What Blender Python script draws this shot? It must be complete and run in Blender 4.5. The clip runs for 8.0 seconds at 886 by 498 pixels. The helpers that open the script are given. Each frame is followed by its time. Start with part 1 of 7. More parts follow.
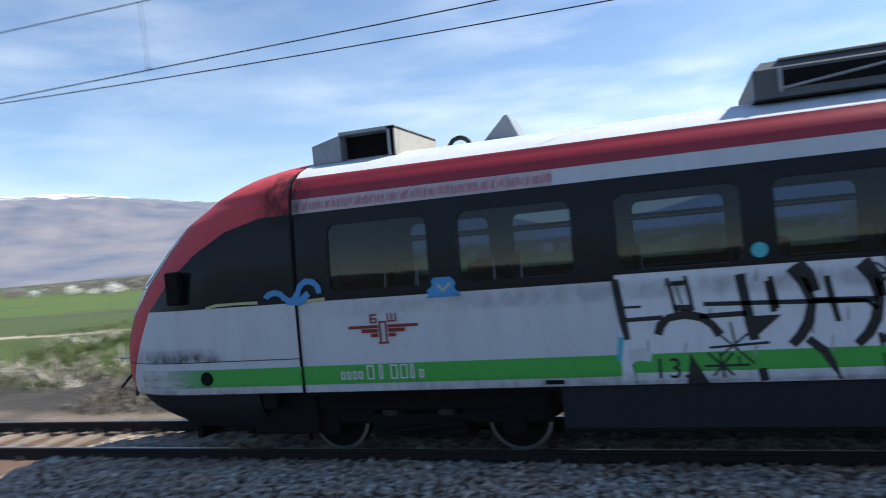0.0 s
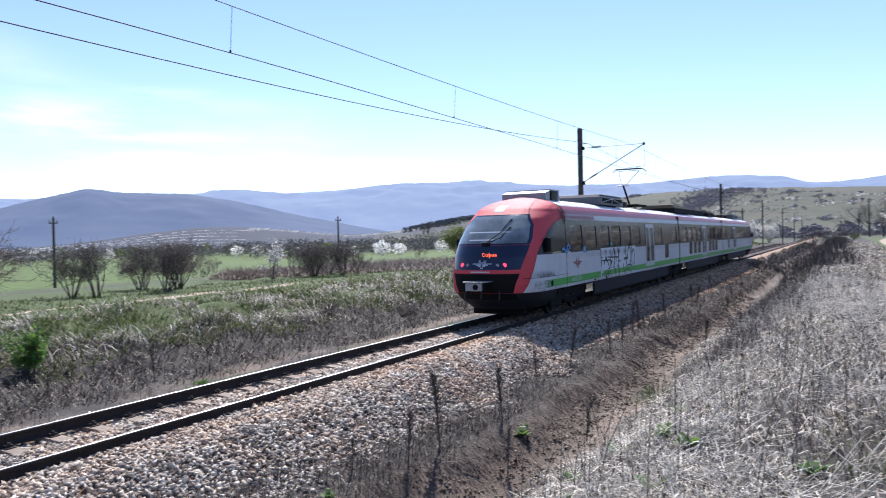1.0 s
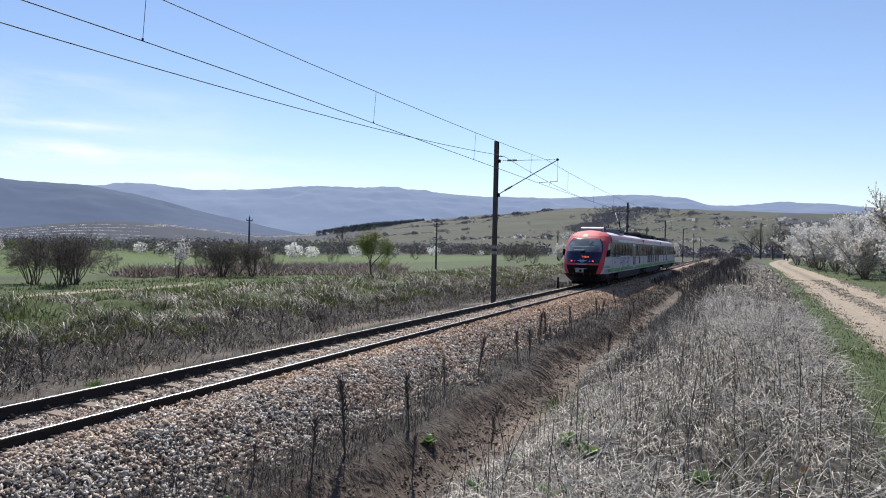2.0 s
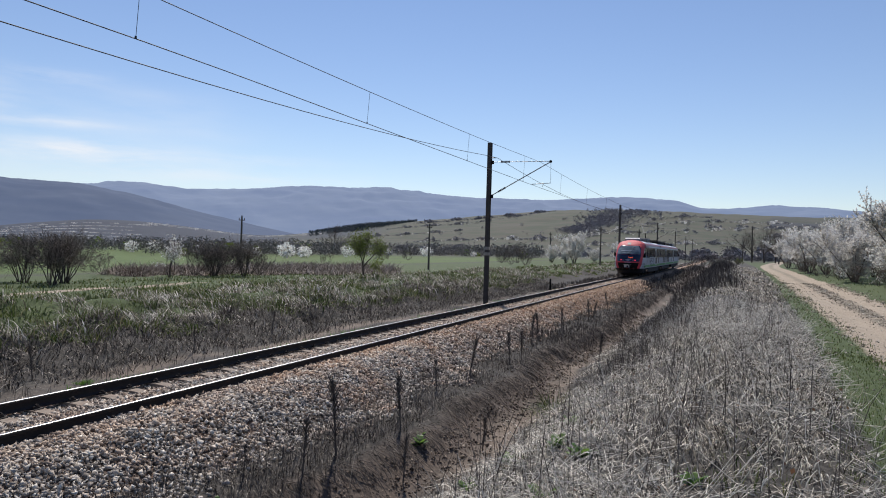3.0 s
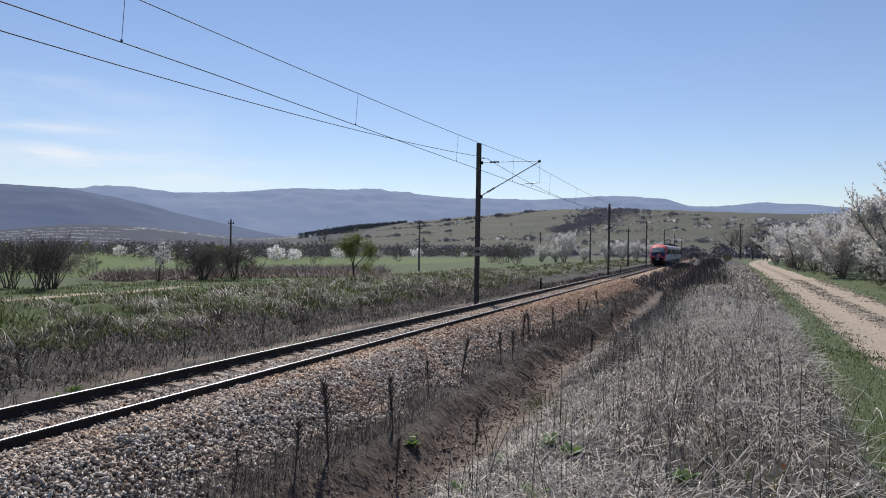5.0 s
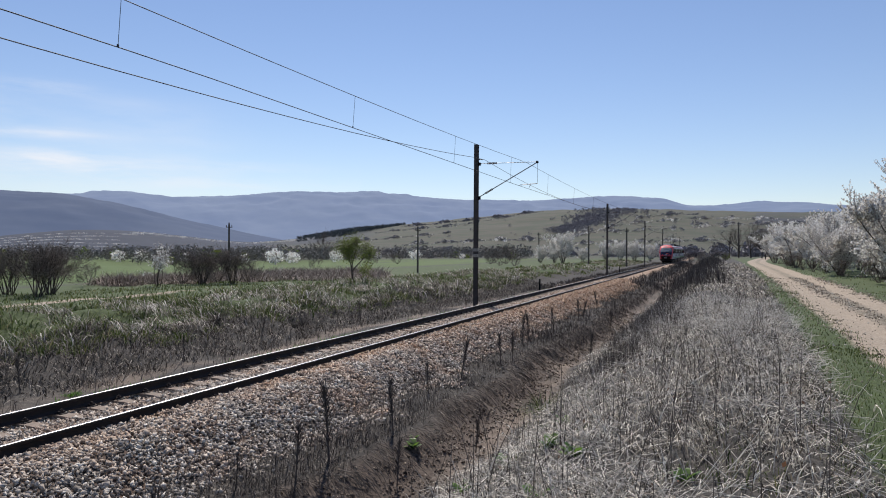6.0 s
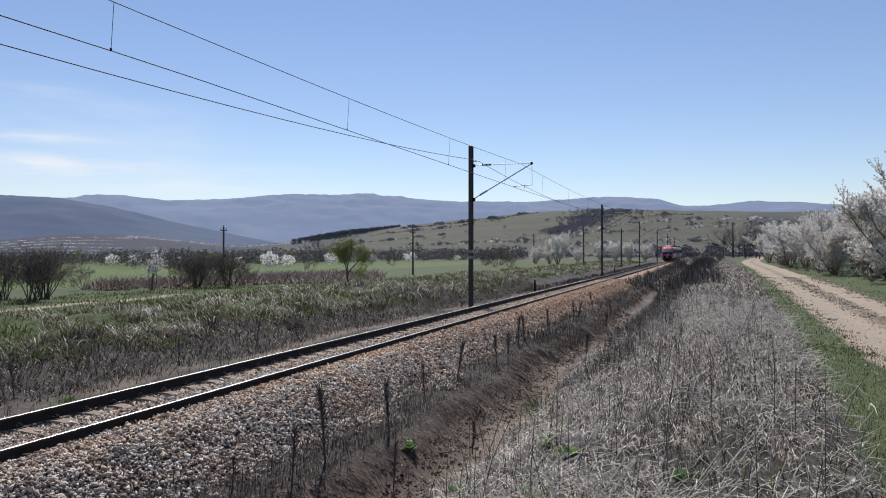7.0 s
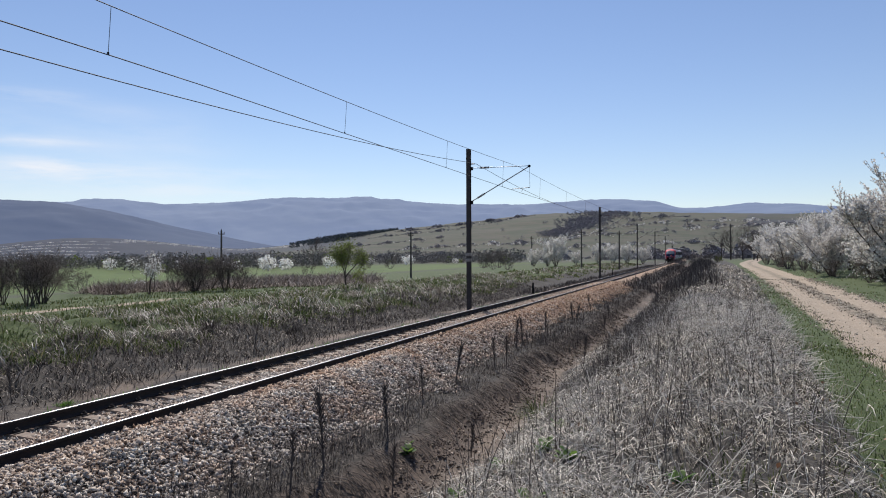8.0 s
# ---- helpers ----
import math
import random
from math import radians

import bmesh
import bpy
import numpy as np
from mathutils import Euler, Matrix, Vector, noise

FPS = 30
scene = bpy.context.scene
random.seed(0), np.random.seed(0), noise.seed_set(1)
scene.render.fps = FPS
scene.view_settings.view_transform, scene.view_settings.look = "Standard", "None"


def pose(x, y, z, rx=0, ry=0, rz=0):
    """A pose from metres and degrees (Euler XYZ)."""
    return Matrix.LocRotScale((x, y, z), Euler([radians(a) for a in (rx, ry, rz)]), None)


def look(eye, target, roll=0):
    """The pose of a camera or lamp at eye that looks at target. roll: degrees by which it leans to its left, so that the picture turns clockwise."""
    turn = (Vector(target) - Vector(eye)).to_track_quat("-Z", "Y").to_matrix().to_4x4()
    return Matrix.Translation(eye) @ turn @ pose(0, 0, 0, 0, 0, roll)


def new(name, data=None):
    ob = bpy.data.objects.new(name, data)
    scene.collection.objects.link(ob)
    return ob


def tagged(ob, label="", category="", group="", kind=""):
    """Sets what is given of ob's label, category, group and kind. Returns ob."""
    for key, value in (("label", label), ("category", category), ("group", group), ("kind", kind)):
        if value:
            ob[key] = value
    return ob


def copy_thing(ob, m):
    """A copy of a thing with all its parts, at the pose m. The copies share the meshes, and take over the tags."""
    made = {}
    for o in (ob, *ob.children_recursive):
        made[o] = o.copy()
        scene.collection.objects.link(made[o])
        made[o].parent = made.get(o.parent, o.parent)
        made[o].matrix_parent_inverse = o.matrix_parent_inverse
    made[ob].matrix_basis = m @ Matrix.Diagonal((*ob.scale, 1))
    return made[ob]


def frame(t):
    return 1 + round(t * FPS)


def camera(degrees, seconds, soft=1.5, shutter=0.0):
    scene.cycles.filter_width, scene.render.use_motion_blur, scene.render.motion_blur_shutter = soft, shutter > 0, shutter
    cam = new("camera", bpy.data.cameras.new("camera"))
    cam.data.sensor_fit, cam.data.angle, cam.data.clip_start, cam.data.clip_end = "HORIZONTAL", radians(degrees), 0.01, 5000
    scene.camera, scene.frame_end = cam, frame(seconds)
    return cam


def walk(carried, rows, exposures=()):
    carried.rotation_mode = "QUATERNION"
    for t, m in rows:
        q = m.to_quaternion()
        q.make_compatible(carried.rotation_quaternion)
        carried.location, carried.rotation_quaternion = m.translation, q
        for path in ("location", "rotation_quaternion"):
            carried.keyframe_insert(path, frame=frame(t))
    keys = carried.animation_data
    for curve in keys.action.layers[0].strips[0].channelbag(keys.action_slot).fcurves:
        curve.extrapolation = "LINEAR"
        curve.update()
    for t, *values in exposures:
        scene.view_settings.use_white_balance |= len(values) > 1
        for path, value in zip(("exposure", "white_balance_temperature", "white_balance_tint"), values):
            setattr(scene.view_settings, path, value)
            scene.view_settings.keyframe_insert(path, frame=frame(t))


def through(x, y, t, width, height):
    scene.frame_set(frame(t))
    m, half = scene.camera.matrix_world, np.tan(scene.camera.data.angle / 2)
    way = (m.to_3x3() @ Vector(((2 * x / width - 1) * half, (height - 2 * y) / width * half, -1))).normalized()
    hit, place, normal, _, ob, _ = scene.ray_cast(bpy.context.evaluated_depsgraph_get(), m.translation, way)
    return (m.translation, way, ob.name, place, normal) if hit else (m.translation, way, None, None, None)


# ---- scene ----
cam = camera(63.4, 8.0, soft=1.0, shutter=0.12)
EYE = (0.0, 0.0, 2.44)
TURNS = [
    (0.0, 108.5, -0.25, 5.2), (0.1, 97.0, -0.03, 4.4), (0.2, 85.9, 0.42, 3.3), (0.3, 76.3, 0.3, 2.9), (0.4, 66.1, 0.15, 2.4),
    (0.5, 57.6, -0.31, 2.3), (0.6, 50.1, -0.77, 2.3), (0.7, 42.7, -1.15, 2.1), (0.8, 36.4, -1.2, 1.95), (0.9, 32.4, -1.1, 1.75),
    (1.0, 28.9, -0.82, 1.2), (1.2, 25.5, -0.52, 0.7), (1.5, 23.55, -0.42, -0.3), (1.7, 22.7, -0.34, -0.85), (2.2, 21.9, -0.24, -1.4),
    (2.8, 21.6, -0.18, -1.65), (3.5, 21.2, -0.2, -1.62), (4.0, 21.03, -0.19, -1.39), (4.5, 20.8, -0.16, -1.21), (6.0, 20.58, 0.04, -0.4),
    (6.5, 20.36, 0.09, -0.15), (7.0, 20.19, 0.19, -0.02), (7.5, 20.11, 0.29, 0.1), (8.0, 20.03, 0.42, 0.19),
]
PATH = [(t, pose(*EYE, 90 + p, r, a)) for t, a, p, r in TURNS]
walk(cam, PATH, exposures=[(0.0, 0.63, 6400, 5), (0.3, 0.76, 6600, 8), (0.6, 0.86, 6350, 12), (1.0, 0.76, 6150, 14), (1.5, 0.5, 6300, 11), (2.0, 0.25, 6500, 10), (3.0, -0.06, 6500, 11), (8.0, -0.04, 6550, 12)])

# ---- sky and sun ----
SUN = Vector((-0.38, 0.78, 1.0)).normalized()
world = bpy.data.worlds.new("sky")
scene.world = world
world.use_nodes = True
sky = world.node_tree.nodes.new("ShaderNodeTexSky")
sky.sky_type, sky.sun_disc = "NISHITA", False
sky.sun_elevation = math.asin(SUN.z)
sky.sun_rotation = math.atan2(SUN.x, SUN.y)
sky.altitude, sky.air_density, sky.dust_density, sky.ozone_density = 900, 1.15, 0.02, 2.6
air = world.node_tree.nodes.new("ShaderNodeMix")
air.data_type, air.blend_type = "RGBA", "MULTIPLY"
air.inputs[0].default_value, air.inputs[7].default_value = 1.0, (1.0, 0.965, 1.03, 1)
world.node_tree.links.new(sky.outputs[0], air.inputs[6])
world.node_tree.links.new(air.outputs[2], world.node_tree.nodes["Background"].inputs[0])
world.node_tree.nodes["Background"].inputs[1].default_value = 0.105
sun_data = bpy.data.lights.new("sun", "SUN")
sun_data.energy, sun_data.angle, sun_data.color = 5.0, radians(0.53), (1.0, 0.95, 0.88)
sun = new("sun", sun_data)
sun.matrix_world = look((0, 0, 60), Vector((0, 0, 60)) - SUN)

# ---- materials ----
class Nodes:
    """A few short ways to wire a node material."""

    def __init__(self, name, rough=0.8, metal=0.0):
        self.mat = bpy.data.materials.new(name)
        self.mat.use_nodes = True
        self.tree = self.mat.node_tree
        self.bsdf = self.tree.nodes["Principled BSDF"]
        self.bsdf.inputs["Roughness"].default_value = rough
        self.bsdf.inputs["Metallic"].default_value = metal
        self.place = self.tree.nodes.new("ShaderNodeNewGeometry").outputs["Position"]

    def link(self, a, b):
        self.tree.links.new(a, b)

    def own(self):
        self.place = self.tree.nodes.new("ShaderNodeTexCoord").outputs["Object"]
        return self

    def noise(self, scale, detail=4.0, rough=0.55, stretch=None, shift=0.0):
        n = self.tree.nodes.new("ShaderNodeTexNoise")
        n.inputs["Scale"].default_value, n.inputs["Detail"].default_value, n.inputs["Roughness"].default_value = scale, detail, rough
        m = self.tree.nodes.new("ShaderNodeMapping")
        m.inputs["Scale"].default_value = stretch or (1, 1, 1)
        m.inputs["Location"].default_value = (shift, shift, shift)
        self.link(self.place, m.inputs["Vector"])
        self.link(m.outputs[0], n.inputs["Vector"])
        return n.outputs["Fac"]

    def ramp(self, value, stops):
        r = self.tree.nodes.new("ShaderNodeValToRGB")
        while len(r.color_ramp.elements) < len(stops):
            r.color_ramp.elements.new(0.5)
        for e, (p, c) in zip(r.color_ramp.elements, stops):
            e.position, e.color = p, (*c, 1) if len(c) == 3 else c
        self.link(value, r.inputs[0])
        return r.outputs[0]

    def grey(self, value, lo, hi):
        return self.ramp(value, [(lo, (0, 0, 0)), (hi, (1, 1, 1))])

    def math(self, op, a, b=0.0):
        n = self.tree.nodes.new("ShaderNodeMath")
        n.operation = op
        for i, v in enumerate((a, b)):
            if isinstance(v, (int, float)):
                n.inputs[i].default_value = v
            else:
                self.link(v, n.inputs[i])
        return n.outputs[0]

    def mix(self, fac, a, b, kind="MIX"):
        n = self.tree.nodes.new("ShaderNodeMix")
        n.data_type, n.blend_type = "RGBA", kind
        for i, v in ((0, fac), (6, a), (7, b)):
            if isinstance(v, (int, float)):
                n.inputs[i].default_value = v
            elif isinstance(v, tuple):
                n.inputs[i].default_value = (*v, 1)
            else:
                self.link(v, n.inputs[i])
        return n.outputs[2]

    def island(self):
        return self.tree.nodes.new("ShaderNodeNewGeometry").outputs["Random Per Island"]

    def single(self):
        return self.tree.nodes.new("ShaderNodeObjectInfo").outputs["Random"]

    def attribute(self, name):
        n = self.tree.nodes.new("ShaderNodeAttribute")
        n.attribute_name = name
        return n.outputs["Fac"]

    def colour(self, c):
        if isinstance(c, tuple):
            self.bsdf.inputs["Base Color"].default_value = (*c, 1)
        else:
            self.link(c, self.bsdf.inputs["Base Color"])
        return self

    def gloss(self, v):
        self.link(v, self.bsdf.inputs["Roughness"])
        return self

    def bump(self, value, strength=0.4, distance=0.02):
        n = self.tree.nodes.new("ShaderNodeBump")
        n.inputs["Strength"].default_value, n.inputs["Distance"].default_value = strength, distance
        self.link(value, n.inputs["Height"])
        self.link(n.outputs[0], self.bsdf.inputs["Normal"])
        return self


def paint(name, c, rough=0.35, dirt=0.35, scale=3.0):
    """Coach paint with streaky grime and slight orange peel."""
    m = Nodes(name, rough).own()
    streak = m.noise(scale, 6, 0.65, (1, 1.5, 0.35))
    spots = m.noise(scale * 9, 4, 0.7, shift=3)
    grime = m.math("MULTIPLY", m.grey(streak, 0.42, 0.8), m.grey(spots, 0.3, 0.75))
    dark = tuple(v * 0.35 + 0.02 for v in c)
    m.colour(m.mix(m.math("MULTIPLY", grime, dirt), c, dark))
    m.gloss(m.ramp(spots, [(0.2, (rough * 0.8,) * 3), (0.9, (min(1, rough * 1.7),) * 3)]))
    return m.bump(spots, 0.06, 0.004).mat


def rough_stuff(name, stops, rough=0.9, fine=0.0, metal=0.0):
    """A material whose pieces differ one from another."""
    m = Nodes(name, rough, metal)
    m.colour(m.ramp(m.island(), stops))
    if fine:
        m.bump(m.noise(fine, 5), 0.5, 0.01)
    return m.mat


def leafy(name, stops, rough=0.7, through=0.5):
    """Thin leaves, petals or straw that let some light through, each piece a little different."""
    m = Nodes(name, rough)
    c = m.ramp(m.island(), stops)
    m.colour(c)
    t, x = m.tree.nodes.new("ShaderNodeBsdfTranslucent"), m.tree.nodes.new("ShaderNodeMixShader")
    x.inputs[0].default_value = through
    m.link(c, t.inputs[0])
    m.link(m.bsdf.outputs[0], x.inputs[1])
    m.link(t.outputs[0], x.inputs[2])
    m.link(x.outputs[0], m.tree.nodes["Material Output"].inputs[0])
    return m.mat


def plain_metal(name, c, rough=0.5, metal=0.0, scale=14.0, wear=(0.10, 0.05, 0.03), amount=0.5):
    m = Nodes(name, rough, metal).own()
    a, b = m.noise(scale, 6, 0.65), m.noise(scale * 0.23, 4, 0.6, shift=5)
    f = m.math("MULTIPLY", m.math("MULTIPLY", m.grey(a, 0.4, 0.72), m.grey(b, 0.3, 0.75)), amount)
    m.colour(m.mix(f, c, wear))
    return m.bump(a, 0.15, 0.004).mat


WHITE = paint("white coach paint", (0.52, 0.54, 0.59), 0.34, 0.55)
GREEN = paint("green coach paint", (0.055, 0.36, 0.06), 0.35, 0.35)
RED = paint("red coach paint", (0.30, 0.022, 0.035), 0.35, 0.3)
CAB_RED = paint("cab red paint", (0.55, 0.055, 0.07), 0.6, 0.35)
DARK_BAND = paint("dark window band paint", (0.007, 0.008, 0.013), 0.2, 0.15)
SKIRT = paint("dark grey skirt paint", (0.016, 0.018, 0.025), 0.6, 0.4)
ROOF = paint("pale grey roof paint", (0.62, 0.64, 0.68), 0.42, 0.5)
BLACK = plain_metal("black grimy iron", (0.006, 0.006, 0.007), 0.85, 0.0, 20, (0.02, 0.015, 0.012), 0.5)
for dull in (DARK_BAND, SKIRT, BLACK):
    dull.node_tree.nodes["Principled BSDF"].inputs["Specular IOR Level"].default_value = 0.18
NAVY = paint("navy cab panel", (0.010, 0.016, 0.045), 0.12, 0.1)
GREY_METAL = plain_metal("weathered grey metal", (0.30, 0.31, 0.34), 0.5, 0.3, 6, (0.10, 0.09, 0.08), 0.6)
UNIT_BLACK = plain_metal("sooty unit casing", (0.022, 0.023, 0.027), 0.6, 0.1, 6, (0.10, 0.09, 0.08), 0.5)
DARK_CASING = plain_metal("dark grey unit casing", (0.09, 0.095, 0.11), 0.6, 0.2, 6, (0.2, 0.18, 0.15), 0.5)
BEIGE_METAL = plain_metal("beige weathered metal", (0.34, 0.315, 0.275), 0.55, 0.0, 6, (0.2, 0.15, 0.1), 0.5)
STEEL = plain_metal("bright worn steel", (0.62, 0.61, 0.60), 0.34, 1.0, 30, (0.30, 0.25, 0.21), 0.4)
RUST = plain_metal("brown rusty rail steel", (0.014, 0.010, 0.009), 0.85, 0.0, 25, (0.05, 0.026, 0.016), 0.6)
RUBBER = plain_metal("black rubber", (0.010, 0.010, 0.011), 0.7)
GALV = plain_metal("dull galvanised steel", (0.22, 0.23, 0.25), 0.5, 0.6, 8, (0.12, 0.10, 0.09), 0.5)
MAST_PAINT = plain_metal("dark brown mast steel", (0.060, 0.052, 0.048), 0.7, 0.2, 6, (0.14, 0.10, 0.08), 0.7)
COPPER = plain_metal("dark weathered copper wire", (0.035, 0.036, 0.04), 0.75, 0.0)
PORCELAIN = plain_metal("brown glazed porcelain", (0.10, 0.055, 0.04), 0.2)
OLD_WOOD = plain_metal("grey weathered timber", (0.10, 0.085, 0.07), 0.85, 0.0, 5, (0.04, 0.032, 0.026), 0.7)
INSIDE = plain_metal("dark coach interior", (0.05, 0.055, 0.065), 0.7)
SEAT_CLOTH = plain_metal("dark blue seat cloth", (0.03, 0.04, 0.09), 0.9, 0.0, 30, (0.06, 0.07, 0.10), 0.6)
ORANGE_CLOTH = plain_metal("orange head rest cloth", (0.55, 0.12, 0.05), 0.9)


def soot_material():
    """Patchy soot that thins out to nothing."""
    m = Nodes("sooty grime", 0.8).own()
    m.colour((0.018, 0.017, 0.018))
    f = m.math("MULTIPLY", m.grey(m.noise(7, 6, 0.7, (1, 1, 0.6)), 0.38, 0.7), m.attribute("cover"))
    t, x = m.tree.nodes.new("ShaderNodeBsdfTransparent"), m.tree.nodes.new("ShaderNodeMixShader")
    m.link(f, x.inputs[0])
    m.link(t.outputs[0], x.inputs[1])
    m.link(m.bsdf.outputs[0], x.inputs[2])
    m.link(x.outputs[0], m.tree.nodes["Material Output"].inputs[0])
    return m.mat


def worn_white():
    """Repainted white that thins out over the stripe."""
    m = Nodes("worn white overpaint", 0.45).own()
    m.colour((0.48, 0.50, 0.54))
    f = m.math("MULTIPLY", m.grey(m.noise(5, 5, 0.6, (1, 0.5, 2)), 0.1, 0.6), m.attribute("cover"))
    t, x = m.tree.nodes.new("ShaderNodeBsdfTransparent"), m.tree.nodes.new("ShaderNodeMixShader")
    m.link(f, x.inputs[0])
    m.link(t.outputs[0], x.inputs[1])
    m.link(m.bsdf.outputs[0], x.inputs[2])
    m.link(x.outputs[0], m.tree.nodes["Material Output"].inputs[0])
    return m.mat


SOOT = soot_material()
OVERPAINT = worn_white()


def glass(name, tint, clear):
    """Tinted window glass: a gloss layer over see-through tint."""
    m = Nodes(name, 0.05)
    t = m.tree.nodes.new("ShaderNodeBsdfTransparent")
    t.inputs[0].default_value = (*tint, 1)
    g = m.tree.nodes.new("ShaderNodeBsdfGlossy")
    g.inputs["Roughness"].default_value = 0.03
    lw = m.tree.nodes.new("ShaderNodeFresnel")
    lw.inputs[0].default_value = clear
    x = m.tree.nodes.new("ShaderNodeMixShader")
    m.link(lw.outputs[0], x.inputs[0])
    m.link(t.outputs[0], x.inputs[1])
    m.link(g.outputs[0], x.inputs[2])
    m.link(x.outputs[0], m.tree.nodes["Material Output"].inputs[0])
    return m.mat


COACH_GLASS = glass("tinted coach glass", (0.20, 0.26, 0.34), 1.5)
SHIELD_GLASS = glass("windscreen glass", (0.62, 0.70, 0.72), 1.5)


RIM = plain_metal("worn wheel rim", (0.20, 0.20, 0.21), 0.4, 0.8, 12, (0.04, 0.03, 0.025), 0.9)


def glow(name, c, power):
    m = Nodes(name, 0.4)
    m.colour(c)
    m.bsdf.inputs["Emission Color"].default_value = (*c, 1)
    m.bsdf.inputs["Emission Strength"].default_value = power
    return m.mat


TAIL_RED = glow("lit red tail lamp", (1.0, 0.04, 0.09), 1.6)
AMBER = glow("lit orange display dots", (1.0, 0.13, 0.05), 1.2)
LOGO_RED = paint("dark red emblem paint", (0.20, 0.012, 0.015), 0.4, 0.2)
LOGO_PALE = paint("pale grey emblem paint", (0.45, 0.50, 0.58), 0.4, 0.1)
SPRAY_BLACK = paint("black spray paint", (0.012, 0.012, 0.014), 0.5, 0.2)
SPRAY_WHITE = paint("white spray paint", (0.62, 0.64, 0.70), 0.5, 0.5, 9.0)
SPRAY_BLUE = paint("sky blue spray paint", (0.07, 0.26, 0.55), 0.5, 0.4, 9.0)
SPRAY_CYAN = paint("turquoise spray paint", (0.08, 0.42, 0.50), 0.5, 0.2)
SPRAY_YELLOW = paint("pale yellow spray paint", (0.45, 0.45, 0.22), 0.5, 0.4)
PALE_MARK = paint("worn white lettering paint", (0.55, 0.60, 0.58), 0.5, 0.4, 9.0)
PALE_PINK = paint("worn pinkish white paint", (0.50, 0.40, 0.43), 0.5, 0.4, 9.0)
PINK = paint("faded pink marker paint", (0.40, 0.16, 0.20), 0.5, 0.3, 9.0)


def ground_material():
    """Soil, ballast dust, dry turf, green turf, dirt track and far fields, by masks that the sheet carries."""
    m = Nodes("ground soil and turf", 0.95)
    big, mid, fine = m.noise(0.06, 5), m.noise(0.9, 6, 0.65), m.noise(9, 6, 0.7)
    grit = m.noise(45, 4, 0.7)
    dry = m.ramp(fine, [(0.3, (0.012, 0.010, 0.009)), (0.52, (0.042, 0.036, 0.030)), (0.75, (0.115, 0.10, 0.08))])
    green = m.ramp(fine, [(0.25, (0.018, 0.032, 0.006)), (0.55, (0.055, 0.082, 0.017)), (0.8, (0.115, 0.135, 0.04))])
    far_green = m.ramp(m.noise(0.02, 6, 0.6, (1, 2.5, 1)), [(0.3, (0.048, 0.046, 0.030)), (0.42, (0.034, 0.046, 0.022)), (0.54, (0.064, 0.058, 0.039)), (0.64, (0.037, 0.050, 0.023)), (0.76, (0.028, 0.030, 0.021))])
    bright = m.ramp(m.noise(0.5, 5), [(0.3, (0.048, 0.086, 0.009)), (0.7, (0.082, 0.124, 0.018))])
    soil = m.ramp(fine, [(0.25, (0.10, 0.075, 0.055)), (0.6, (0.215, 0.165, 0.125)), (0.85, (0.36, 0.30, 0.235))])
    dirt = m.ramp(m.mix(0.5, fine, grit), [(0.3, (0.17, 0.13, 0.09)), (0.5, (0.33, 0.265, 0.195)), (0.7, (0.50, 0.42, 0.325))])
    dirt = m.mix(m.math("MULTIPLY", m.attribute("crown"), m.grey(mid, 0.35, 0.65)), dirt, (0.12, 0.105, 0.07))
    stone = m.ramp(grit, [(0.3, (0.018, 0.015, 0.013)), (0.55, (0.075, 0.06, 0.05)), (0.75, (0.20, 0.17, 0.145))])
    rusty = m.mix(m.math("MULTIPLY", m.grey(mid, 0.3, 0.65), 0.8), stone, (0.16, 0.085, 0.05))
    # far woods: bluish haze of the air is put into the colour
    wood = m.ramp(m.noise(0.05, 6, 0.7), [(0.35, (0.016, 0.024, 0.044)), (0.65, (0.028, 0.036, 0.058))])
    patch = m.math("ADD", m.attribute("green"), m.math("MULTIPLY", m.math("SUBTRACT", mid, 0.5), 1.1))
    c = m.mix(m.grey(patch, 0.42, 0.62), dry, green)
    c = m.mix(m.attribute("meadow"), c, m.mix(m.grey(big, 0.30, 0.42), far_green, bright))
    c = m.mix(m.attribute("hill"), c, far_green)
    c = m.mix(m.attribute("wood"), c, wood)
    # streaky earth of the cut side; its shade is put into the darker brown
    shaded_soil = m.ramp(m.noise(6, 6, 0.7, (3, 3, 0.6)), [(0.3, (0.05, 0.036, 0.028)), (0.55, (0.13, 0.096, 0.073)), (0.8, (0.23, 0.175, 0.135))])
    c = m.mix(m.attribute("scarp"), c, shaded_soil)
    c = m.mix(m.attribute("soil"), c, soil)
    c = m.mix(m.attribute("ballast"), c, rusty)
    far_stone = m.mix(m.grey(mid, 0.3, 0.7), (0.27, 0.17, 0.105), (0.33, 0.235, 0.165))
    c = m.mix(m.attribute("far_ballast"), c, far_stone)
    edge = m.math("ADD", m.attribute("road"), m.math("MULTIPLY", m.math("SUBTRACT", mid, 0.5), 0.7))
    c = m.mix(m.grey(edge, 0.4, 0.62), c, dirt)
    m.colour(c)
    m.bump(m.mix(0.5, fine, grit), 0.6, 0.03)
    return m.mat


GROUND = ground_material()


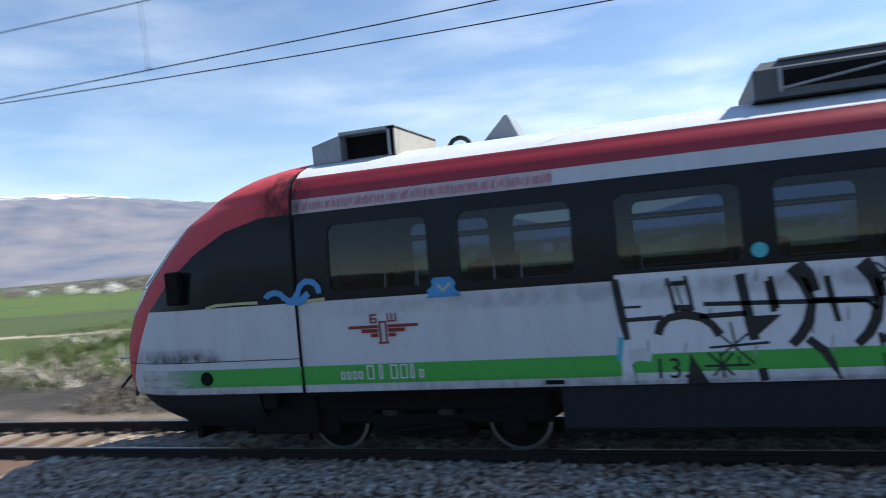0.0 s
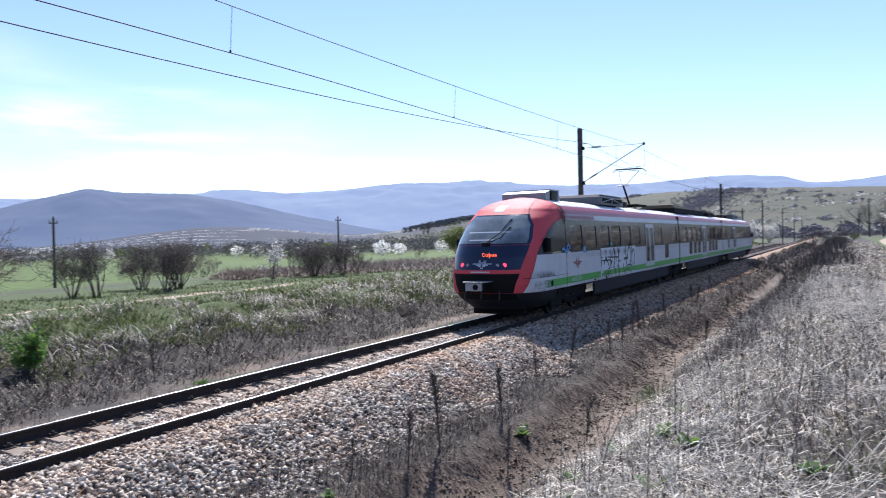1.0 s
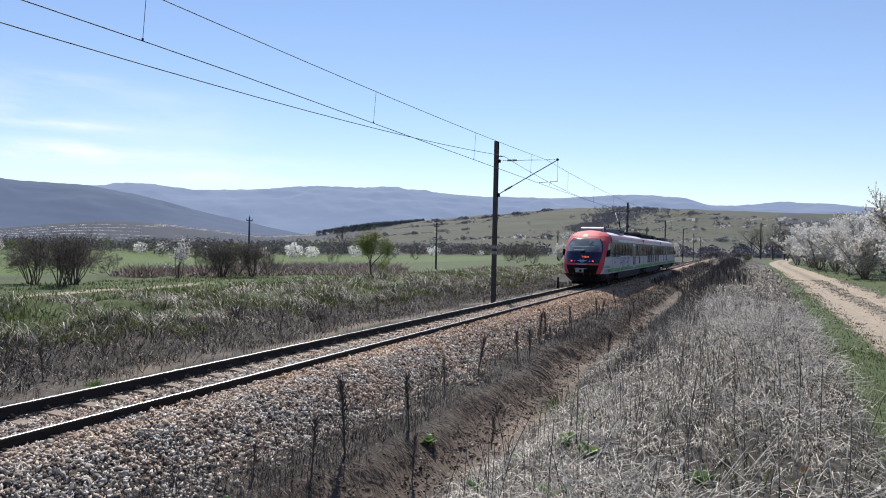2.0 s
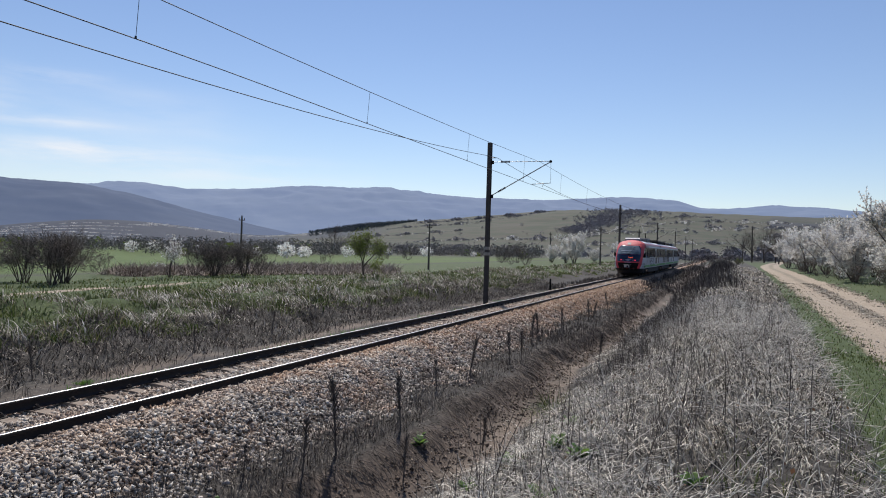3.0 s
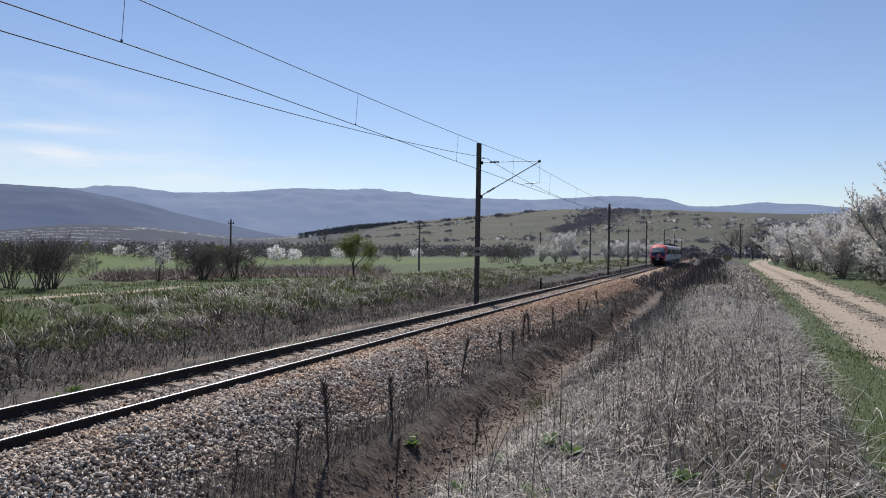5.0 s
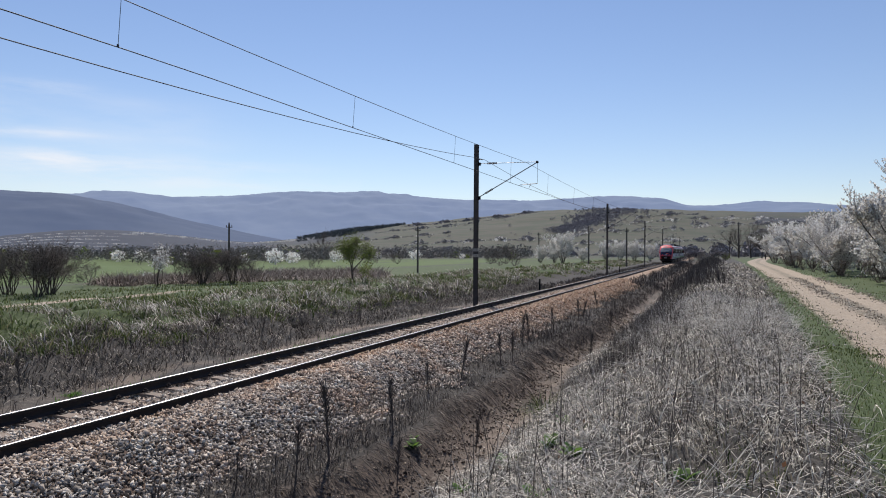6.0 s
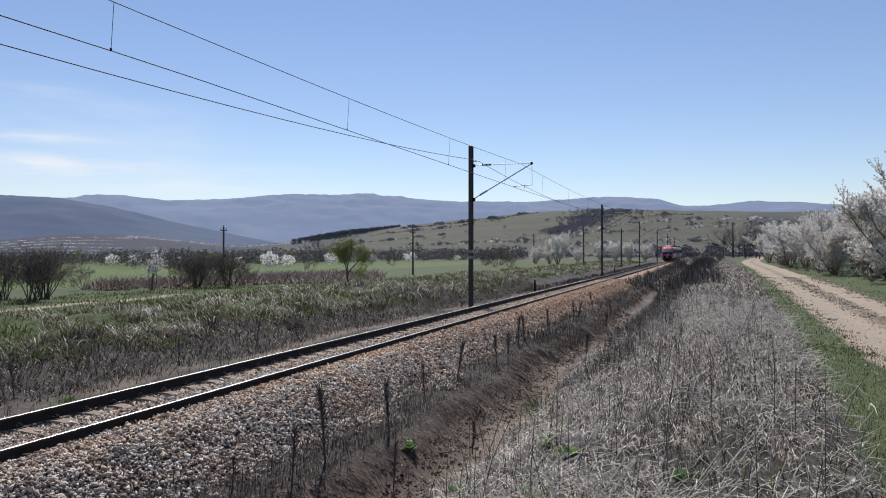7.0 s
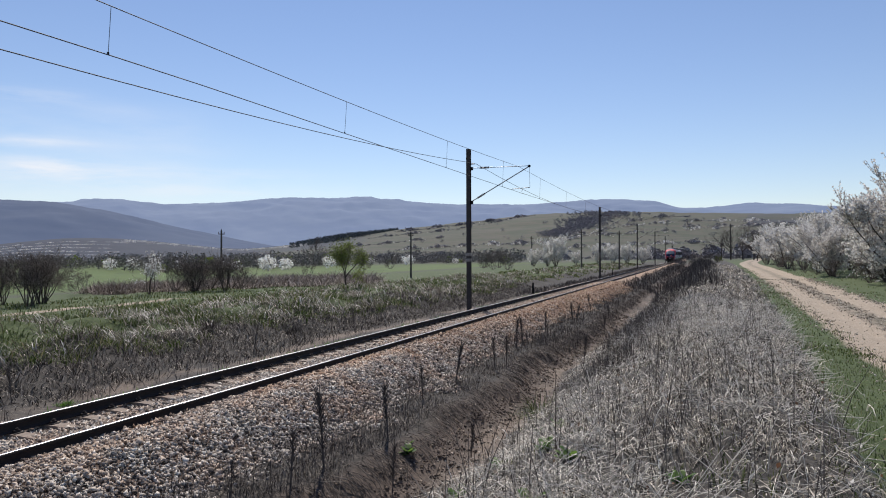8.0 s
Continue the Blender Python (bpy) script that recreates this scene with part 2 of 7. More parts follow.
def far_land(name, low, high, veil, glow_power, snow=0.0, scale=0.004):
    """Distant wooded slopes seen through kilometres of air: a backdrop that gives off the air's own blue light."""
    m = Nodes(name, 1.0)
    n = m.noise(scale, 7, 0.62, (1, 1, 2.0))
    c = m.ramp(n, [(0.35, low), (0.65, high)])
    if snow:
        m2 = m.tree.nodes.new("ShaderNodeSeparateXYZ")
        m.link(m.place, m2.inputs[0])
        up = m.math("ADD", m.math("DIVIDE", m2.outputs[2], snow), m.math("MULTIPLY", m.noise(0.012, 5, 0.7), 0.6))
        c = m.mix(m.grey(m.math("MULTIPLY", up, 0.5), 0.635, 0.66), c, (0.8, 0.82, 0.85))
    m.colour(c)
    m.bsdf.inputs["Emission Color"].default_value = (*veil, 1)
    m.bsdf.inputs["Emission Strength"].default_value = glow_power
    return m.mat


# distance haze is put into these bluish base colours and their blue glow
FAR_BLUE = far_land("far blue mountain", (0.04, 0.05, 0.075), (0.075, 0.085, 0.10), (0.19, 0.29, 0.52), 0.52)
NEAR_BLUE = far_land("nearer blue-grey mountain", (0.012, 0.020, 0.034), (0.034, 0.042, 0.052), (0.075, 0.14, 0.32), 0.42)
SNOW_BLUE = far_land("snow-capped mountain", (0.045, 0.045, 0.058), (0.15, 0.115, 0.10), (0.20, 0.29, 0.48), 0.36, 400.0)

# ---- helpers for meshes ----
def mesh_from(name, verts, faces, mat, smooth=False):
    """A mesh from arrays: verts (n, 3) and faces (m, 3 or 4), or a list of faces."""
    me = bpy.data.meshes.new(name)
    if isinstance(faces, np.ndarray):
        verts = np.asarray(verts, dtype=np.float32)
        n, k = faces.shape
        me.vertices.add(len(verts))
        me.vertices.foreach_set("co", verts.ravel())
        me.loops.add(n * k)
        me.loops.foreach_set("vertex_index", faces.astype(np.int32).ravel())
        me.polygons.add(n)
        me.polygons.foreach_set("loop_start", np.arange(0, n * k, k, dtype=np.int32))
        me.polygons.foreach_set("loop_total", np.full(n, k, dtype=np.int32))
        me.update(calc_edges=True)
    else:
        me.from_pydata([tuple(v) for v in verts], [], faces)
        me.update()
    me.materials.append(mat)
    if smooth:
        me.polygons.foreach_set("use_smooth", np.ones(len(me.polygons), dtype=bool))
    return me


def part(name, data, mat, parent, label=""):
    """Links a bmesh or a mesh as one object under its thing."""
    if isinstance(data, bmesh.types.BMesh):
        me = bpy.data.meshes.new(name)
        data.normal_update()
        data.to_mesh(me)
        data.free()
        me.materials.append(mat)
    else:
        me = data
    ob = new(name, me)
    ob.parent = parent
    return tagged(ob, label) if label else ob


def empty(name, m=None):
    ob = new(name)
    ob.empty_display_size = 0.2
    if m is not None:
        ob.matrix_basis = m
    return ob


def add_box(bm, lo, hi, bevel=0.0, m=None):
    """A box between two corners, with rounded edges if bevel is given."""
    c = [(a + b) / 2 for a, b in zip(lo, hi)]
    s = [abs(b - a) for a, b in zip(lo, hi)]
    made = bmesh.ops.create_cube(bm, size=1.0, matrix=(m or Matrix()) @ Matrix.Translation(c) @ Matrix.Diagonal((*s, 1)))
    if bevel:
        es = list({e for v in made["verts"] for e in v.link_edges})
        bmesh.ops.bevel(bm, geom=es, offset=bevel, segments=2, profile=0.5, affect="EDGES")
    return bm


def box(lo, hi, bevel=0.0, m=None):
    return add_box(bmesh.new(), lo, hi, bevel, m)


def add_rod(bm, a, b, r0, r1=None, sides=8):
    """A straight rod or cone between two points."""
    a, b = Vector(a), Vector(b)
    d = b - a
    bmesh.ops.create_cone(bm, cap_ends=True, segments=sides, radius1=r0, radius2=r0 if r1 is None else r1, depth=d.length,
                          matrix=Matrix.Translation((a + b) / 2) @ d.to_track_quat("Z", "Y").to_matrix().to_4x4())
    return bm


def rod(a, b, r0, r1=None, sides=8):
    return add_rod(bmesh.new(), a, b, r0, r1, sides)


def tubes(segs, sides=3):
    """Verts and quads for many tapered twigs; segs: rows of x0 y0 z0 x1 y1 z1 r0 r1."""
    s = np.asarray(segs, dtype=float)
    a, b = s[:, 0:3], s[:, 3:6]
    d = b - a
    d /= np.linalg.norm(d, axis=1, keepdims=True) + 1e-9
    ref = np.where(np.abs(d[:, 2:3]) < 0.9, np.array([[0, 0, 1.0]]), np.array([[1.0, 0, 0]]))
    u = np.cross(d, ref)
    u /= np.linalg.norm(u, axis=1, keepdims=True) + 1e-9
    w = np.cross(d, u)
    n = len(s)
    vs = np.empty((n, 2 * sides, 3))
    for i in range(sides):
        k = 2 * math.pi * i / sides
        o = u * math.cos(k) + w * math.sin(k)
        vs[:, i] = a + o * s[:, 6:7]
        vs[:, sides + i] = b + o * s[:, 7:8]
    base = (np.arange(n) * 2 * sides)[:, None]
    fs = [np.stack([base[:, 0] + i, base[:, 0] + (i + 1) % sides, base[:, 0] + sides + (i + 1) % sides, base[:, 0] + sides + i], 1) for i in range(sides)]
    return vs.reshape(-1, 3), np.concatenate(fs)


# ---- the land ----
XC = -8.88          # middle of the track
RAILS = (-8.13, -9.63)
PROFILE_X = [-4800, -400, -120, -45, -27, -20, -16.5, -14.0, -13.0, -12.3, -11.5, -11.0, -10.6, -10.3, -8.3, -7.95, -7.3, -7.05, -6.2, -5.0, -4.3, -3.75, -3.3, -2.7, -1.8, -0.8, 0.3, 1.4, 2.4, 3.6, 7, 12, 40, 400, 4800]
PROFILE_Z = [-6, -4.0, -1.6, -0.45, -0.05, -0.1, -0.28, -0.58, -0.66, -0.64, -0.60, -0.48, -0.30, -0.225, -0.225, -0.15, -0.14, -0.20, -0.60, -0.70, -1.12, -1.22, -1.0, -0.55, 0.05, 0.48, 0.68, 0.55, 0.40, 0.30, 0.26, 0.4, 0.9, 4, 12]
CREST_AZ = [-62, -52, -44, -36, -30, -24, -18, -12.6, -8, -3.5, 2, 6, 14, 30, 60, 180]
CREST_EL = [0.1, 0.2, 0.2, 0.35, 1.3, 2.1, 2.75, 3.3, 3.45, 3.3, 3.0, 2.8, 2.7, 2.6, 2.2, 1.2]


def road_x(y):
    return np.interp(y, [-60, 0, 15, 35, 50, 84, 150, 175, 230, 300], [3.0, 4.2, 4.75, 5.35, 5.85, 6.75, 8.1, 9.3, 14.0, 22.0])


def verge_line(y):
    """Where the dry bank ends and the green verge of the dirt road begins."""
    return np.interp(y, [0, 6.3, 8.5, 11.8, 17.5, 56, 93, 160], [0.8, 1.02, 1.18, 1.4, 1.66, 3.35, 4.3, 5.4])


def fbm(x, y, s):
    """Cheap smooth unevenness, about -1 to 1."""
    v = 0.0
    for i, (k, a) in enumerate(((1.0, 0.5), (2.1, 0.28), (4.3, 0.15), (8.7, 0.07))):
        v = v + a * np.sin(x * k / s + 1.3 * i + 1.7 * np.sin(y * k * 0.83 / s + i)) * np.cos(y * k / s * 1.11 - 2.1 * i + 1.3 * np.sin(x * k * 0.71 / s))
    return v


def smooth(a, b, v):
    t = np.clip((v - a) / (b - a), 0, 1)
    return t * t * (3 - 2 * t)


def gully_line(r):
    """Bearing of the wooded gully that climbs the hill."""
    return -10.4 + (r - 720) * 0.0155


def ditch_sway(y):
    return 0.17 * np.sin(y * 0.35) + 0.12 * np.sin(y * 0.93 + 1) + 0.07 * np.sin(y * 2.3 + 2)


def land_z(x, y):
    """Height of the land; the top of the rails is 0."""
    x, y = np.asarray(x, float), np.asarray(y, float)
    r, az = np.hypot(x, y), np.degrees(np.arctan2(x, y))
    near = 1 - smooth(60, 220, r)
    sway = ditch_sway(y) * smooth(-6.6, -5.0, x) * (1 - smooth(-1.5, 0.5, x))
    z = np.interp(x + sway, PROFILE_X, PROFILE_Z)
    far = smooth(260, 400, np.abs(y))
    z = z * (1 - far) + far * np.interp(x, [-4800, -400, -45, 45, 400, 4800], [-6, -4, -0.6, 0.4, 4, 12])
    flat = smooth(0.4, 2.2, np.abs(x - XC) - 1.8)
    z = z + flat * near * (0.10 * fbm(x, y, 2.3) + 0.04 * fbm(x + 7, y, 0.55))
    z = z + 0.09 * smooth(-5.4, -4.8, x) * (1 - smooth(-3.4, -2.6, x)) * near * fbm(x, y, 0.45)
    z = z + 0.62 * smooth(-25, -22, x) * (1 - smooth(-15.5, -13.5, x)) * near * fbm(x, y * 0.7, 1.5)
    z = z + 0.8 * smooth(25, 120, np.abs(x - XC)) * fbm(x, y, 60)
    rut = np.exp(-((np.abs(x - road_x(y)) - 0.75) / 0.28) ** 2) * 0.07 * (y < 160)
    z = z - rut
    crest = np.tan(np.radians(np.interp(az, CREST_AZ, CREST_EL))) * 1150
    rise = smooth(420, 1150, r) ** 1.1
    back = 1 - 0.55 * smooth(1250, 2600, r)
    hill = crest * rise * back * (1 + 0.10 * fbm(x, y, 170) + 0.05 * fbm(x + 90, y, 55))
    low = 26 * np.exp(-((az + 46) / 9.0) ** 2) * smooth(700, 1050, r) * (1 - 0.5 * smooth(1100, 1700, r))
    return z + hill + low


def spread(lo, hi, step, grow, end):
    """Grid lines with an even step between lo and hi that widens towards -end and end."""
    v = list(np.arange(lo, hi + 1e-6, step))
    s = step
    while v[-1] < end:
        s *= grow
        v.append(v[-1] + s)
    s = step
    while v[0] > -end:
        s *= grow
        v.insert(0, v[0] - s)
    return np.array(v)


def build_ground():
    xs = spread(-14, 4, 0.18, 1.045, 4700)
    ys = spread(-6, 26, 0.26, 1.032, 4700)
    gx, gy = np.meshgrid(xs, ys)
    x, y = gx.ravel(), gy.ravel()
    nx, ny = len(xs), len(ys)
    i = np.arange(nx * ny).reshape(ny, nx)
    fs = np.stack([i[:-1, :-1], i[:-1, 1:], i[1:, 1:], i[1:, :-1]], -1).reshape(-1, 4)
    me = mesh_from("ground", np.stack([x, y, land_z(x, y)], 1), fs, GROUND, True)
    r, az = np.hypot(x, y), np.degrees(np.arctan2(x, y))
    side = x - XC
    masks = {
        "ballast": (r < 360) * smooth(-2.75, -2.35, side) * (1 - 0.8 * smooth(60, 80, y)) * (1 - smooth(2.35, 2.75, side - 0.35 * fbm(y, y * 0.4 + 3, 1.3))),
        "far_ballast": (r < 360) * smooth(-2.2, -1.9, side) * (1 - smooth(1.9, 2.3, side)) * smooth(38, 66, y),
        "soil": np.maximum(0.85 * np.exp(-((x + 12.7 + 0.2 * np.sin(y * 0.6)) / 0.42) ** 4) * np.clip(0.6 + 1.4 * fbm(x, y, 1.9), 0, 1), np.exp(-((x + 3.95 + ditch_sway(y)) / 0.27) ** 4) * np.clip(0.62 + 0.5 * np.exp(-((y - 13) / 6) ** 2) + 1.6 * fbm(x * 0.6, y, 1.4), 0, 1)) * (r < 260),
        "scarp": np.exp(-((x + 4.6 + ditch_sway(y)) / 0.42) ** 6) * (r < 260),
        "road": np.exp(-((x - road_x(y)) / 1.92) ** 6) * (y > -60) * (y < 300) + 0.8 * np.exp(-((x + 27.0 + 0.02 * y + 0.6 * np.sin(y * 0.05)) / 0.7) ** 4) * smooth(48, 26, y) * (y > -140),
        "crown": np.exp(-((x - road_x(y) - 0.1) / 0.42) ** 4),
        "green": 0.8 * smooth(-0.15, 0.5, x - verge_line(y)) * (1 - smooth(25, 60, x)) + 0.85 * np.exp(-((x + 20.8) / 4.2) ** 4) + 0.8 * np.exp(-((x + 35) / 11) ** 6) + 0.18 * np.exp(-((x + 1.5) / 1.5) ** 2),
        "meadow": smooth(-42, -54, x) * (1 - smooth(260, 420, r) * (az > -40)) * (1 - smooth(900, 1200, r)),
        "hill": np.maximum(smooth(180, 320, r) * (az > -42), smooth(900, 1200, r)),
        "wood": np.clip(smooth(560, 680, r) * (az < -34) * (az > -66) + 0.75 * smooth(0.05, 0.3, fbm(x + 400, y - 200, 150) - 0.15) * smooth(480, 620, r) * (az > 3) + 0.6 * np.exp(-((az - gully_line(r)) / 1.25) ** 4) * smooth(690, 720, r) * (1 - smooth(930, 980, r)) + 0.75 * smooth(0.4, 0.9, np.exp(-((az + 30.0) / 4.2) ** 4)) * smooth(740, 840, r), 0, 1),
    }
    for name, v in masks.items():
        me.attributes.new(name, "FLOAT", "POINT").data.foreach_set("value", np.clip(v, 0, 1).astype(np.float32))
    return tagged(new("ground", me), "dry grassy ground with ditch banks, dirt and green fields", "ground", kind="structure")


build_ground()


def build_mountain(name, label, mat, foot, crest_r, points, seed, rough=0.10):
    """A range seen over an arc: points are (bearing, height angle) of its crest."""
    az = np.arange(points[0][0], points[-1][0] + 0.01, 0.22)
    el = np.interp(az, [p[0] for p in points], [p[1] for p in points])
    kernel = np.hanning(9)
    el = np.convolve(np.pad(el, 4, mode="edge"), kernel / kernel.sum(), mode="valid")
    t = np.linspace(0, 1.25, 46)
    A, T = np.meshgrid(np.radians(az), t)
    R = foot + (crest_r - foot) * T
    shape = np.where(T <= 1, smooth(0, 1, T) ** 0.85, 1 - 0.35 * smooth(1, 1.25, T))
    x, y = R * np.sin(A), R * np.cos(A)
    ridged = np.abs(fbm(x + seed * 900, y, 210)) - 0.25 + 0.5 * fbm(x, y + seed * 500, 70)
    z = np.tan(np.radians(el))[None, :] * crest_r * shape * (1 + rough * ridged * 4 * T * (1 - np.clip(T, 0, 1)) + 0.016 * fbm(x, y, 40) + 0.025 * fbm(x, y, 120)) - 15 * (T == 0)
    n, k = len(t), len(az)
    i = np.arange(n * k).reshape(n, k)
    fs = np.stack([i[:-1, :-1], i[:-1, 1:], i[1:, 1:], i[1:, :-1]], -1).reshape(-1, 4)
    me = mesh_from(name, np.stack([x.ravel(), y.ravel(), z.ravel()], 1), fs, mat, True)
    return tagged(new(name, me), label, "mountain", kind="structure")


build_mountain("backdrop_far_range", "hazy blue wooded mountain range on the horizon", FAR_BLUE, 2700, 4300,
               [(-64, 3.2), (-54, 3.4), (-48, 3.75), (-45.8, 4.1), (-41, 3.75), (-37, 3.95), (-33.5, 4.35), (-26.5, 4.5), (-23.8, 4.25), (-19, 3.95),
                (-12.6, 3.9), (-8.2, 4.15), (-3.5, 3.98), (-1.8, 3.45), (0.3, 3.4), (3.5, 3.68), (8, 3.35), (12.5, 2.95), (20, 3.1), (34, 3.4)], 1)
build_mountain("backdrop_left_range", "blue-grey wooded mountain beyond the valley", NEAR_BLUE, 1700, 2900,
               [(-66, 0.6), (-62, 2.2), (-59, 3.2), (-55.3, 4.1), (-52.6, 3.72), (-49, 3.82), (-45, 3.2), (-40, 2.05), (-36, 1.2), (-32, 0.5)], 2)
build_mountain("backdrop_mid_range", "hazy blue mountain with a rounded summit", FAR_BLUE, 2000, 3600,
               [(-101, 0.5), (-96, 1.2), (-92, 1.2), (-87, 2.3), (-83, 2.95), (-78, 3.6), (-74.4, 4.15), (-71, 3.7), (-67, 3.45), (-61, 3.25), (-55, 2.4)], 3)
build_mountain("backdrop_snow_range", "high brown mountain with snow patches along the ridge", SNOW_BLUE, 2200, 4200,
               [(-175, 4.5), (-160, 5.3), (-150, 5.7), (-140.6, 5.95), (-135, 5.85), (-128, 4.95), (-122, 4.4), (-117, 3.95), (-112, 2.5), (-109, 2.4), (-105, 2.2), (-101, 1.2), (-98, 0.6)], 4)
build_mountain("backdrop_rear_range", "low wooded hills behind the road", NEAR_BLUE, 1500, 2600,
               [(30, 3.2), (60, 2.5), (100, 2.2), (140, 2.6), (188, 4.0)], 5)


def build_clouds():
    """Thin high cloud, very far off, along the lower sky."""
    m = Nodes("thin high cloud", 1.0)
    n = m.noise(0.0011, 5, 0.5, (1, 1, 4.5))
    wide = m.noise(0.00055, 3, 0.5, (1, 1, 2.5), 3.0)
    f = m.math("MULTIPLY", m.math("MULTIPLY", m.grey(n, 0.36, 0.85), m.grey(wide, 0.34, 0.64)), m.attribute("cover"))
    wisps = m.math("MULTIPLY", m.grey(m.noise(0.0022, 6, 0.6, (1, 1, 6)), 0.34, 0.66), m.attribute("wisp"))
    f = m.math("MINIMUM", m.math("ADD", f, wisps), 0.9)
    # the sunlit white is put in as the cloud's own glow
    t, e, x = m.tree.nodes.new("ShaderNodeBsdfTransparent"), m.tree.nodes.new("ShaderNodeEmission"), m.tree.nodes.new("ShaderNodeMixShader")
    e.inputs[0].default_value, e.inputs[1].default_value = (0.95, 0.97, 1.0, 1), 0.98
    m.link(f, x.inputs[0])
    m.link(t.outputs[0], x.inputs[1])
    m.link(e.outputs[0], x.inputs[2])
    m.link(x.outputs[0], m.tree.nodes["Material Output"].inputs[0])
    az, el = np.arange(-150, -26, 1.0), np.linspace(2.5, 24, 72)
    A, E = np.meshgrid(np.radians(az), np.radians(el))
    R = 4650
    v = np.stack([(R * np.sin(A) * np.cos(E)).ravel(), (R * np.cos(A) * np.cos(E)).ravel(), (R * np.sin(E)).ravel()], 1)
    i = np.arange(A.size).reshape(A.shape)
    fs = np.stack([i[:-1, :-1], i[:-1, 1:], i[1:, 1:], i[1:, :-1]], -1).reshape(-1, 4)
    me = mesh_from("backdrop_cloud", v, fs, m.mat, True)
    a, el2 = np.degrees(A).ravel(), np.degrees(E).ravel()
    cover = smooth(2.5, 5, el2) * (1 - smooth(9 + 12 * smooth(-50, -75, a), 12 + 12 * smooth(-50, -75, a), el2)) * smooth(-150, -142, a) * (1 - smooth(-42, -31, a)) * np.interp(a, [-125, -95], [0.4, 0.75])
    me.attributes.new("cover", "FLOAT", "POINT").data.foreach_set("value", cover.astype(np.float32))
    wisp = sum(k * np.exp(-((a - ca) / wa) ** 2 - ((el2 - ce) / we) ** 2) for ca, ce, wa, we, k in ((-49, 6.1, 6.5, 0.75, 0.7), (-50, 7.9, 4, 0.35, 0.45), (-50, 11.0, 3.5, 0.5, 0.3), (-36, 6.2, 5, 0.4, 0.25), (-40, 4.9, 12, 0.7, 0.3), (-58, 9, 6, 1.5, 0.4)))
    me.attributes.new("wisp", "FLOAT", "POINT").data.foreach_set("value", np.clip(wisp, 0, 1).astype(np.float32))
    tagged(new("backdrop_cloud", me), "thin wispy white cloud low in the sky", "cloud", kind="structure")


build_clouds()

# ---- the railway ----
TRACK_END = 330.0
track = tagged(empty("railway_track"), "single railway track of rusty rails on concrete sleepers", "railway track", kind="structure")


def rail_mesh(x):
    """A flat-bottomed rail: foot, web and rounded head, in two meshes (sides and worn running top)."""
    half = [(0.07, -0.160), (0.07, -0.150), (0.022, -0.132), (0.009, -0.115), (0.009, -0.055), (0.034, -0.040), (0.036, -0.012), (0.030, -0.003)]
    ring = [(-a, b) for a, b in half] + [(a, b) for a, b in reversed(half)]
    ys = np.concatenate([np.arange(-70, 60, 1.5), np.arange(60, TRACK_END, 9)])
    vs = [(x + a, y, b - 0.002) for y in ys for a, b in ring]
    n = len(ring)
    fs = [(j * n + i, j * n + (i + 1) % n, (j + 1) * n + (i + 1) % n, (j + 1) * n + i) for j in range(len(ys) - 1) for i in range(n)]
    top = [(x + a, y, b) for y in ys for a, b in ((-0.019, -0.002), (-0.008, 0.001), (0.008, 0.001), (0.019, -0.002))]
    tf = [(j * 4 + i, j * 4 + i + 1, (j + 1) * 4 + i + 1, (j + 1) * 4 + i) for j in range(len(ys) - 1) for i in range(3)]
    return mesh_from("rail", vs, fs, RUST), mesh_from("running_surface", top, tf, STEEL)


for rx in RAILS:
    a, b = rail_mesh(rx)
    rail = part("rail", a, RUST, track, "brown rusty steel rail")
    part("running_surface", b, STEEL, rail, "polished bright rail head")


def sleeper_material():
    m = Nodes("dusty concrete sleeper", 0.9)
    a, b = m.noise(14, 6, 0.65), m.noise(2.3, 4, 0.6)
    c = m.ramp(a, [(0.3, (0.17, 0.135, 0.105)), (0.6, (0.29, 0.24, 0.195)), (0.8, (0.38, 0.33, 0.28))])
    c = m.mix(m.math("MULTIPLY", m.grey(b, 0.4, 0.7), 0.5), c, (0.20, 0.115, 0.07))
    c = m.mix(m.math("MULTIPLY", m.single(), 0.35), c, (0.12, 0.10, 0.085))
    m.colour(c)
    return m.bump(a, 0.4, 0.006).mat


SLEEPER = sleeper_material()


def sleeper_mesh():
    bm = bmesh.new()
    add_box(bm, (-1.25, -0.125, -0.38), (1.25, 0.125, -0.172))
    for v in bm.verts:
        if v.co.z > -0.2:
            v.co.y *= 0.82
            v.co.x *= 0.985
    bmesh.ops.subdivide_edges(bm, edges=[e for e in bm.edges if abs(e.verts[0].co.x - e.verts[1].co.x) > 1], cuts=3)
    for v in bm.verts:
        if abs(v.co.x) < 0.1 and v.co.z > -0.2:
            v.co.z -= 0.03
    me = bpy.data.meshes.new("sleeper")
    bm.to_mesh(me)
    bm.free()
    me.materials.append(SLEEPER)
    return me


def clip_mesh():
    """Base plate with two spring clips and bolts on one rail seat."""
    bm = box((-0.17, -0.075, -0.176), (0.17, 0.075, -0.160), 0.003)
    for s in (-1, 1):
        add_box(bm, (s * 0.10 - 0.03, -0.05, -0.165), (s * 0.10 + 0.03, 0.05, -0.128), 0.008)
        add_rod(bm, (s * 0.11, 0, -0.14), (s * 0.11, 0, -0.095), 0.016, sides=6)
        add_box(bm, (s * 0.11 - 0.022, -0.022, -0.125), (s * 0.11 + 0.022, 0.022, -0.105), 0.004)
    me = bpy.data.meshes.new("fastening")
    bm.to_mesh(me)
    bm.free()
    me.materials.append(RUST)
    return me


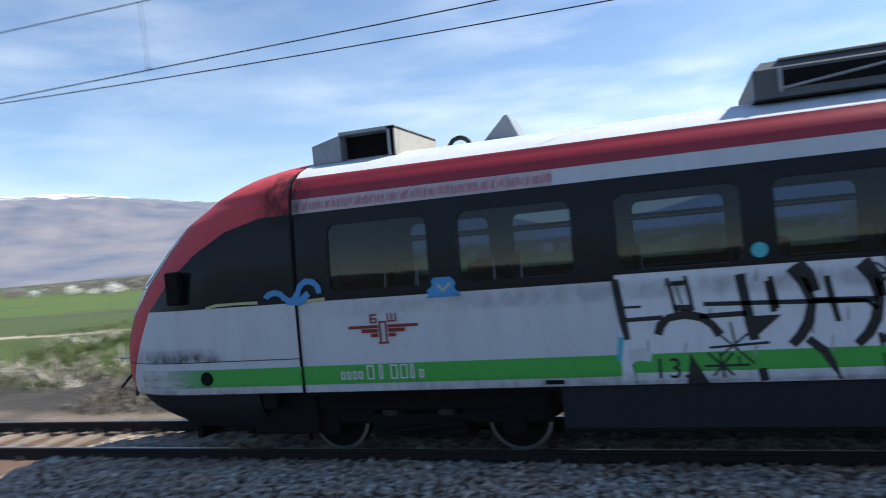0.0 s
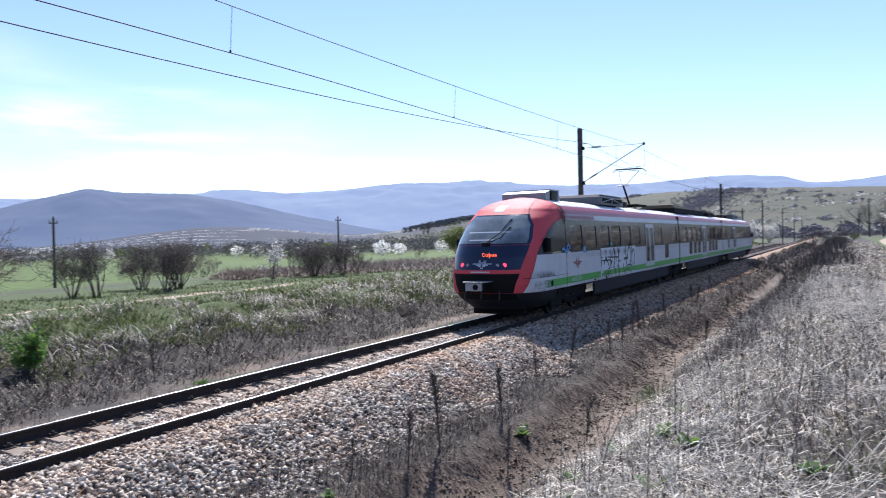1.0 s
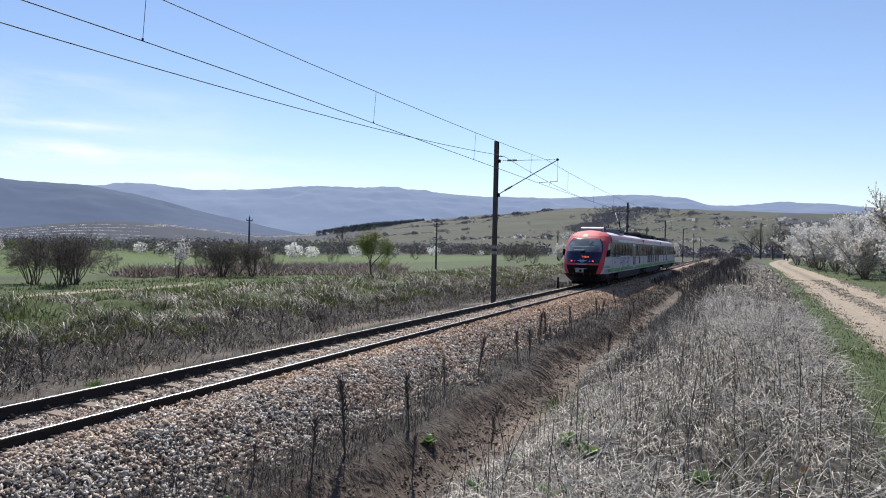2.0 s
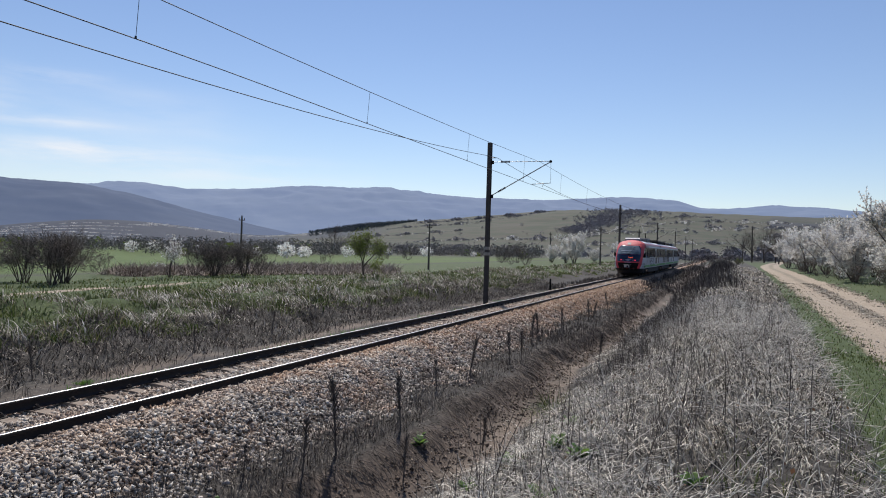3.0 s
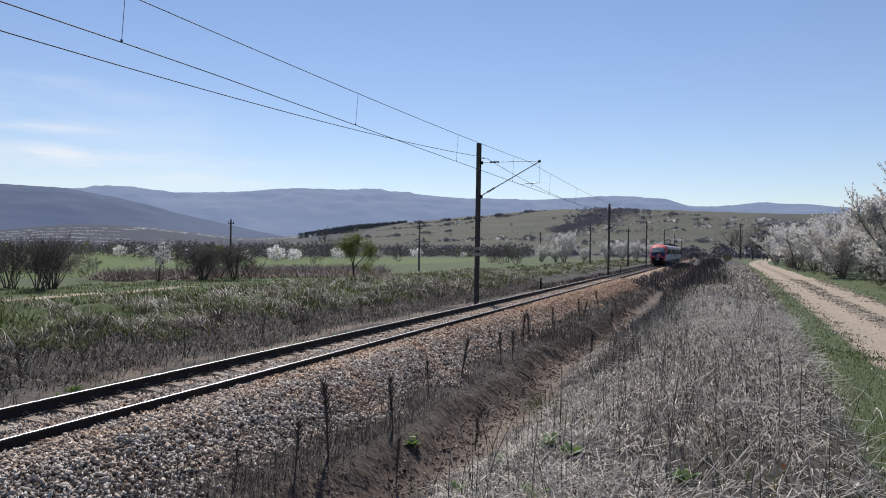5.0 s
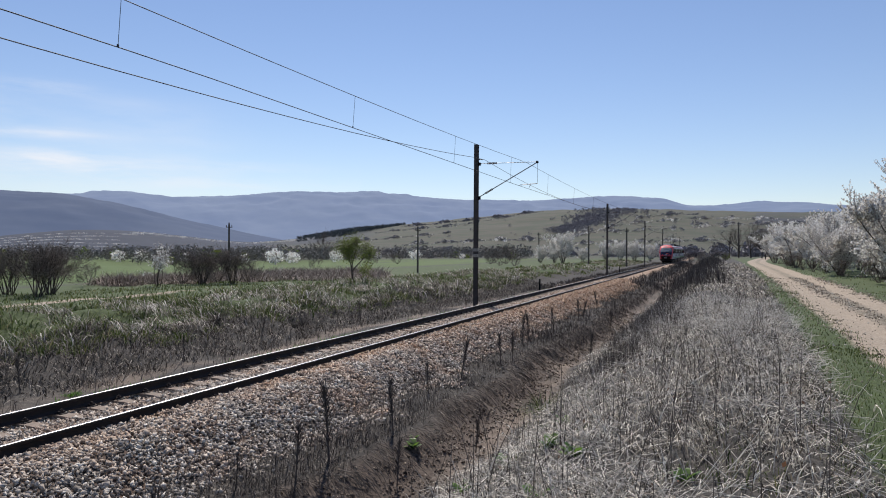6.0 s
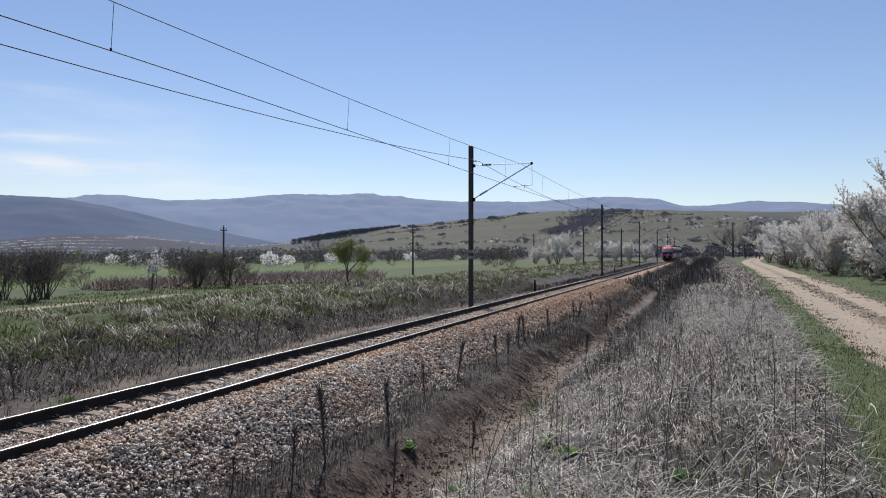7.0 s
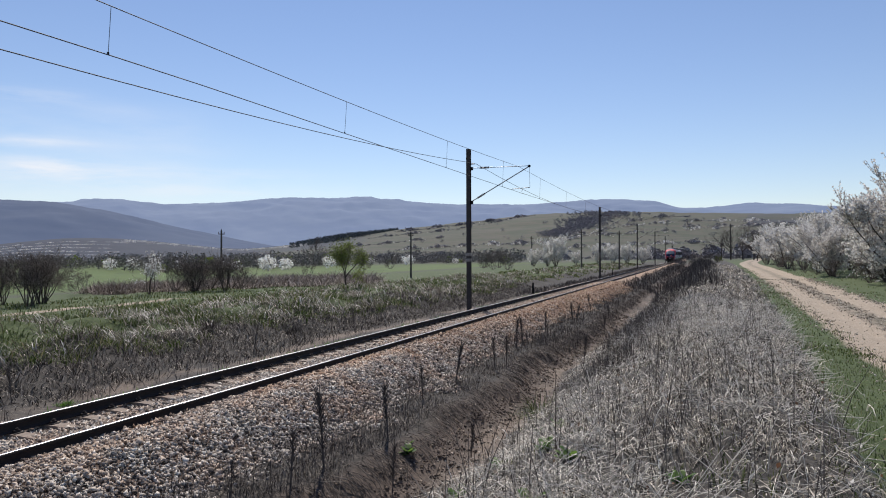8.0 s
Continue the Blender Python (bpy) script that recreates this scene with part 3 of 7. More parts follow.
def build_sleepers():
    me, clip = sleeper_mesh(), clip_mesh()
    rnd = random.Random(3)
    for k in range(230):
        y = -24 + 0.6 * k
        ob = part("sleeper", me, SLEEPER, track)
        ob.matrix_basis = pose(XC + rnd.uniform(-0.015, 0.015), y + rnd.uniform(-0.02, 0.02), rnd.uniform(-0.008, 0.004), rz=rnd.uniform(-0.8, 0.8))
        if k < 110:
            for s in (-0.75, 0.75):
                f = part("fastening", clip, RUST, ob)
                f.matrix_basis = pose(s, 0, 0)
    bm = bmesh.new()
    for k in range(340):
        add_box(bm, (XC - 1.25, 114 + 0.6 * k - 0.11, -0.36), (XC + 1.25, 114 + 0.6 * k + 0.11, -0.172))
    tagged(part("far_sleepers", bm, SLEEPER, track), "row of far concrete sleepers", kind="stuff")


build_sleepers()


def lumps(rng, x, y, z, size):
    """Small broken stones or clods at many places."""
    n = len(x)
    lump = np.array([(1, 0, 0), (0, 1, 0), (-1, 0, 0), (0, -1, 0), (0, 0, 1), (0, 0, -1)], float)
    tris = np.array([(0, 1, 4), (1, 2, 4), (2, 3, 4), (3, 0, 4), (1, 0, 5), (2, 1, 5), (3, 2, 5), (0, 3, 5)])
    v = (lump[None] * rng.uniform(0.7, 1.5, (n, 6, 1)) + rng.uniform(-0.45, 0.45, (n, 6, 3))) * (size[:, None] * rng.uniform(0.55, 1.4, (n, 3)))[:, None, :]
    q = rng.normal(size=(n, 4))
    q /= np.linalg.norm(q, axis=1, keepdims=True)
    w, a, b, c = q.T
    rot = np.stack([np.stack([1 - 2 * (b * b + c * c), 2 * (a * b - c * w), 2 * (a * c + b * w)], 1),
                    np.stack([2 * (a * b + c * w), 1 - 2 * (a * a + c * c), 2 * (b * c - a * w)], 1),
                    np.stack([2 * (a * c - b * w), 2 * (b * c + a * w), 1 - 2 * (a * a + b * b)], 1)], 1)
    v = np.einsum("nij,nkj->nki", rot, v) + np.stack([x, y, z], 1)[:, None, :]
    fs = (tris[None] + (np.arange(n) * 6)[:, None, None]).reshape(-1, 3)
    return v.reshape(-1, 3), fs


def build_stones():
    """Ballast: broken stones, densest where the line passes the eye."""
    rng = np.random.default_rng(5)
    n = 150000
    y = np.where(rng.random(n) < 0.66, rng.uniform(-9, 17, n), 17 + 50 * rng.random(n) ** 1.4)
    side = np.where(rng.random(n) < 0.9, rng.uniform(-0.8, 2.8, n), rng.uniform(-1.6, -0.8, n))
    side = np.where(side > 2.3, 2.3 + (side - 2.3) * (1.1 + 1.6 * fbm(y, y * 0.4 + 3, 1.3) + 0.8 * rng.random(n) ** 3), side)
    x = XC + side
    size = rng.uniform(0.014, 0.034, n) * np.interp(y, [-9, 10, 25, 65], [1.0, 1.0, 1.3, 1.8])
    z = land_z(x, y) + size * rng.uniform(-0.1, 1.15, n)
    inner = (side < 0.62) & (side > -1.35)
    z = np.where(inner, -0.216 + 0.045 * (np.abs(side) > 0.88) + 0.02 * (np.abs(side) < 0.3) - 0.015 * (side < -0.3) + rng.uniform(-0.025, 0.012, n), z)
    v, fs = lumps(rng, x, y, z, size)
    m = Nodes("broken ballast stone", 0.9)
    grey = m.ramp(m.island(), [(0.0, (0.04, 0.033, 0.028)), (0.2, (0.22, 0.19, 0.16)), (0.45, (0.54, 0.485, 0.42)), (0.7, (0.36, 0.305, 0.255)), (0.88, (0.76, 0.71, 0.63)), (1.0, (0.12, 0.10, 0.085))])
    brown = m.ramp(m.island(), [(0.0, (0.09, 0.045, 0.025)), (0.35, (0.42, 0.23, 0.12)), (0.65, (0.56, 0.36, 0.22)), (0.85, (0.62, 0.47, 0.34)), (1.0, (0.26, 0.13, 0.07))])
    # brake dust: thickest beside the rails and further along the line
    xyz = m.tree.nodes.new("ShaderNodeSeparateXYZ")
    m.link(m.place, xyz.inputs[0])
    along = m.grey(m.math("DIVIDE", xyz.outputs[1], 60.0), 0.10, 0.75)
    beside = m.math("SUBTRACT", 1.0, m.grey(m.math("DIVIDE", m.math("ADD", xyz.outputs[0], 8.1), 1.6), 0.1, 0.9))
    inner = m.ramp(m.math("ADD", xyz.outputs[0], 8.75), [(0.2, (0.45, 0.45, 0.45)), (0.6, (1, 1, 1))])
    dust = m.math("ADD", m.math("ADD", m.math("MULTIPLY", along, inner), m.math("MULTIPLY", m.math("MULTIPLY", beside, inner), 0.4)), m.math("MULTIPLY", m.math("SUBTRACT", m.noise(1.3, 4, 0.6), 0.5), 2.4))
    m.colour(m.mix(m.math("MULTIPLY", m.grey(dust, 0.0, 0.95), 0.8), grey, brown))
    m.bump(m.noise(60, 5), 0.5, 0.01)
    mat = m.mat
    tagged(new("ballast_stones", mesh_from("ballast_stones", v, fs, mat)), "grey and rust-brown broken ballast stones", "ballast", kind="stuff")


build_stones()


def build_clods():
    """Crumbled earth on the cut side and floor of the ditch."""
    rng = np.random.default_rng(6)
    n = 16000
    y = 2.5 + 40 * rng.random(n) ** 1.4
    x = -4.35 + rng.normal(0, 0.28, n) - ditch_sway(y)
    size = rng.uniform(0.006, 0.024, n) * rng.random(n) ** 0.5 * np.interp(y, [3, 40], [1.0, 2.2])
    m = Nodes("crumbled earth", 0.95)
    m.colour(m.ramp(m.island(), [(0.0, (0.05, 0.036, 0.028)), (0.5, (0.16, 0.12, 0.09)), (0.85, (0.28, 0.22, 0.17)), (1.0, (0.42, 0.35, 0.28))]))
    m.bump(m.noise(70, 4), 0.4, 0.006)
    tagged(new("ditch_clods", mesh_from("ditch_clods", *lumps(rng, x, y, land_z(x, y) + size * 0.3, size), m.mat)), "crumbled brown earth clods in the ditch", "earth", kind="stuff")


build_clods()


def build_gravel():
    """Loose stones on the dirt road, thickest between and beside the ruts."""
    rng = np.random.default_rng(7)
    n = 9000
    y = 6 + 60 * rng.random(n) ** 1.3
    off = rng.choice([-1.75, 0.0, 0.05, 1.7], n) + rng.normal(0, 0.32, n)
    x = road_x(y) + off
    size = rng.uniform(0.006, 0.026, n) * rng.random(n) ** 0.7 * np.interp(y, [6, 60], [1.0, 2.6])
    m = Nodes("loose road gravel", 0.95)
    m.colour(m.ramp(m.island(), [(0.0, (0.10, 0.08, 0.06)), (0.4, (0.26, 0.21, 0.16)), (0.8, (0.46, 0.40, 0.32)), (1.0, (0.60, 0.55, 0.47))]))
    m.bump(m.noise(70, 4), 0.4, 0.006)
    tagged(new("road_gravel", mesh_from("road_gravel", *lumps(rng, x, y, land_z(x, y) + size * 0.3, size), m.mat)), "loose pale gravel on the dirt road", "gravel", kind="stuff")


build_gravel()

# ---- overhead line ----
MASTS = [-98.0, -31.0, 36.1, 86.7, 137.3, 187.9, 238.5, 289.1]
MAST_X = -11.7


def build_mast():
    """Rolled-steel mast with a hinged cantilever that holds the wires."""
    mast = empty("catenary_mast")
    ring = [(-0.105, -0.11), (0.105, -0.11), (0.105, -0.09), (0.02, -0.08), (0.02, 0.08), (0.105, 0.09), (0.105, 0.11), (-0.105, 0.11), (-0.105, 0.09), (-0.02, 0.08), (-0.02, -0.08), (-0.105, -0.09)]
    n = len(ring)
    vs = [(a, b, z) for z in (-1.0, 8.0) for a, b in ring]
    part("post", mesh_from("post", vs, [[i, (i + 1) % n, n + (i + 1) % n, n + i] for i in range(n)] + [list(range(n, 2 * n))], MAST_PAINT), MAST_PAINT, mast)
    part("footing", box((-0.3, -0.3, -1.2), (0.3, 0.3, -0.52), 0.03), SLEEPER, mast, "concrete footing")
    for z in (2.05, 2.35):
        part("number_plate", box((0.106, -0.09, z), (0.116, 0.09, z + 0.16), 0.0), BEIGE_METAL, mast, "pale enamel plate")
        part("number_plate", box((-0.10, -0.122, z), (0.10, -0.112, z + 0.16), 0.0), BEIGE_METAL, mast, "pale enamel plate")
    part("strut", rod((0.13, 0, 5.2), (3.28, 0, 6.95), 0.026), GALV, mast)
    part("tie", rod((0.13, 0, 6.98), (3.28, 0, 6.97), 0.016), GALV, mast)
    part("steady_arm", rod((2.32, 0, 5.80), (3.3, 0, 5.86), 0.018), GALV, mast)
    part("dropper", rod((2.95, 0, 5.86), (2.86, 0, 5.66), 0.012), GALV, mast)
    part("hanger", rod((3.28, 0, 6.95), (3.3, 0, 5.86), 0.008), GALV, mast)
    part("bracket", box((0.11, -0.1, 5.08), (0.22, 0.1, 5.26), 0.01), BLACK, mast)
    part("bracket", box((0.11, -0.1, 6.88), (0.22, 0.1, 7.04), 0.01), BLACK, mast)
    bm = bmesh.new()
    for k in range(7):
        add_rod(bm, (0.62 + 0.075 * k, 0, 6.98), (0.66 + 0.075 * k, 0, 6.98), 0.058, 0.05, 10)
    part("insulator", bm, PORCELAIN, mast)
    bm = bmesh.new()
    for k in range(6):
        f = 0.12 + 0.022 * k
        add_rod(bm, (0.13 + 3.15 * f, 0, 5.2 + 1.75 * f), (0.13 + 3.15 * (f + 0.012), 0, 5.2 + 1.75 * (f + 0.012)), 0.058, 0.05, 10)
    part("insulator", bm, PORCELAIN, mast)
    part("pulley", rod((3.27, -0.03, 6.96), (3.27, 0.03, 6.96), 0.07, sides=12), BLACK, mast)
    part("feeder_arm", rod((0, 0, 7.2), (0.35, 0, 7.2), 0.025), GALV, mast)
    return tagged(mast, "dark steel catenary mast beside the railway track", "catenary mast", "masts along the line")


first_mast = build_mast()
first_mast.matrix_basis = pose(MAST_X, MASTS[2], 0)
for my in (*MASTS[:2], *MASTS[3:]):
    copy_thing(first_mast, pose(MAST_X, my, 0))


def wire(name, label, x_of, z_of, r=0.008):
    pts = [(x_of(y), y, z_of(y)) for y in np.arange(MASTS[0], MASTS[-1], 2.1)]
    v, f = tubes([(*a, *b, r, r) for a, b in zip(pts[:-1], pts[1:])], 5)
    return tagged(new(name, mesh_from(name, v, f, COPPER)), label, "overhead wire")


def span(y):
    """Which span between masts, how far along it, and its length."""
    i = min(max(int(np.searchsorted(MASTS, y, "right")) - 1, 0), len(MASTS) - 2)
    d = MASTS[i + 1] - MASTS[i]
    return i, (y - MASTS[i]) / d, d


def zigzag(y):
    i, f, d = span(y)
    return XC + (0.2 - 0.4 * f) * (1 if i % 2 else -1)


def dip(y):
    i, f, d = span(y)
    return (2 * f - 1) ** 2 * (d / 60.0) ** 2


def contact_z(y):
    return 5.66 - 0.22 * float(smooth(-8, 8, -y + 4)) * (y > -60)


def messenger_z(y):
    i, f, d = span(y)
    return 6.97 - 0.465 * (d / 60.0) ** 2 * (1 - (2 * f - 1) ** 2)


def feeder_z(y):
    i, f, d = span(y)
    return 7.24 - 1.04 * (d / 60.0) ** 2 * (1 - (2 * f - 1) ** 2)


wire("contact_wire", "taut dark copper contact wire above the track", zigzag, contact_z, 0.010)
carrier = wire("messenger_wire", "sagging dark messenger wire over the contact wire", lambda y: zigzag(y) + 0.06, messenger_z, 0.009)
wire("feeder_wire", "sagging dark feeder wire strung between the masts", lambda y: MAST_X + 0.35, feeder_z, 0.012)
for k in range(-10, 33):
    y = 8.9 + 8.1 * k
    bm = rod((zigzag(y), y, contact_z(y)), (zigzag(y) + 0.06, y, messenger_z(y)), 0.005, sides=5)
    add_box(bm, (zigzag(y) - 0.01, y - 0.015, contact_z(y) - 0.005), (zigzag(y) + 0.01, y + 0.015, contact_z(y) + 0.045))
    part("dropper_wire", bm, COPPER, carrier)

# ---- the train ----
# Each coach in its own space: y along the line, 0 at the emblem of the rear coach, z from the top of the rails.
SIDE_Z = [0.86, 1.2, 1.92, 2.4, 2.97, 3.14, 3.28, 3.40, 3.50, 3.58, 3.65, 3.69, 3.71]
SIDE_W = [1.405, 1.415, 1.415, 1.400, 1.360, 1.340, 1.295, 1.20, 1.03, 0.82, 0.52, 0.25, 0.0]
NOSE_Z = [0.40, 0.62, 0.86, 1.10, 1.50, 1.90, 2.30, 2.70, 3.00, 3.30, 3.50, 3.62, 3.71]
NOSE_Y = [-3.60, -3.95, -4.18, -4.26, -4.25, -4.12, -3.87, -3.48, -3.12, -2.62, -2.10, -1.65, -1.15]
SEAM = -1.08
ROUND = 2.7


def half_width(z):
    if z < 0.86:
        return 1.36 - 0.25 * ((0.86 - z) / 0.46) ** 2
    return float(np.interp(z, SIDE_Z, SIDE_W))


def nose_y0(z):
    return float(np.interp(z, NOSE_Z, NOSE_Y))


def nose_depth(z):
    return min(1.75, max(0.02, SEAM + 0.02 - nose_y0(z)))


def front_y(x, z):
    """Where the cab's skin lies at half-width x and height z."""
    w = half_width(z)
    u = min(abs(x) / max(w, 1e-4), 1.0)
    return nose_y0(z) + nose_depth(z) * (1 - (1 - u ** ROUND) ** (1 / ROUND))


def side_x(y, z):
    """Half-width of the skin at y and z."""
    w = half_width(z)
    t = min(max((y - nose_y0(z)) / nose_depth(z), 0.0), 1.0)
    return w * (1 - (1 - t) ** ROUND) ** (1 / ROUND)


def grid_mesh(name, pts, mat, smooth_it=True):
    """A mesh from rows of points."""
    n, k = len(pts), len(pts[0])
    i = np.arange(n * k).reshape(n, k)
    fs = np.stack([i[:-1, :-1], i[:-1, 1:], i[1:, 1:], i[1:, :-1]], -1).reshape(-1, 4)
    return mesh_from(name, np.array(pts, float).reshape(-1, 3), fs, mat, smooth_it)


def side_patch(name, y0, y1, z0, z1, mat, sx=1, lift=0.004, ny=8, nz=8):
    """A sheet on a coach side. y0, y1: numbers, or functions of the height."""
    rows = []
    for z in np.linspace(z0, z1, nz):
        a, b = (y0(z) if callable(y0) else y0), (y1(z) if callable(y1) else y1)
        rows.append([(sx * (side_x(y, z) + lift), y, z) for y in np.linspace(a, b, ny)])
    return grid_mesh(name, rows, mat)


def front_patch(name, x0, x1, z0, z1, mat, lift=0.006, nx=28, nz=20):
    rows = []
    for z in np.linspace(z0, z1, nz):
        a, b = (x0(z) if callable(x0) else x0), (x1(z) if callable(x1) else x1)
        rows.append([(x, front_y(x, z) - lift, z) for x in np.linspace(a, b, nx)])
    return grid_mesh(name, rows, mat)


def section_rows(zs, ys, sx):
    return [[(sx * half_width(z), y, z) for y in ys] for z in zs]


def opened_side(name, y0, y1, holes, z0, z1, mat, sx, thick=0.05):
    """The window band of one side: a wall with rounded openings and a return inside each of them."""
    vs, fs = [], []

    def put(y, z, inward=0.0):
        vs.append((sx * (half_width(z) - inward), y, z))
        return len(vs) - 1

    def quad(a, b, c, d):
        fs.append([put(*a), put(*b), put(*c), put(*d)])

    edge = y0
    for a, b, lo, hi in holes:
        for za, zb in zip(np.linspace(z0, z1, 5)[:-1], np.linspace(z0, z1, 5)[1:]):
            quad((edge, za), (a - 0.02, za), (a - 0.02, zb), (edge, zb))
        rad, steps = 0.10, 6
        inner, outer = [], []
        for cx, cz, k0 in ((b - rad, hi - rad, 0), (a + rad, hi - rad, 90), (a + rad, lo + rad, 180), (b - rad, lo + rad, 270)):
            for k in range(steps + 1):
                g = radians(k0 + 90 * k / steps)
                c, s = math.cos(g), math.sin(g)
                inner.append((cx + rad * c, cz + rad * s))
                m = max(abs(c), abs(s))
                oy = b + 0.02 if c / m > 0.999 else a - 0.02 if c / m < -0.999 else cx + rad * c / m
                oz = z1 if s / m > 0.999 else z0 if s / m < -0.999 else cz + rad * s / m
                if k0 in (0, 270) and c / m > 0.999 or k0 in (90, 180) and c / m < -0.999:
                    oz = z1 if (k == steps // 2 and s > 0) else z0 if (k == steps // 2) else oz
                outer.append((oy, oz))
        n = len(inner)
        for i in range(n):
            j = (i + 1) % n
            quad(outer[i], outer[j], inner[j], inner[i])
            fs.append([put(*inner[i]), put(*inner[j]), put(*inner[j], thick), put(*inner[i], thick)])
        edge = b + 0.02
    for za, zb in zip(np.linspace(z0, z1, 5)[:-1], np.linspace(z0, z1, 5)[1:]):
        quad((edge, za), (y1, za), (y1, zb), (edge, zb))
    return mesh_from(name, vs, fs, mat)


def wheelset(parent, y):
    for s in (-1, 1):
        bm = rod((s * 0.68, y, 0.385), (s * 0.80, y, 0.385), 0.385, sides=36)
        wheel = part("wheel", bm, BLACK, parent, "black iron wheel with worn bright rim")
        bm = bmesh.new()
        n = 36
        va = [bm.verts.new((s * 0.803, y + 0.383 * math.cos(2 * math.pi * k / n), 0.385 + 0.383 * math.sin(2 * math.pi * k / n))) for k in range(n)]
        vb = [bm.verts.new((s * 0.806, y + 0.335 * math.cos(2 * math.pi * k / n), 0.385 + 0.335 * math.sin(2 * math.pi * k / n))) for k in range(n)]
        for k in range(n):
            bm.faces.new((va[k], va[(k + 1) % n], vb[(k + 1) % n], vb[k]))
        part("rim", bm, RIM, wheel, "worn bright rim")
        part("axle_box", box((s * 0.93, y - 0.14, 0.27), (s * 1.12, y + 0.14, 0.50), 0.03), BLACK, parent)


def bogie(parent, y, base=2.3):
    part("gear_box", box((-1.14, y - 1.35, 0.56), (1.14, y + 1.6, 0.87), 0.04), BLACK, parent, "black gear casing over the bogie")
    frame_ob = part("bogie_frame", box((-1.0, y - 1.55, 0.42), (1.0, y + 1.55, 0.58), 0.03), BLACK, parent, "grimy black bogie frame")
    for s in (-1, 1):
        bm = bmesh.new()
        add_box(bm, (s * 0.98, y - 1.6, 0.40), (s * 1.10, y - 0.55, 0.62), 0.03)
        add_box(bm, (s * 0.98, y - 0.6, 0.26), (s * 1.10, y + 0.6, 0.52), 0.03)
        add_box(bm, (s * 0.98, y + 0.55, 0.40), (s * 1.10, y + 1.6, 0.62), 0.03)
        part("side_frame", bm, BLACK, frame_ob)
        for d in (-0.35, 0.35):
            part("spring", rod((s * 1.0, y + d, 0.5), (s * 1.0, y + d, 0.82), 0.13, sides=14), RUBBER, frame_ob)
        part("damper", rod((s * 1.14, y - 0.5, 0.30), (s * 1.14, y + 0.6, 0.42), 0.035), BLACK, frame_ob)
        part("brake_block", box((s * 0.7, y - 0.62, 0.2), (s * 0.86, y - 0.5, 0.6), 0.02), BLACK, frame_ob)
        part("brake_block", box((s * 0.7, y + 0.5, 0.2), (s * 0.86, y + 0.62, 0.6), 0.02), BLACK, frame_ob)
        part("sand_pipe", rod((s * 0.76, y - 1.75, 0.75), (s * 0.76, y - 1.62, 0.12), 0.025), BLACK, frame_ob)
    for d in (-base / 2, base / 2):
        wheelset(parent, y + d)


def seat(parent, y, turn):
    """Two-place seat: cushion, back and head rest."""
    for s in (-1, 1):
        bm = box((s * 0.45, y - 0.22, 1.42), (s * 1.25, y + 0.22, 1.56), 0.04)
        ob = part("seat", bm, SEAT_CLOTH, parent, "dark blue passenger seat")
        part("seat_back", box((s * 0.45, y + turn * 0.20 - 0.05, 1.50), (s * 1.25, y + turn * 0.20 + 0.05, 2.12), 0.04), SEAT_CLOTH, ob)
        part("head_rest", box((s * 0.50, y + turn * 0.20 - 0.055, 2.08), (s * 1.2, y + turn * 0.20 + 0.055, 2.24), 0.05), ORANGE_CLOTH, ob, "orange head rest")


def arrow_emblem(parent, sx, y, z, size, mat, on_front=False):
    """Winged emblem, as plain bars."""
    shapes = [(-1.0, -0.13, 0.09, 0.17), (-0.62, -0.14, -0.03, 0.07), (-0.36, -0.15, -0.15, -0.05), (0.13, 1.0, 0.09, 0.17), (0.14, 0.62, -0.03, 0.07), (0.15, 0.36, -0.15, -0.05),
              (-0.11, -0.06, -0.28, 0.22), (0.06, 0.11, -0.28, 0.22), (-0.11, 0.11, 0.22, 0.27), (-0.15, 0.15, -0.33, -0.28),
              (-0.36, -0.31, 0.22, 0.46), (-0.36, -0.16, 0.42, 0.46), (-0.36, -0.18, 0.32, 0.36), (-0.36, -0.18, 0.22, 0.26), (-0.2, -0.16, 0.22, 0.36),
              (0.14, 0.18, 0.26, 0.46), (0.25, 0.29, 0.26, 0.46), (0.36, 0.40, 0.26, 0.46), (0.14, 0.40, 0.24, 0.28)]
    bm = bmesh.new()
    for a, b, c, d in shapes:
        q = []
        for u, v in ((a, c), (b, c), (b, d), (a, d)):
            if on_front:
                q.append(bm.verts.new((u * size, front_y(u * size, z + v * size) - 0.022, z + v * size)))
            else:
                q.append(bm.verts.new((sx * (side_x(y + sx * u * size, z + v * size) + 0.010), y + sx * u * size, z + v * size)))
        bm.faces.new(q if sx > 0 or on_front else q[::-1])
    part("emblem", bm, mat, parent, "winged railway emblem")


def stroke(parent, name, pts, width, mat, lift, label=""):
    """A painted line on the coach side through (y, z) points."""
    vs, fs = [], []
    n = len(pts)
    for i, (y, z) in enumerate(pts):
        a, b = pts[max(i - 1, 0)], pts[min(i + 1, n - 1)]
        d = Vector((b[0] - a[0], b[1] - a[1])).normalized()
        wob = width * (0.5 + 0.06 * math.sin(i * 2.3))
        for s in (-1, 1):
            yy, zz = y - d.y * wob * s, z + d.x * wob * s
            vs.append((side_x(yy, zz) + lift, yy, zz))
    for i in range(n - 1):
        fs.append([2 * i, 2 * i + 1, 2 * i + 3, 2 * i + 2])
    part(name, mesh_from(name, vs, fs, mat), mat, parent, label)


def arc(cy, cz, ry, rz, a0, a1, n=12):
    return [(cy + ry * math.cos(radians(a0 + (a1 - a0) * k / n)), cz + rz * math.sin(radians(a0 + (a1 - a0) * k / n))) for k in range(n + 1)]


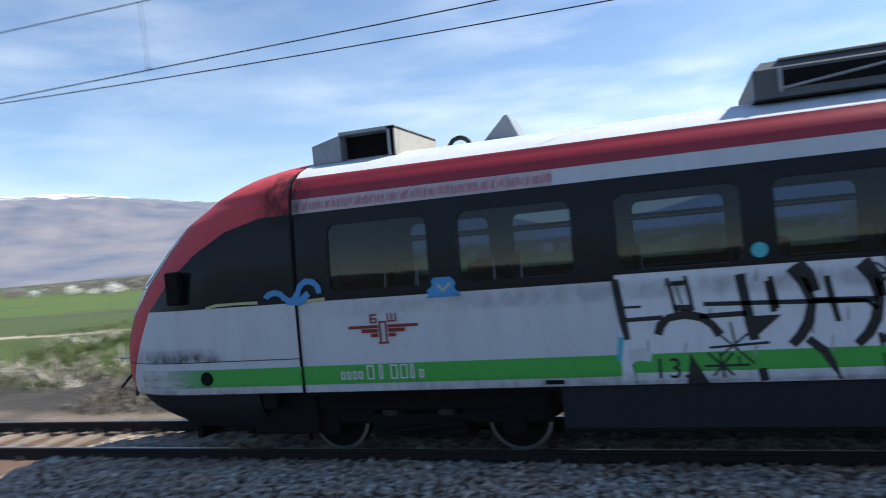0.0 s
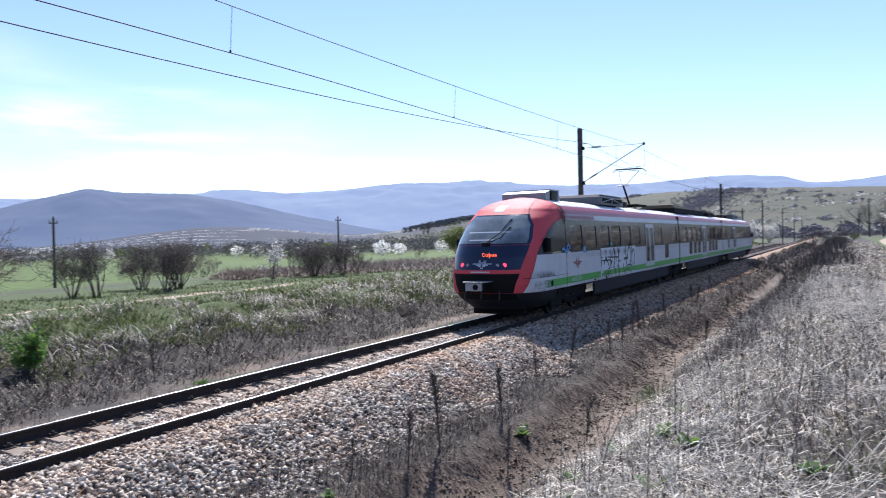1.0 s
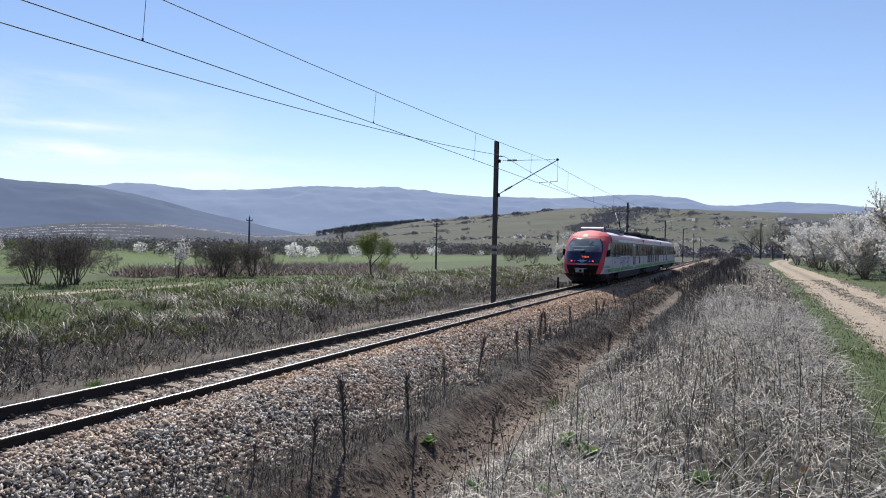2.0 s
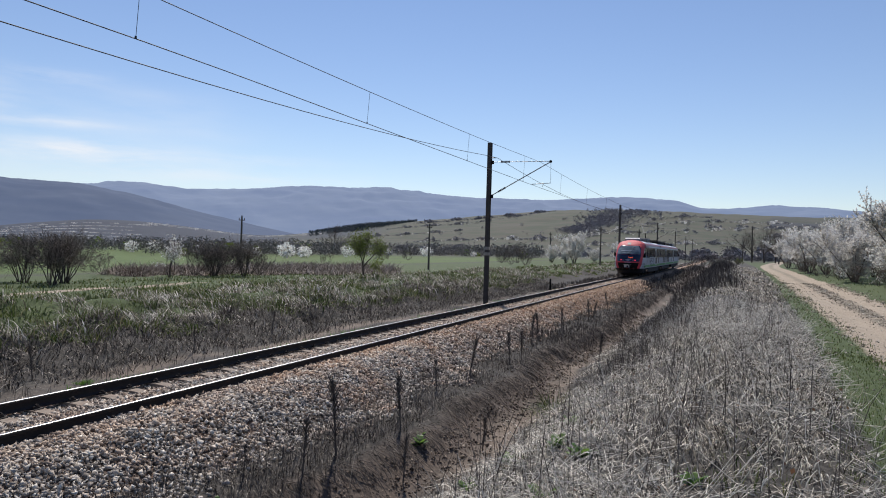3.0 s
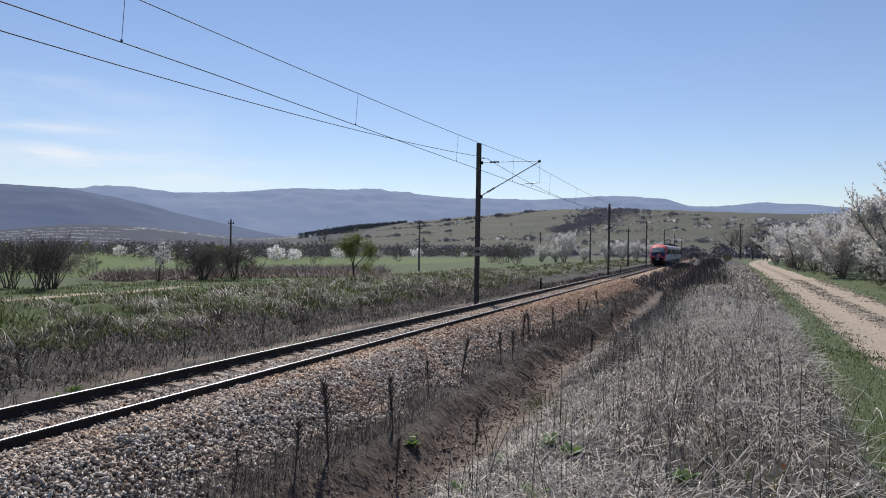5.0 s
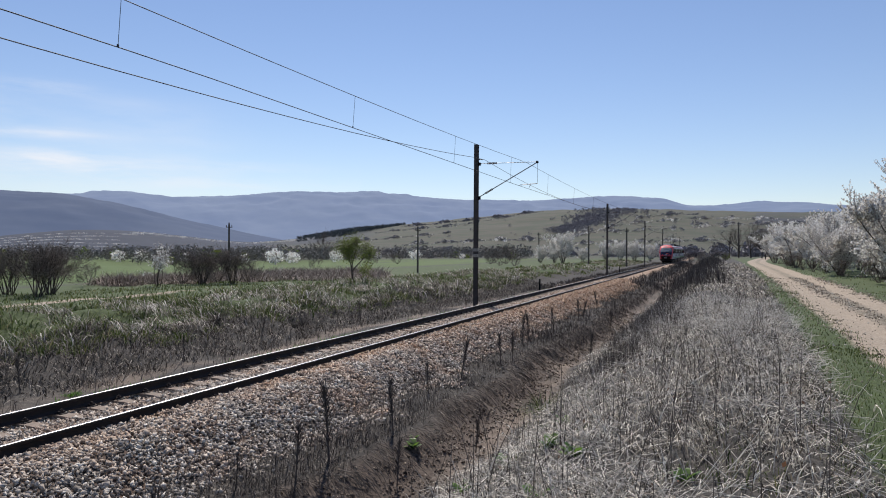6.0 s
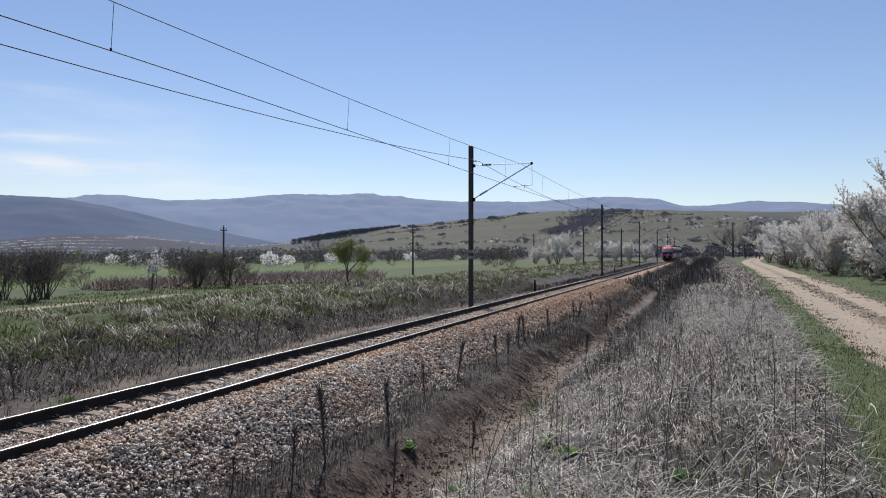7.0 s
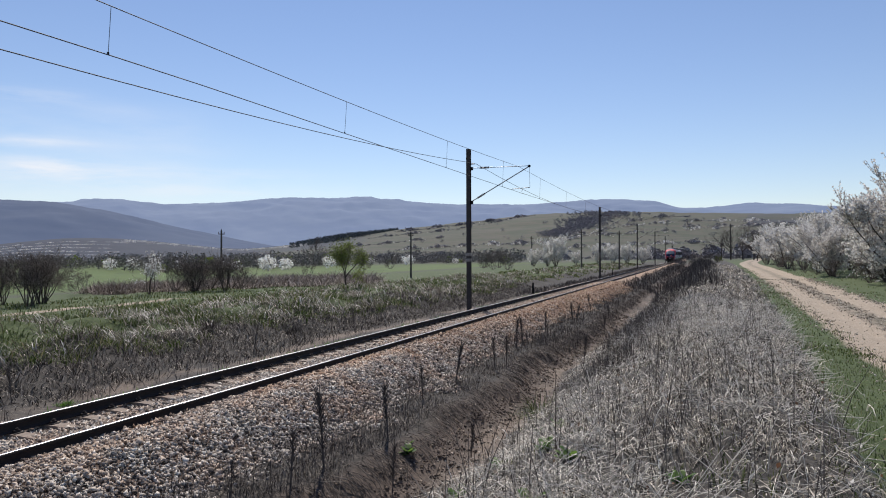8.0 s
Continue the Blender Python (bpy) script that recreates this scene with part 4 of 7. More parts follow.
def soot_patch(parent, s, y0, y1, z0, z1, power, dense):
    """A film of soot on the side, thickest towards one edge."""
    ny, nz = 14, 8
    me = side_patch("soot", y0, y1, z0, z1, SOOT, s, 0.0205, ny, nz)
    u, v = np.meshgrid(np.linspace(0, 1, ny), np.linspace(0, 1, nz))
    edge = np.sin(np.pi * np.clip(u, 0.02, 0.98)) ** 0.5 * np.sin(np.pi * np.clip(v, 0.02, 0.98)) ** 0.5
    f = {"bottom": (1 - v) * np.sin(np.pi * u) ** 0.5, "back": u * np.sin(np.pi * v) ** 0.5, "front": (1 - u) * np.sin(np.pi * v) ** 0.5, "all": edge}[dense]
    me.attributes.new("cover", "FLOAT", "POINT").data.foreach_set("value", np.clip(f * power, 0, 1).ravel().astype(np.float32))
    part("soot", me, SOOT, parent, "black sooty grime")


def fade_patch(parent, s, y0, y1, z0, z1):
    """White overpaint that fades backwards along the stripe."""
    ny, nz = 14, 4
    me = side_patch("overpaint", y0, y1, z0, z1, OVERPAINT, s, 0.0195, ny, nz)
    u, v = np.meshgrid(np.linspace(0, 1, ny), np.linspace(0, 1, nz))
    me.attributes.new("cover", "FLOAT", "POINT").data.foreach_set("value", np.clip(1.5 * (1 - u), 0, 1).ravel().astype(np.float32))
    part("overpaint", me, OVERPAINT, parent, "worn white overpaint")


def build_graffiti(coach):
    """Sprayed lettering on the lower side: pale fields, heavy black strokes, crossed stars."""
    g = part("graffiti", side_patch("graffiti", 2.60, 7.6, 0.90, 1.985, SPRAY_WHITE, 1, 0.006, 30, 10), SPRAY_WHITE, coach, "white and black sprayed graffiti")
    part("green_stripe", side_patch("green_stripe", 2.72, 7.6, 0.98, 1.17, GREEN, 1, 0.0075, 30, 3), GREEN, g)
    upright_one = [([(2.6, 1.94), (2.65, 1.52), (2.71, 0.86)], 0.077), ([(2.65, 1.65), (2.84, 1.65)], 0.023), ([(2.67, 1.52), (3.04, 1.53)], 0.042), ([(2.98, 1.36), (3.01, 1.45), (3.09, 1.52), (3.25, 1.55), (3.41, 1.51), (3.5, 1.43), (3.56, 1.33)], 0.084)]
    ladder = [([(3.11, 1.92), (3.17, 1.57)], 0.032), ([(3.28, 1.93), (3.33, 1.58)], 0.035), ([(3.14, 1.86), (3.27, 1.86)], 0.045), ([(3.15, 1.62), (3.31, 1.61)], 0.058), ([(3.19, 1.83), (3.23, 1.65)], 0.016), ([(3.43, 1.64), (4.38, 1.61), (4.84, 1.59), (4.93, 1.51)], 0.042), ([(3.38, 1.52), (3.82, 1.53)], 0.048)]
    second = [([(3.78, 1.91), (3.84, 1.45), (3.93, 0.87)], 0.09), ([(4.02, 1.83), (4.06, 1.53)], 0.055), ([(4.23, 1.94), (4.33, 1.8), (4.39, 1.61), (4.35, 1.42), (4.27, 1.29), (4.19, 1.21)], 0.094), ([(4.33, 1.26), (4.46, 1.14), (4.52, 1.02), (4.55, 0.86)], 0.077)]
    third = [([(4.53, 1.84), (4.56, 1.63), (4.6, 1.41)], 0.055), ([(4.81, 1.93), (4.91, 1.79), (4.95, 1.6), (4.91, 1.42), (4.84, 1.29), (4.74, 1.19)], 0.09), ([(4.93, 1.29), (4.94, 0.86)], 0.042), ([(4.96, 1.27), (5.06, 1.11), (5.09, 0.87)], 0.077), ([(5.05, 1.44), (5.22, 1.45)], 0.071)]
    stars = [([(3.66, 1.45), (3.72, 1.03)], 0.019), ([(3.45, 1.21), (4.0, 1.24)], 0.023), ([(3.54, 1.12), (3.82, 1.34)], 0.019), ([(3.56, 1.33), (3.85, 1.04)], 0.019), ([(3.43, 1.16), (3.66, 0.93)], 0.023), ([(3.39, 1.03), (3.81, 1.03)], 0.023), ([(3.47, 0.93), (3.66, 1.15)], 0.023), ([(3.54, 1.17), (3.57, 0.91)], 0.023)]
    far = [([(5.58, 1.32), (5.72, 1.10), (5.78, 0.90)], 0.085), ([(5.75, 1.50), (6.3, 1.52)], 0.09), ([(6.0, 2.0), (6.1, 1.3), (6.0, 0.92)], 0.09), (arc(6.55, 1.62, 0.26, 0.33, 200, -60), 0.1), ([(6.68, 1.35), (6.85, 0.92)], 0.08),
           ([(6.2, 1.2), (6.5, 1.25), (6.9, 1.2)], 0.06), ([(6.95, 2.0), (7.0, 1.1)], 0.08), (arc(7.2, 1.55, 0.2, 0.3, 160, -80), 0.08), ([(7.35, 1.3), (7.45, 0.95)], 0.06)]
    joints = [([(4.29, 1.975), (4.37, 1.86), (4.42, 1.70)], 0.12), ([(4.86, 1.97), (4.95, 1.80), (4.98, 1.62)], 0.08), ([(4.05, 1.87), (4.09, 1.56)], 0.045), ([(4.40, 1.62), (4.93, 1.60)], 0.05)]
    lines = joints + upright_one + ladder + second + third + stars + far
    for cy, cz, r in ((5.05, 1.84, 0.15), (5.85, 1.80, 0.18), (6.4, 1.05, 0.15)):
        for a in (8, 55, 100, 140):
            c, s = math.cos(radians(a)) * r, math.sin(radians(a)) * r
            lines.append(([(cy - c, cz - s), (cy, cz), (cy + c, cz + s)], 0.022))
    part("wedge", side_patch("wedge", 3.82, lambda z: 3.9 + (z - 1.31) * 1.158, 1.31, 1.5, SPRAY_BLACK, 1, 0.0092, 3, 3), SPRAY_BLACK, g)
    part("wedge", side_patch("wedge", lambda z: 3.27 - (1.17 - z) * 0.161, lambda z: 3.27 + (1.17 - z) * 0.516, 0.86, 1.17, SPRAY_BLACK, 1, 0.0092, 3, 3), SPRAY_BLACK, g)
    for pts, w in lines:
        stroke(g, "stroke", pts, w, SPRAY_BLACK, 0.009)
    text_mark(g, "13.", 2.90, 0.92, 0.29, SPRAY_BLACK)
    stroke(g, "stroke", [(2.58, 1.1), (2.62, 1.35)], 0.05, SPRAY_CYAN, 0.0095, "turquoise drip")
    stroke(g, "stroke", [(2.68, 1.15), (2.80, 1.17), (2.9, 1.14)], 0.12, WHITE, 0.0095)
    rnd = random.Random(8)
    for k in range(26):
        y = rnd.uniform(2.8, 7.4)
        z = rnd.uniform(1.2, 1.95)
        stroke(g, "drip", [(y, z), (y + rnd.uniform(-0.03, 0.03), z - rnd.uniform(0.05, 0.16))], rnd.uniform(0.01, 0.022), GREY_METAL, 0.0085)
    # tags on the window band
    t = part("tag", side_patch("tag", lambda z: 0.66 - 0.5 * (2.1 - z) + 0.02 * math.sin(z * 60), lambda z: 0.90 + 0.35 * (2.0 - z) + 0.02 * math.sin(z * 47), 1.88, 2.10, SPRAY_BLUE, 1, 0.012, 6, 9), SPRAY_BLUE, coach, "blue sprayed tag")
    stroke(t, "stroke", [(0.70, 2.02), (0.76, 1.95), (0.84, 2.03)], 0.03, SPRAY_YELLOW, 0.014)
    stroke(coach, "tag", arc(-1.36, 1.99, 0.12, 0.07, 170, 10) + [(-1.15, 1.95), (-1.08, 1.99)] + arc(-0.9, 2.02, 0.14, 0.15, 170, 0), 0.07, SPRAY_BLUE, 0.021, "blue sprayed tag")
    stroke(coach, "tag", [(-1.2, 1.95), (-1.02, 1.94), (-0.9, 2.03)], 0.09, SPRAY_BLUE, 0.02)
    stroke(coach, "tag", [(-2.35, 1.93), (-2.2, 1.96), (-1.9, 1.965), (-1.6, 1.96)], 0.035, SPRAY_YELLOW, 0.02, "yellow sprayed line")
    stroke(coach, "tag", [(-0.95, 1.94), (-0.7, 1.95)], 0.035, SPRAY_YELLOW, 0.011)
    bm = bmesh.new()
    bmesh.ops.create_circle(bm, cap_ends=True, segments=20, radius=0.075)
    for v in bm.verts:
        yy, zz = 3.98 + v.co.x, 2.13 + v.co.y
        v.co = (side_x(yy, zz) + 0.01, yy, zz)
    part("dot", bm, SPRAY_CYAN, coach, "turquoise sticker dot")
    # fine marker scribble along the eaves
    s = part("scribble", side_patch("scribble", SEAM + 0.03, 2.05, 2.975, 3.135, PALE_PINK, 1, 0.005, 16, 3), PALE_PINK, coach, "pink scribbled writing")
    for k in range(98):
        y = SEAM + 0.05 + k * 0.0315 + rnd.uniform(-0.008, 0.008)
        stroke(s, "mark", [(y, 2.995 + rnd.uniform(0, 0.02)), (y + rnd.uniform(-0.015, 0.015), 3.05), (y + rnd.uniform(-0.01, 0.02), 3.115 - rnd.uniform(0, 0.03))], rnd.uniform(0.010, 0.021), PINK, 0.008)


def text_mark(parent, words, y, z, size, mat, lift=0.011):
    """Letters painted on the right-hand side, bent to its skin."""
    cu = bpy.data.curves.new("mark", "FONT")
    cu.body, cu.size = words, size
    ob = bpy.data.objects.new("mark", cu)
    scene.collection.objects.link(ob)
    dg = bpy.context.evaluated_depsgraph_get()
    me = bpy.data.meshes.new_from_object(ob.evaluated_get(dg))
    bpy.data.objects.remove(ob)
    for v in me.vertices:
        yy, zz = y + v.co.x, z + v.co.y
        v.co = (side_x(yy, zz) + lift, yy, zz)
    me.materials.clear()
    me.materials.append(mat)
    return part("lettering", me, mat, parent, "painted writing")


def front_text(parent, words, x, z, size, mat):
    cu = bpy.data.curves.new("mark", "FONT")
    cu.body, cu.size, cu.align_x, cu.space_character = words, size, "CENTER", 1.15
    ob = bpy.data.objects.new("mark", cu)
    scene.collection.objects.link(ob)
    dg = bpy.context.evaluated_depsgraph_get()
    me = bpy.data.meshes.new_from_object(ob.evaluated_get(dg))
    bpy.data.objects.remove(ob)
    for v in me.vertices:
        xx, zz = x + v.co.x, z + v.co.y
        v.co = (xx, front_y(x - 0.1, z) - 0.015, zz)
    me.materials.clear()
    me.materials.append(mat)
    return part("lettering", me, mat, parent, "lit orange destination word")


def red_edge(z):
    """Where the red cab frame ends on the side."""
    return float(np.interp(z, [0.86, 1.3, 1.93, 2.3, 2.6, 2.85, 2.97], [-3.82, -3.62, -3.30, -2.92, -2.52, -2.02, -1.50]))


def build_cab(coach):
    """The raked end with its red frame, windscreen and coupler."""
    rows = []
    zs = [0.86 + (3.70 - 0.86) * k / 90 for k in range(91)]
    for z in zs:
        w = half_width(z)
        row = []
        for k in range(-44, 45):
            th = radians(90 * k / 44)
            x = w * math.copysign(abs(math.sin(th)) ** (2 / ROUND), th)
            row.append((x, nose_y0(z) + nose_depth(z) * (1 - abs(math.cos(th)) ** (2 / ROUND)), z))
        row.insert(0, (-w, SEAM, z))
        row.append((w, SEAM, z))
        rows.append(row)
    cab = part("cab_shell", grid_mesh("cab_shell", rows, CAB_RED), CAB_RED, coach, "red painted cab end")
    rows = []
    for z in np.linspace(0.36, 0.855, 8):
        w = half_width(z) - 0.02
        y0 = nose_y0(z) + 0.03
        rows.append([(w * math.copysign(abs(math.sin(radians(a))) ** (2 / ROUND), a), y0 + 1.6 * (1 - abs(math.cos(radians(a))) ** (2 / ROUND)), z) for a in range(-90, 91, 5)])
        rows[-1] = [(-w, -1.75, z)] + rows[-1] + [(w, -1.75, z)]
    part("front_skirt", grid_mesh("front_skirt", rows, SKIRT), SKIRT, coach, "dark grey front skirt")
    part("air_tank", box((-1.2, -1.95, 0.30), (1.2, -1.05, 0.84), 0.04), BLACK, coach, "black equipment box behind the skirt")
    part("rail_guard", box((-0.85, -3.1, 0.16), (0.85, -3.0, 0.42), 0.02), BLACK, coach)
    for s in (-1, 1):
        side = part("side_panel", side_patch("side_panel", red_edge, SEAM, 0.865, 1.925, WHITE, s, 0.012, 40, 24), WHITE, cab, "white painted side panel")
        part("green_stripe", side_patch("green_stripe", lambda z: -3.5, SEAM, 0.95, 1.17, GREEN, s, 0.016, 40, 5), GREEN, side)
        part("panel_seam", side_patch("panel_seam", lambda z: red_edge(z) - 0.25, SEAM, 1.262, 1.272, BLACK, s, 0.017, 40, 2), BLACK, side)
        part("cab_window", side_patch("cab_window", red_edge, SEAM, 1.926, 2.97, DARK_BAND, s, 0.012, 40, 26), DARK_BAND, cab, "dark glazed cab side window")
        part("mirror", box((s * (side_x(-2.75, 2.2) + 0.02), -2.86, 2.0), (s * (side_x(-2.75, 2.2) + 0.14), -2.66, 2.42), 0.03), BLACK, cab, "black cab mirror")
        part("seam", side_patch("seam", SEAM - 0.018, SEAM + 0.018, 0.86, 3.45, BLACK, s, 0.016, 2, 30), BLACK, cab, "black joint between cab and body")
        bm = rod((s * (side_x(-2.42, 1.06) - 0.02), -2.42, 1.06), (s * (side_x(-2.42, 1.06) + 0.03), -2.42, 1.06), 0.085, sides=20)
        part("jack_socket", bm, BLACK, side, "round black socket")
        fade_patch(side, s, -3.5, -2.35, 0.945, 1.175)
        soot_patch(side, s, -3.7, -2.1, 1.275, 1.46, 1.3, "bottom")
        soot_patch(side, s, -3.9, SEAM, 0.868, 1.0, 0.55, "bottom")
        soot_patch(cab, s, -1.65, SEAM, 2.8, 3.55, 1.7, "back")
        soot_patch(cab, s, SEAM, -0.8, 2.85, 3.45, 1.4, "front")
        part("tail_lamp", rod((s * 0.66, front_y(0.66, 1.66) - 0.003, 1.66), (s * 0.66, front_y(0.66, 1.66) - 0.016, 1.66), 0.058, sides=18), TAIL_RED, cab, "lit red tail lamp")
        part("head_lamp", rod((s * 0.47, front_y(0.47, 1.66) - 0.003, 1.66), (s * 0.47, front_y(0.47, 1.66) - 0.016, 1.66), 0.05, sides=18), GREY_METAL, cab, "unlit grey head lamp")
    wide = lambda z: float(np.interp(z, [1.5, 1.98, 2.4, 2.8, 3.12], [1.04, 1.14, 1.17, 1.09, 0.88]))
    part("lower_panel", front_patch("lower_panel", lambda z: -wide(z), wide, 1.53, 2.215, NAVY, 0.006), NAVY, cab, "glossy navy panel")
    shield = part("windscreen", front_patch("windscreen", lambda z: -wide(z), wide, 2.225, 3.12, NAVY, 0.006), NAVY, cab, "dark windscreen with pale reflections painted in its glass")
    part("glass", front_patch("glass", lambda z: -wide(z) + 0.055, lambda z: wide(z) - 0.07, 2.27, 3.08, SHIELD_PALE, 0.011), SHIELD_PALE, shield, "glossy windscreen glass with painted pale reflections")
    part("sun_blind", front_patch("sun_blind", -0.75, 0.62, 2.58, 2.615, WHITE, 0.014, 12, 2), WHITE, shield, "pale bar behind the glass")
    part("sun_blind", front_patch("sun_blind", -0.62, 0.35, 2.36, 2.39, WHITE, 0.014, 12, 2), WHITE, shield)
    part("wiper", wiper_mesh([(-0.02, 2.27), (0.32, 2.58), (0.48, 2.98)]), BLACK, shield, "black windscreen wiper")
    part("wiper", wiper_mesh([(-0.02, 2.27), (0.40, 2.44), (0.55, 2.74)]), BLACK, shield)
    part("wiper_motor", box((-0.12, front_y(0, 2.24) - 0.06, 2.2), (0.12, front_y(0, 2.24) + 0.05, 2.3), 0.02), BLACK, shield)
    word = front_text(cab, "Сооия", 0.2, 1.90, 0.14, AMBER)
    # upright of the third letter
    xs = [v.co.x for v in word.data.vertices]
    mid = min(xs) + (max(xs) - min(xs)) * 0.497
    yy = word.data.vertices[0].co.y - 0.003
    part("lettering", box((mid - 0.010, yy, 1.865), (mid + 0.010, yy + 0.002, 2.01)), AMBER, cab)
    arrow_emblem(cab, 1, 0, 1.66, 0.30, LOGO_PALE, True)
    part("mark_bar", front_patch("mark_bar", -0.35, 0.25, 1.45, 1.485, LOGO_PALE, 0.008, 8, 2), LOGO_PALE, cab)
    part("coupler_recess", front_patch("coupler_recess", lambda z: -0.86 - 0.32 * (z - 0.865), lambda z: 0.86 + 0.32 * (z - 0.865), 0.865, 1.415, BLACK, 0.007), BLACK, cab, "black coupler recess")
    part("recess_sill", front_patch("recess_sill", -0.9, 0.9, 0.66, 0.86, BLACK, 0.0), BLACK, cab)
    part("hatch", roof_hatch(), DARK_CASING, cab, "grey roof hatch")
    coupler = part("coupler", box((-0.24, -4.62, 0.92), (0.24, -4.10, 1.20), 0.03), BLACK, coach, "black automatic coupler")
    part("coupler_face", box((-0.30, -4.70, 0.96), (0.20, -4.61, 1.19), 0.02), GREY_METAL, coupler, "worn grey coupler face")
    part("coupler_cone", rod((0.02, -4.69, 1.07), (0.02, -4.712, 1.07), 0.085, 0.08, 18), BLACK, coupler)
    part("coupler_cover", box((-0.36, -4.74, 1.20), (0.36, -4.25, 1.22), 0.008), GREY_METAL, coupler, "grey cover plate")
    part("brake_pipe", rod((0.20, -4.68, 0.95), (0.26, -4.85, 0.76), 0.02), RUBBER, coupler)
    part("brake_pipe", rod((-0.5, -4.26, 0.95), (-0.52, -4.3, 0.7), 0.025), RUBBER, coupler)
    part("brake_pipe", rod((0.55, -4.26, 0.95), (0.56, -4.3, 0.7), 0.025), RUBBER, coupler)


def roof_hatch():
    rows = [[(x, front_y(x, z) - 0.008, z) for x in np.linspace(-0.28, 0.05, 5)] for z in np.linspace(3.2, 3.42, 5)]
    return grid_mesh("hatch", rows, DARK_CASING)


def wiper_mesh(pts):
    segs = []
    for (xa, za), (xb, zb) in zip(pts[:-1], pts[1:]):
        segs.append((xa, front_y(xa, za) - 0.045, za, xb, front_y(xb, zb) - 0.045, zb, 0.014, 0.010))
    (xa, za), (xb, zb) = pts[-2], pts[-1]
    segs.append((xa + 0.02, front_y(xa, za) - 0.03, za - 0.08, xb + 0.02, front_y(xb, zb) - 0.03, zb, 0.012, 0.012))
    v, f = tubes(segs, 4)
    return mesh_from("wiper", v, f, BLACK)


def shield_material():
    """Dark windscreen under a mirroring coat; pale reflections and cab interior are put into its colour."""
    m = Nodes("windscreen glass with painted reflections", 0.06)
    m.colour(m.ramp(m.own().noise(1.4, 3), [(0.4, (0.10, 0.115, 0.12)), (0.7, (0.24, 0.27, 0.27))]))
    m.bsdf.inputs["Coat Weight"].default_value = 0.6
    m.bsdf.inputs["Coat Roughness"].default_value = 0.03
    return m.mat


SHIELD_PALE = shield_material()


def roof_unit(parent, name, label, x0, x1, y0, y1, z0, z1, chamfer, mat, grille=True):
    """A cooling unit: a chamfered casing with grilles and struts on its long sides."""
    bm = box((x0, y0, z0), (x1, y1, z1))
    top = [e for e in bm.edges if all(v.co.z > (z0 + z1) / 2 for v in e.verts)]
    bmesh.ops.bevel(bm, geom=top, offset=chamfer, segments=1, affect="EDGES")
    unit = part(name, bm, mat, parent, label)
    if grille:
        for x, s in ((x1, 1), (x0, -1)):
            part("grille", box((x - 0.004, y0 + 0.25, z0 + 0.08), (x + s * 0.006, y1 - 0.2, z1 - chamfer - 0.03)), BLACK, unit, "black mesh grille")
            n = max(2, int((y1 - y0) / 1.3))
            for k in range(n + 1):
                yy = y0 + 0.25 + (y1 - y0 - 0.45) * k / n
                part("strut", box((x, yy - 0.02, z0 + 0.05), (x + s * 0.02, yy + 0.02, z1 - chamfer)), GREY_METAL, unit)
                if k < n:
                    yn = y0 + 0.25 + (y1 - y0 - 0.45) * (k + 1) / n
                    a, b = (z0 + 0.08, z1 - chamfer - 0.03) if k % 2 == 0 else (z1 - chamfer - 0.03, z0 + 0.08)
                    part("brace", rod((x + s * 0.012, yy, a), (x + s * 0.012, yn, b), 0.016, sides=6), GREY_METAL, unit)
    return unit


def pantograph(coach, y):
    p = part("pantograph", box((-0.75, y - 0.9, 3.78), (0.75, y + 0.9, 3.86), 0.02), BLACK, coach, "raised single-arm pantograph")
    for s in (-1, 1):
        for d in (-0.8, 0.8):
            part("insulator", rod((s * 0.6, y + d, 3.66), (s * 0.6, y + d, 3.80), 0.06, sides=10), PORCELAIN, p)
    part("lower_arm", rod((0, y + 0.55, 3.88), (0, y - 0.55, 4.75), 0.05), BLACK, p)
    for s in (-1, 1):
        part("upper_arm", rod((s * 0.08, y - 0.55, 4.75), (s * 0.5, y + 0.55, 5.55), 0.022), GALV, p)
        part("upper_arm", rod((s * 0.3, y - 0.55, 4.75), (s * 0.08, y - 0.55, 4.75), 0.022), GALV, p)
    for d in (0.42, 0.70):
        bm = rod((-0.62, y + d, 5.63), (0.62, y + d, 5.63), 0.022)
        for s in (-1, 1):
            add_rod(bm, (s * 0.62, y + d, 5.63), (s * 0.82, y + d, 5.50), 0.014)
        part("contact_strip", bm, BLACK, p)
    part("head_frame", rod((-0.5, y + 0.55, 5.55), (0.5, y + 0.55, 5.55), 0.018), GALV, p)


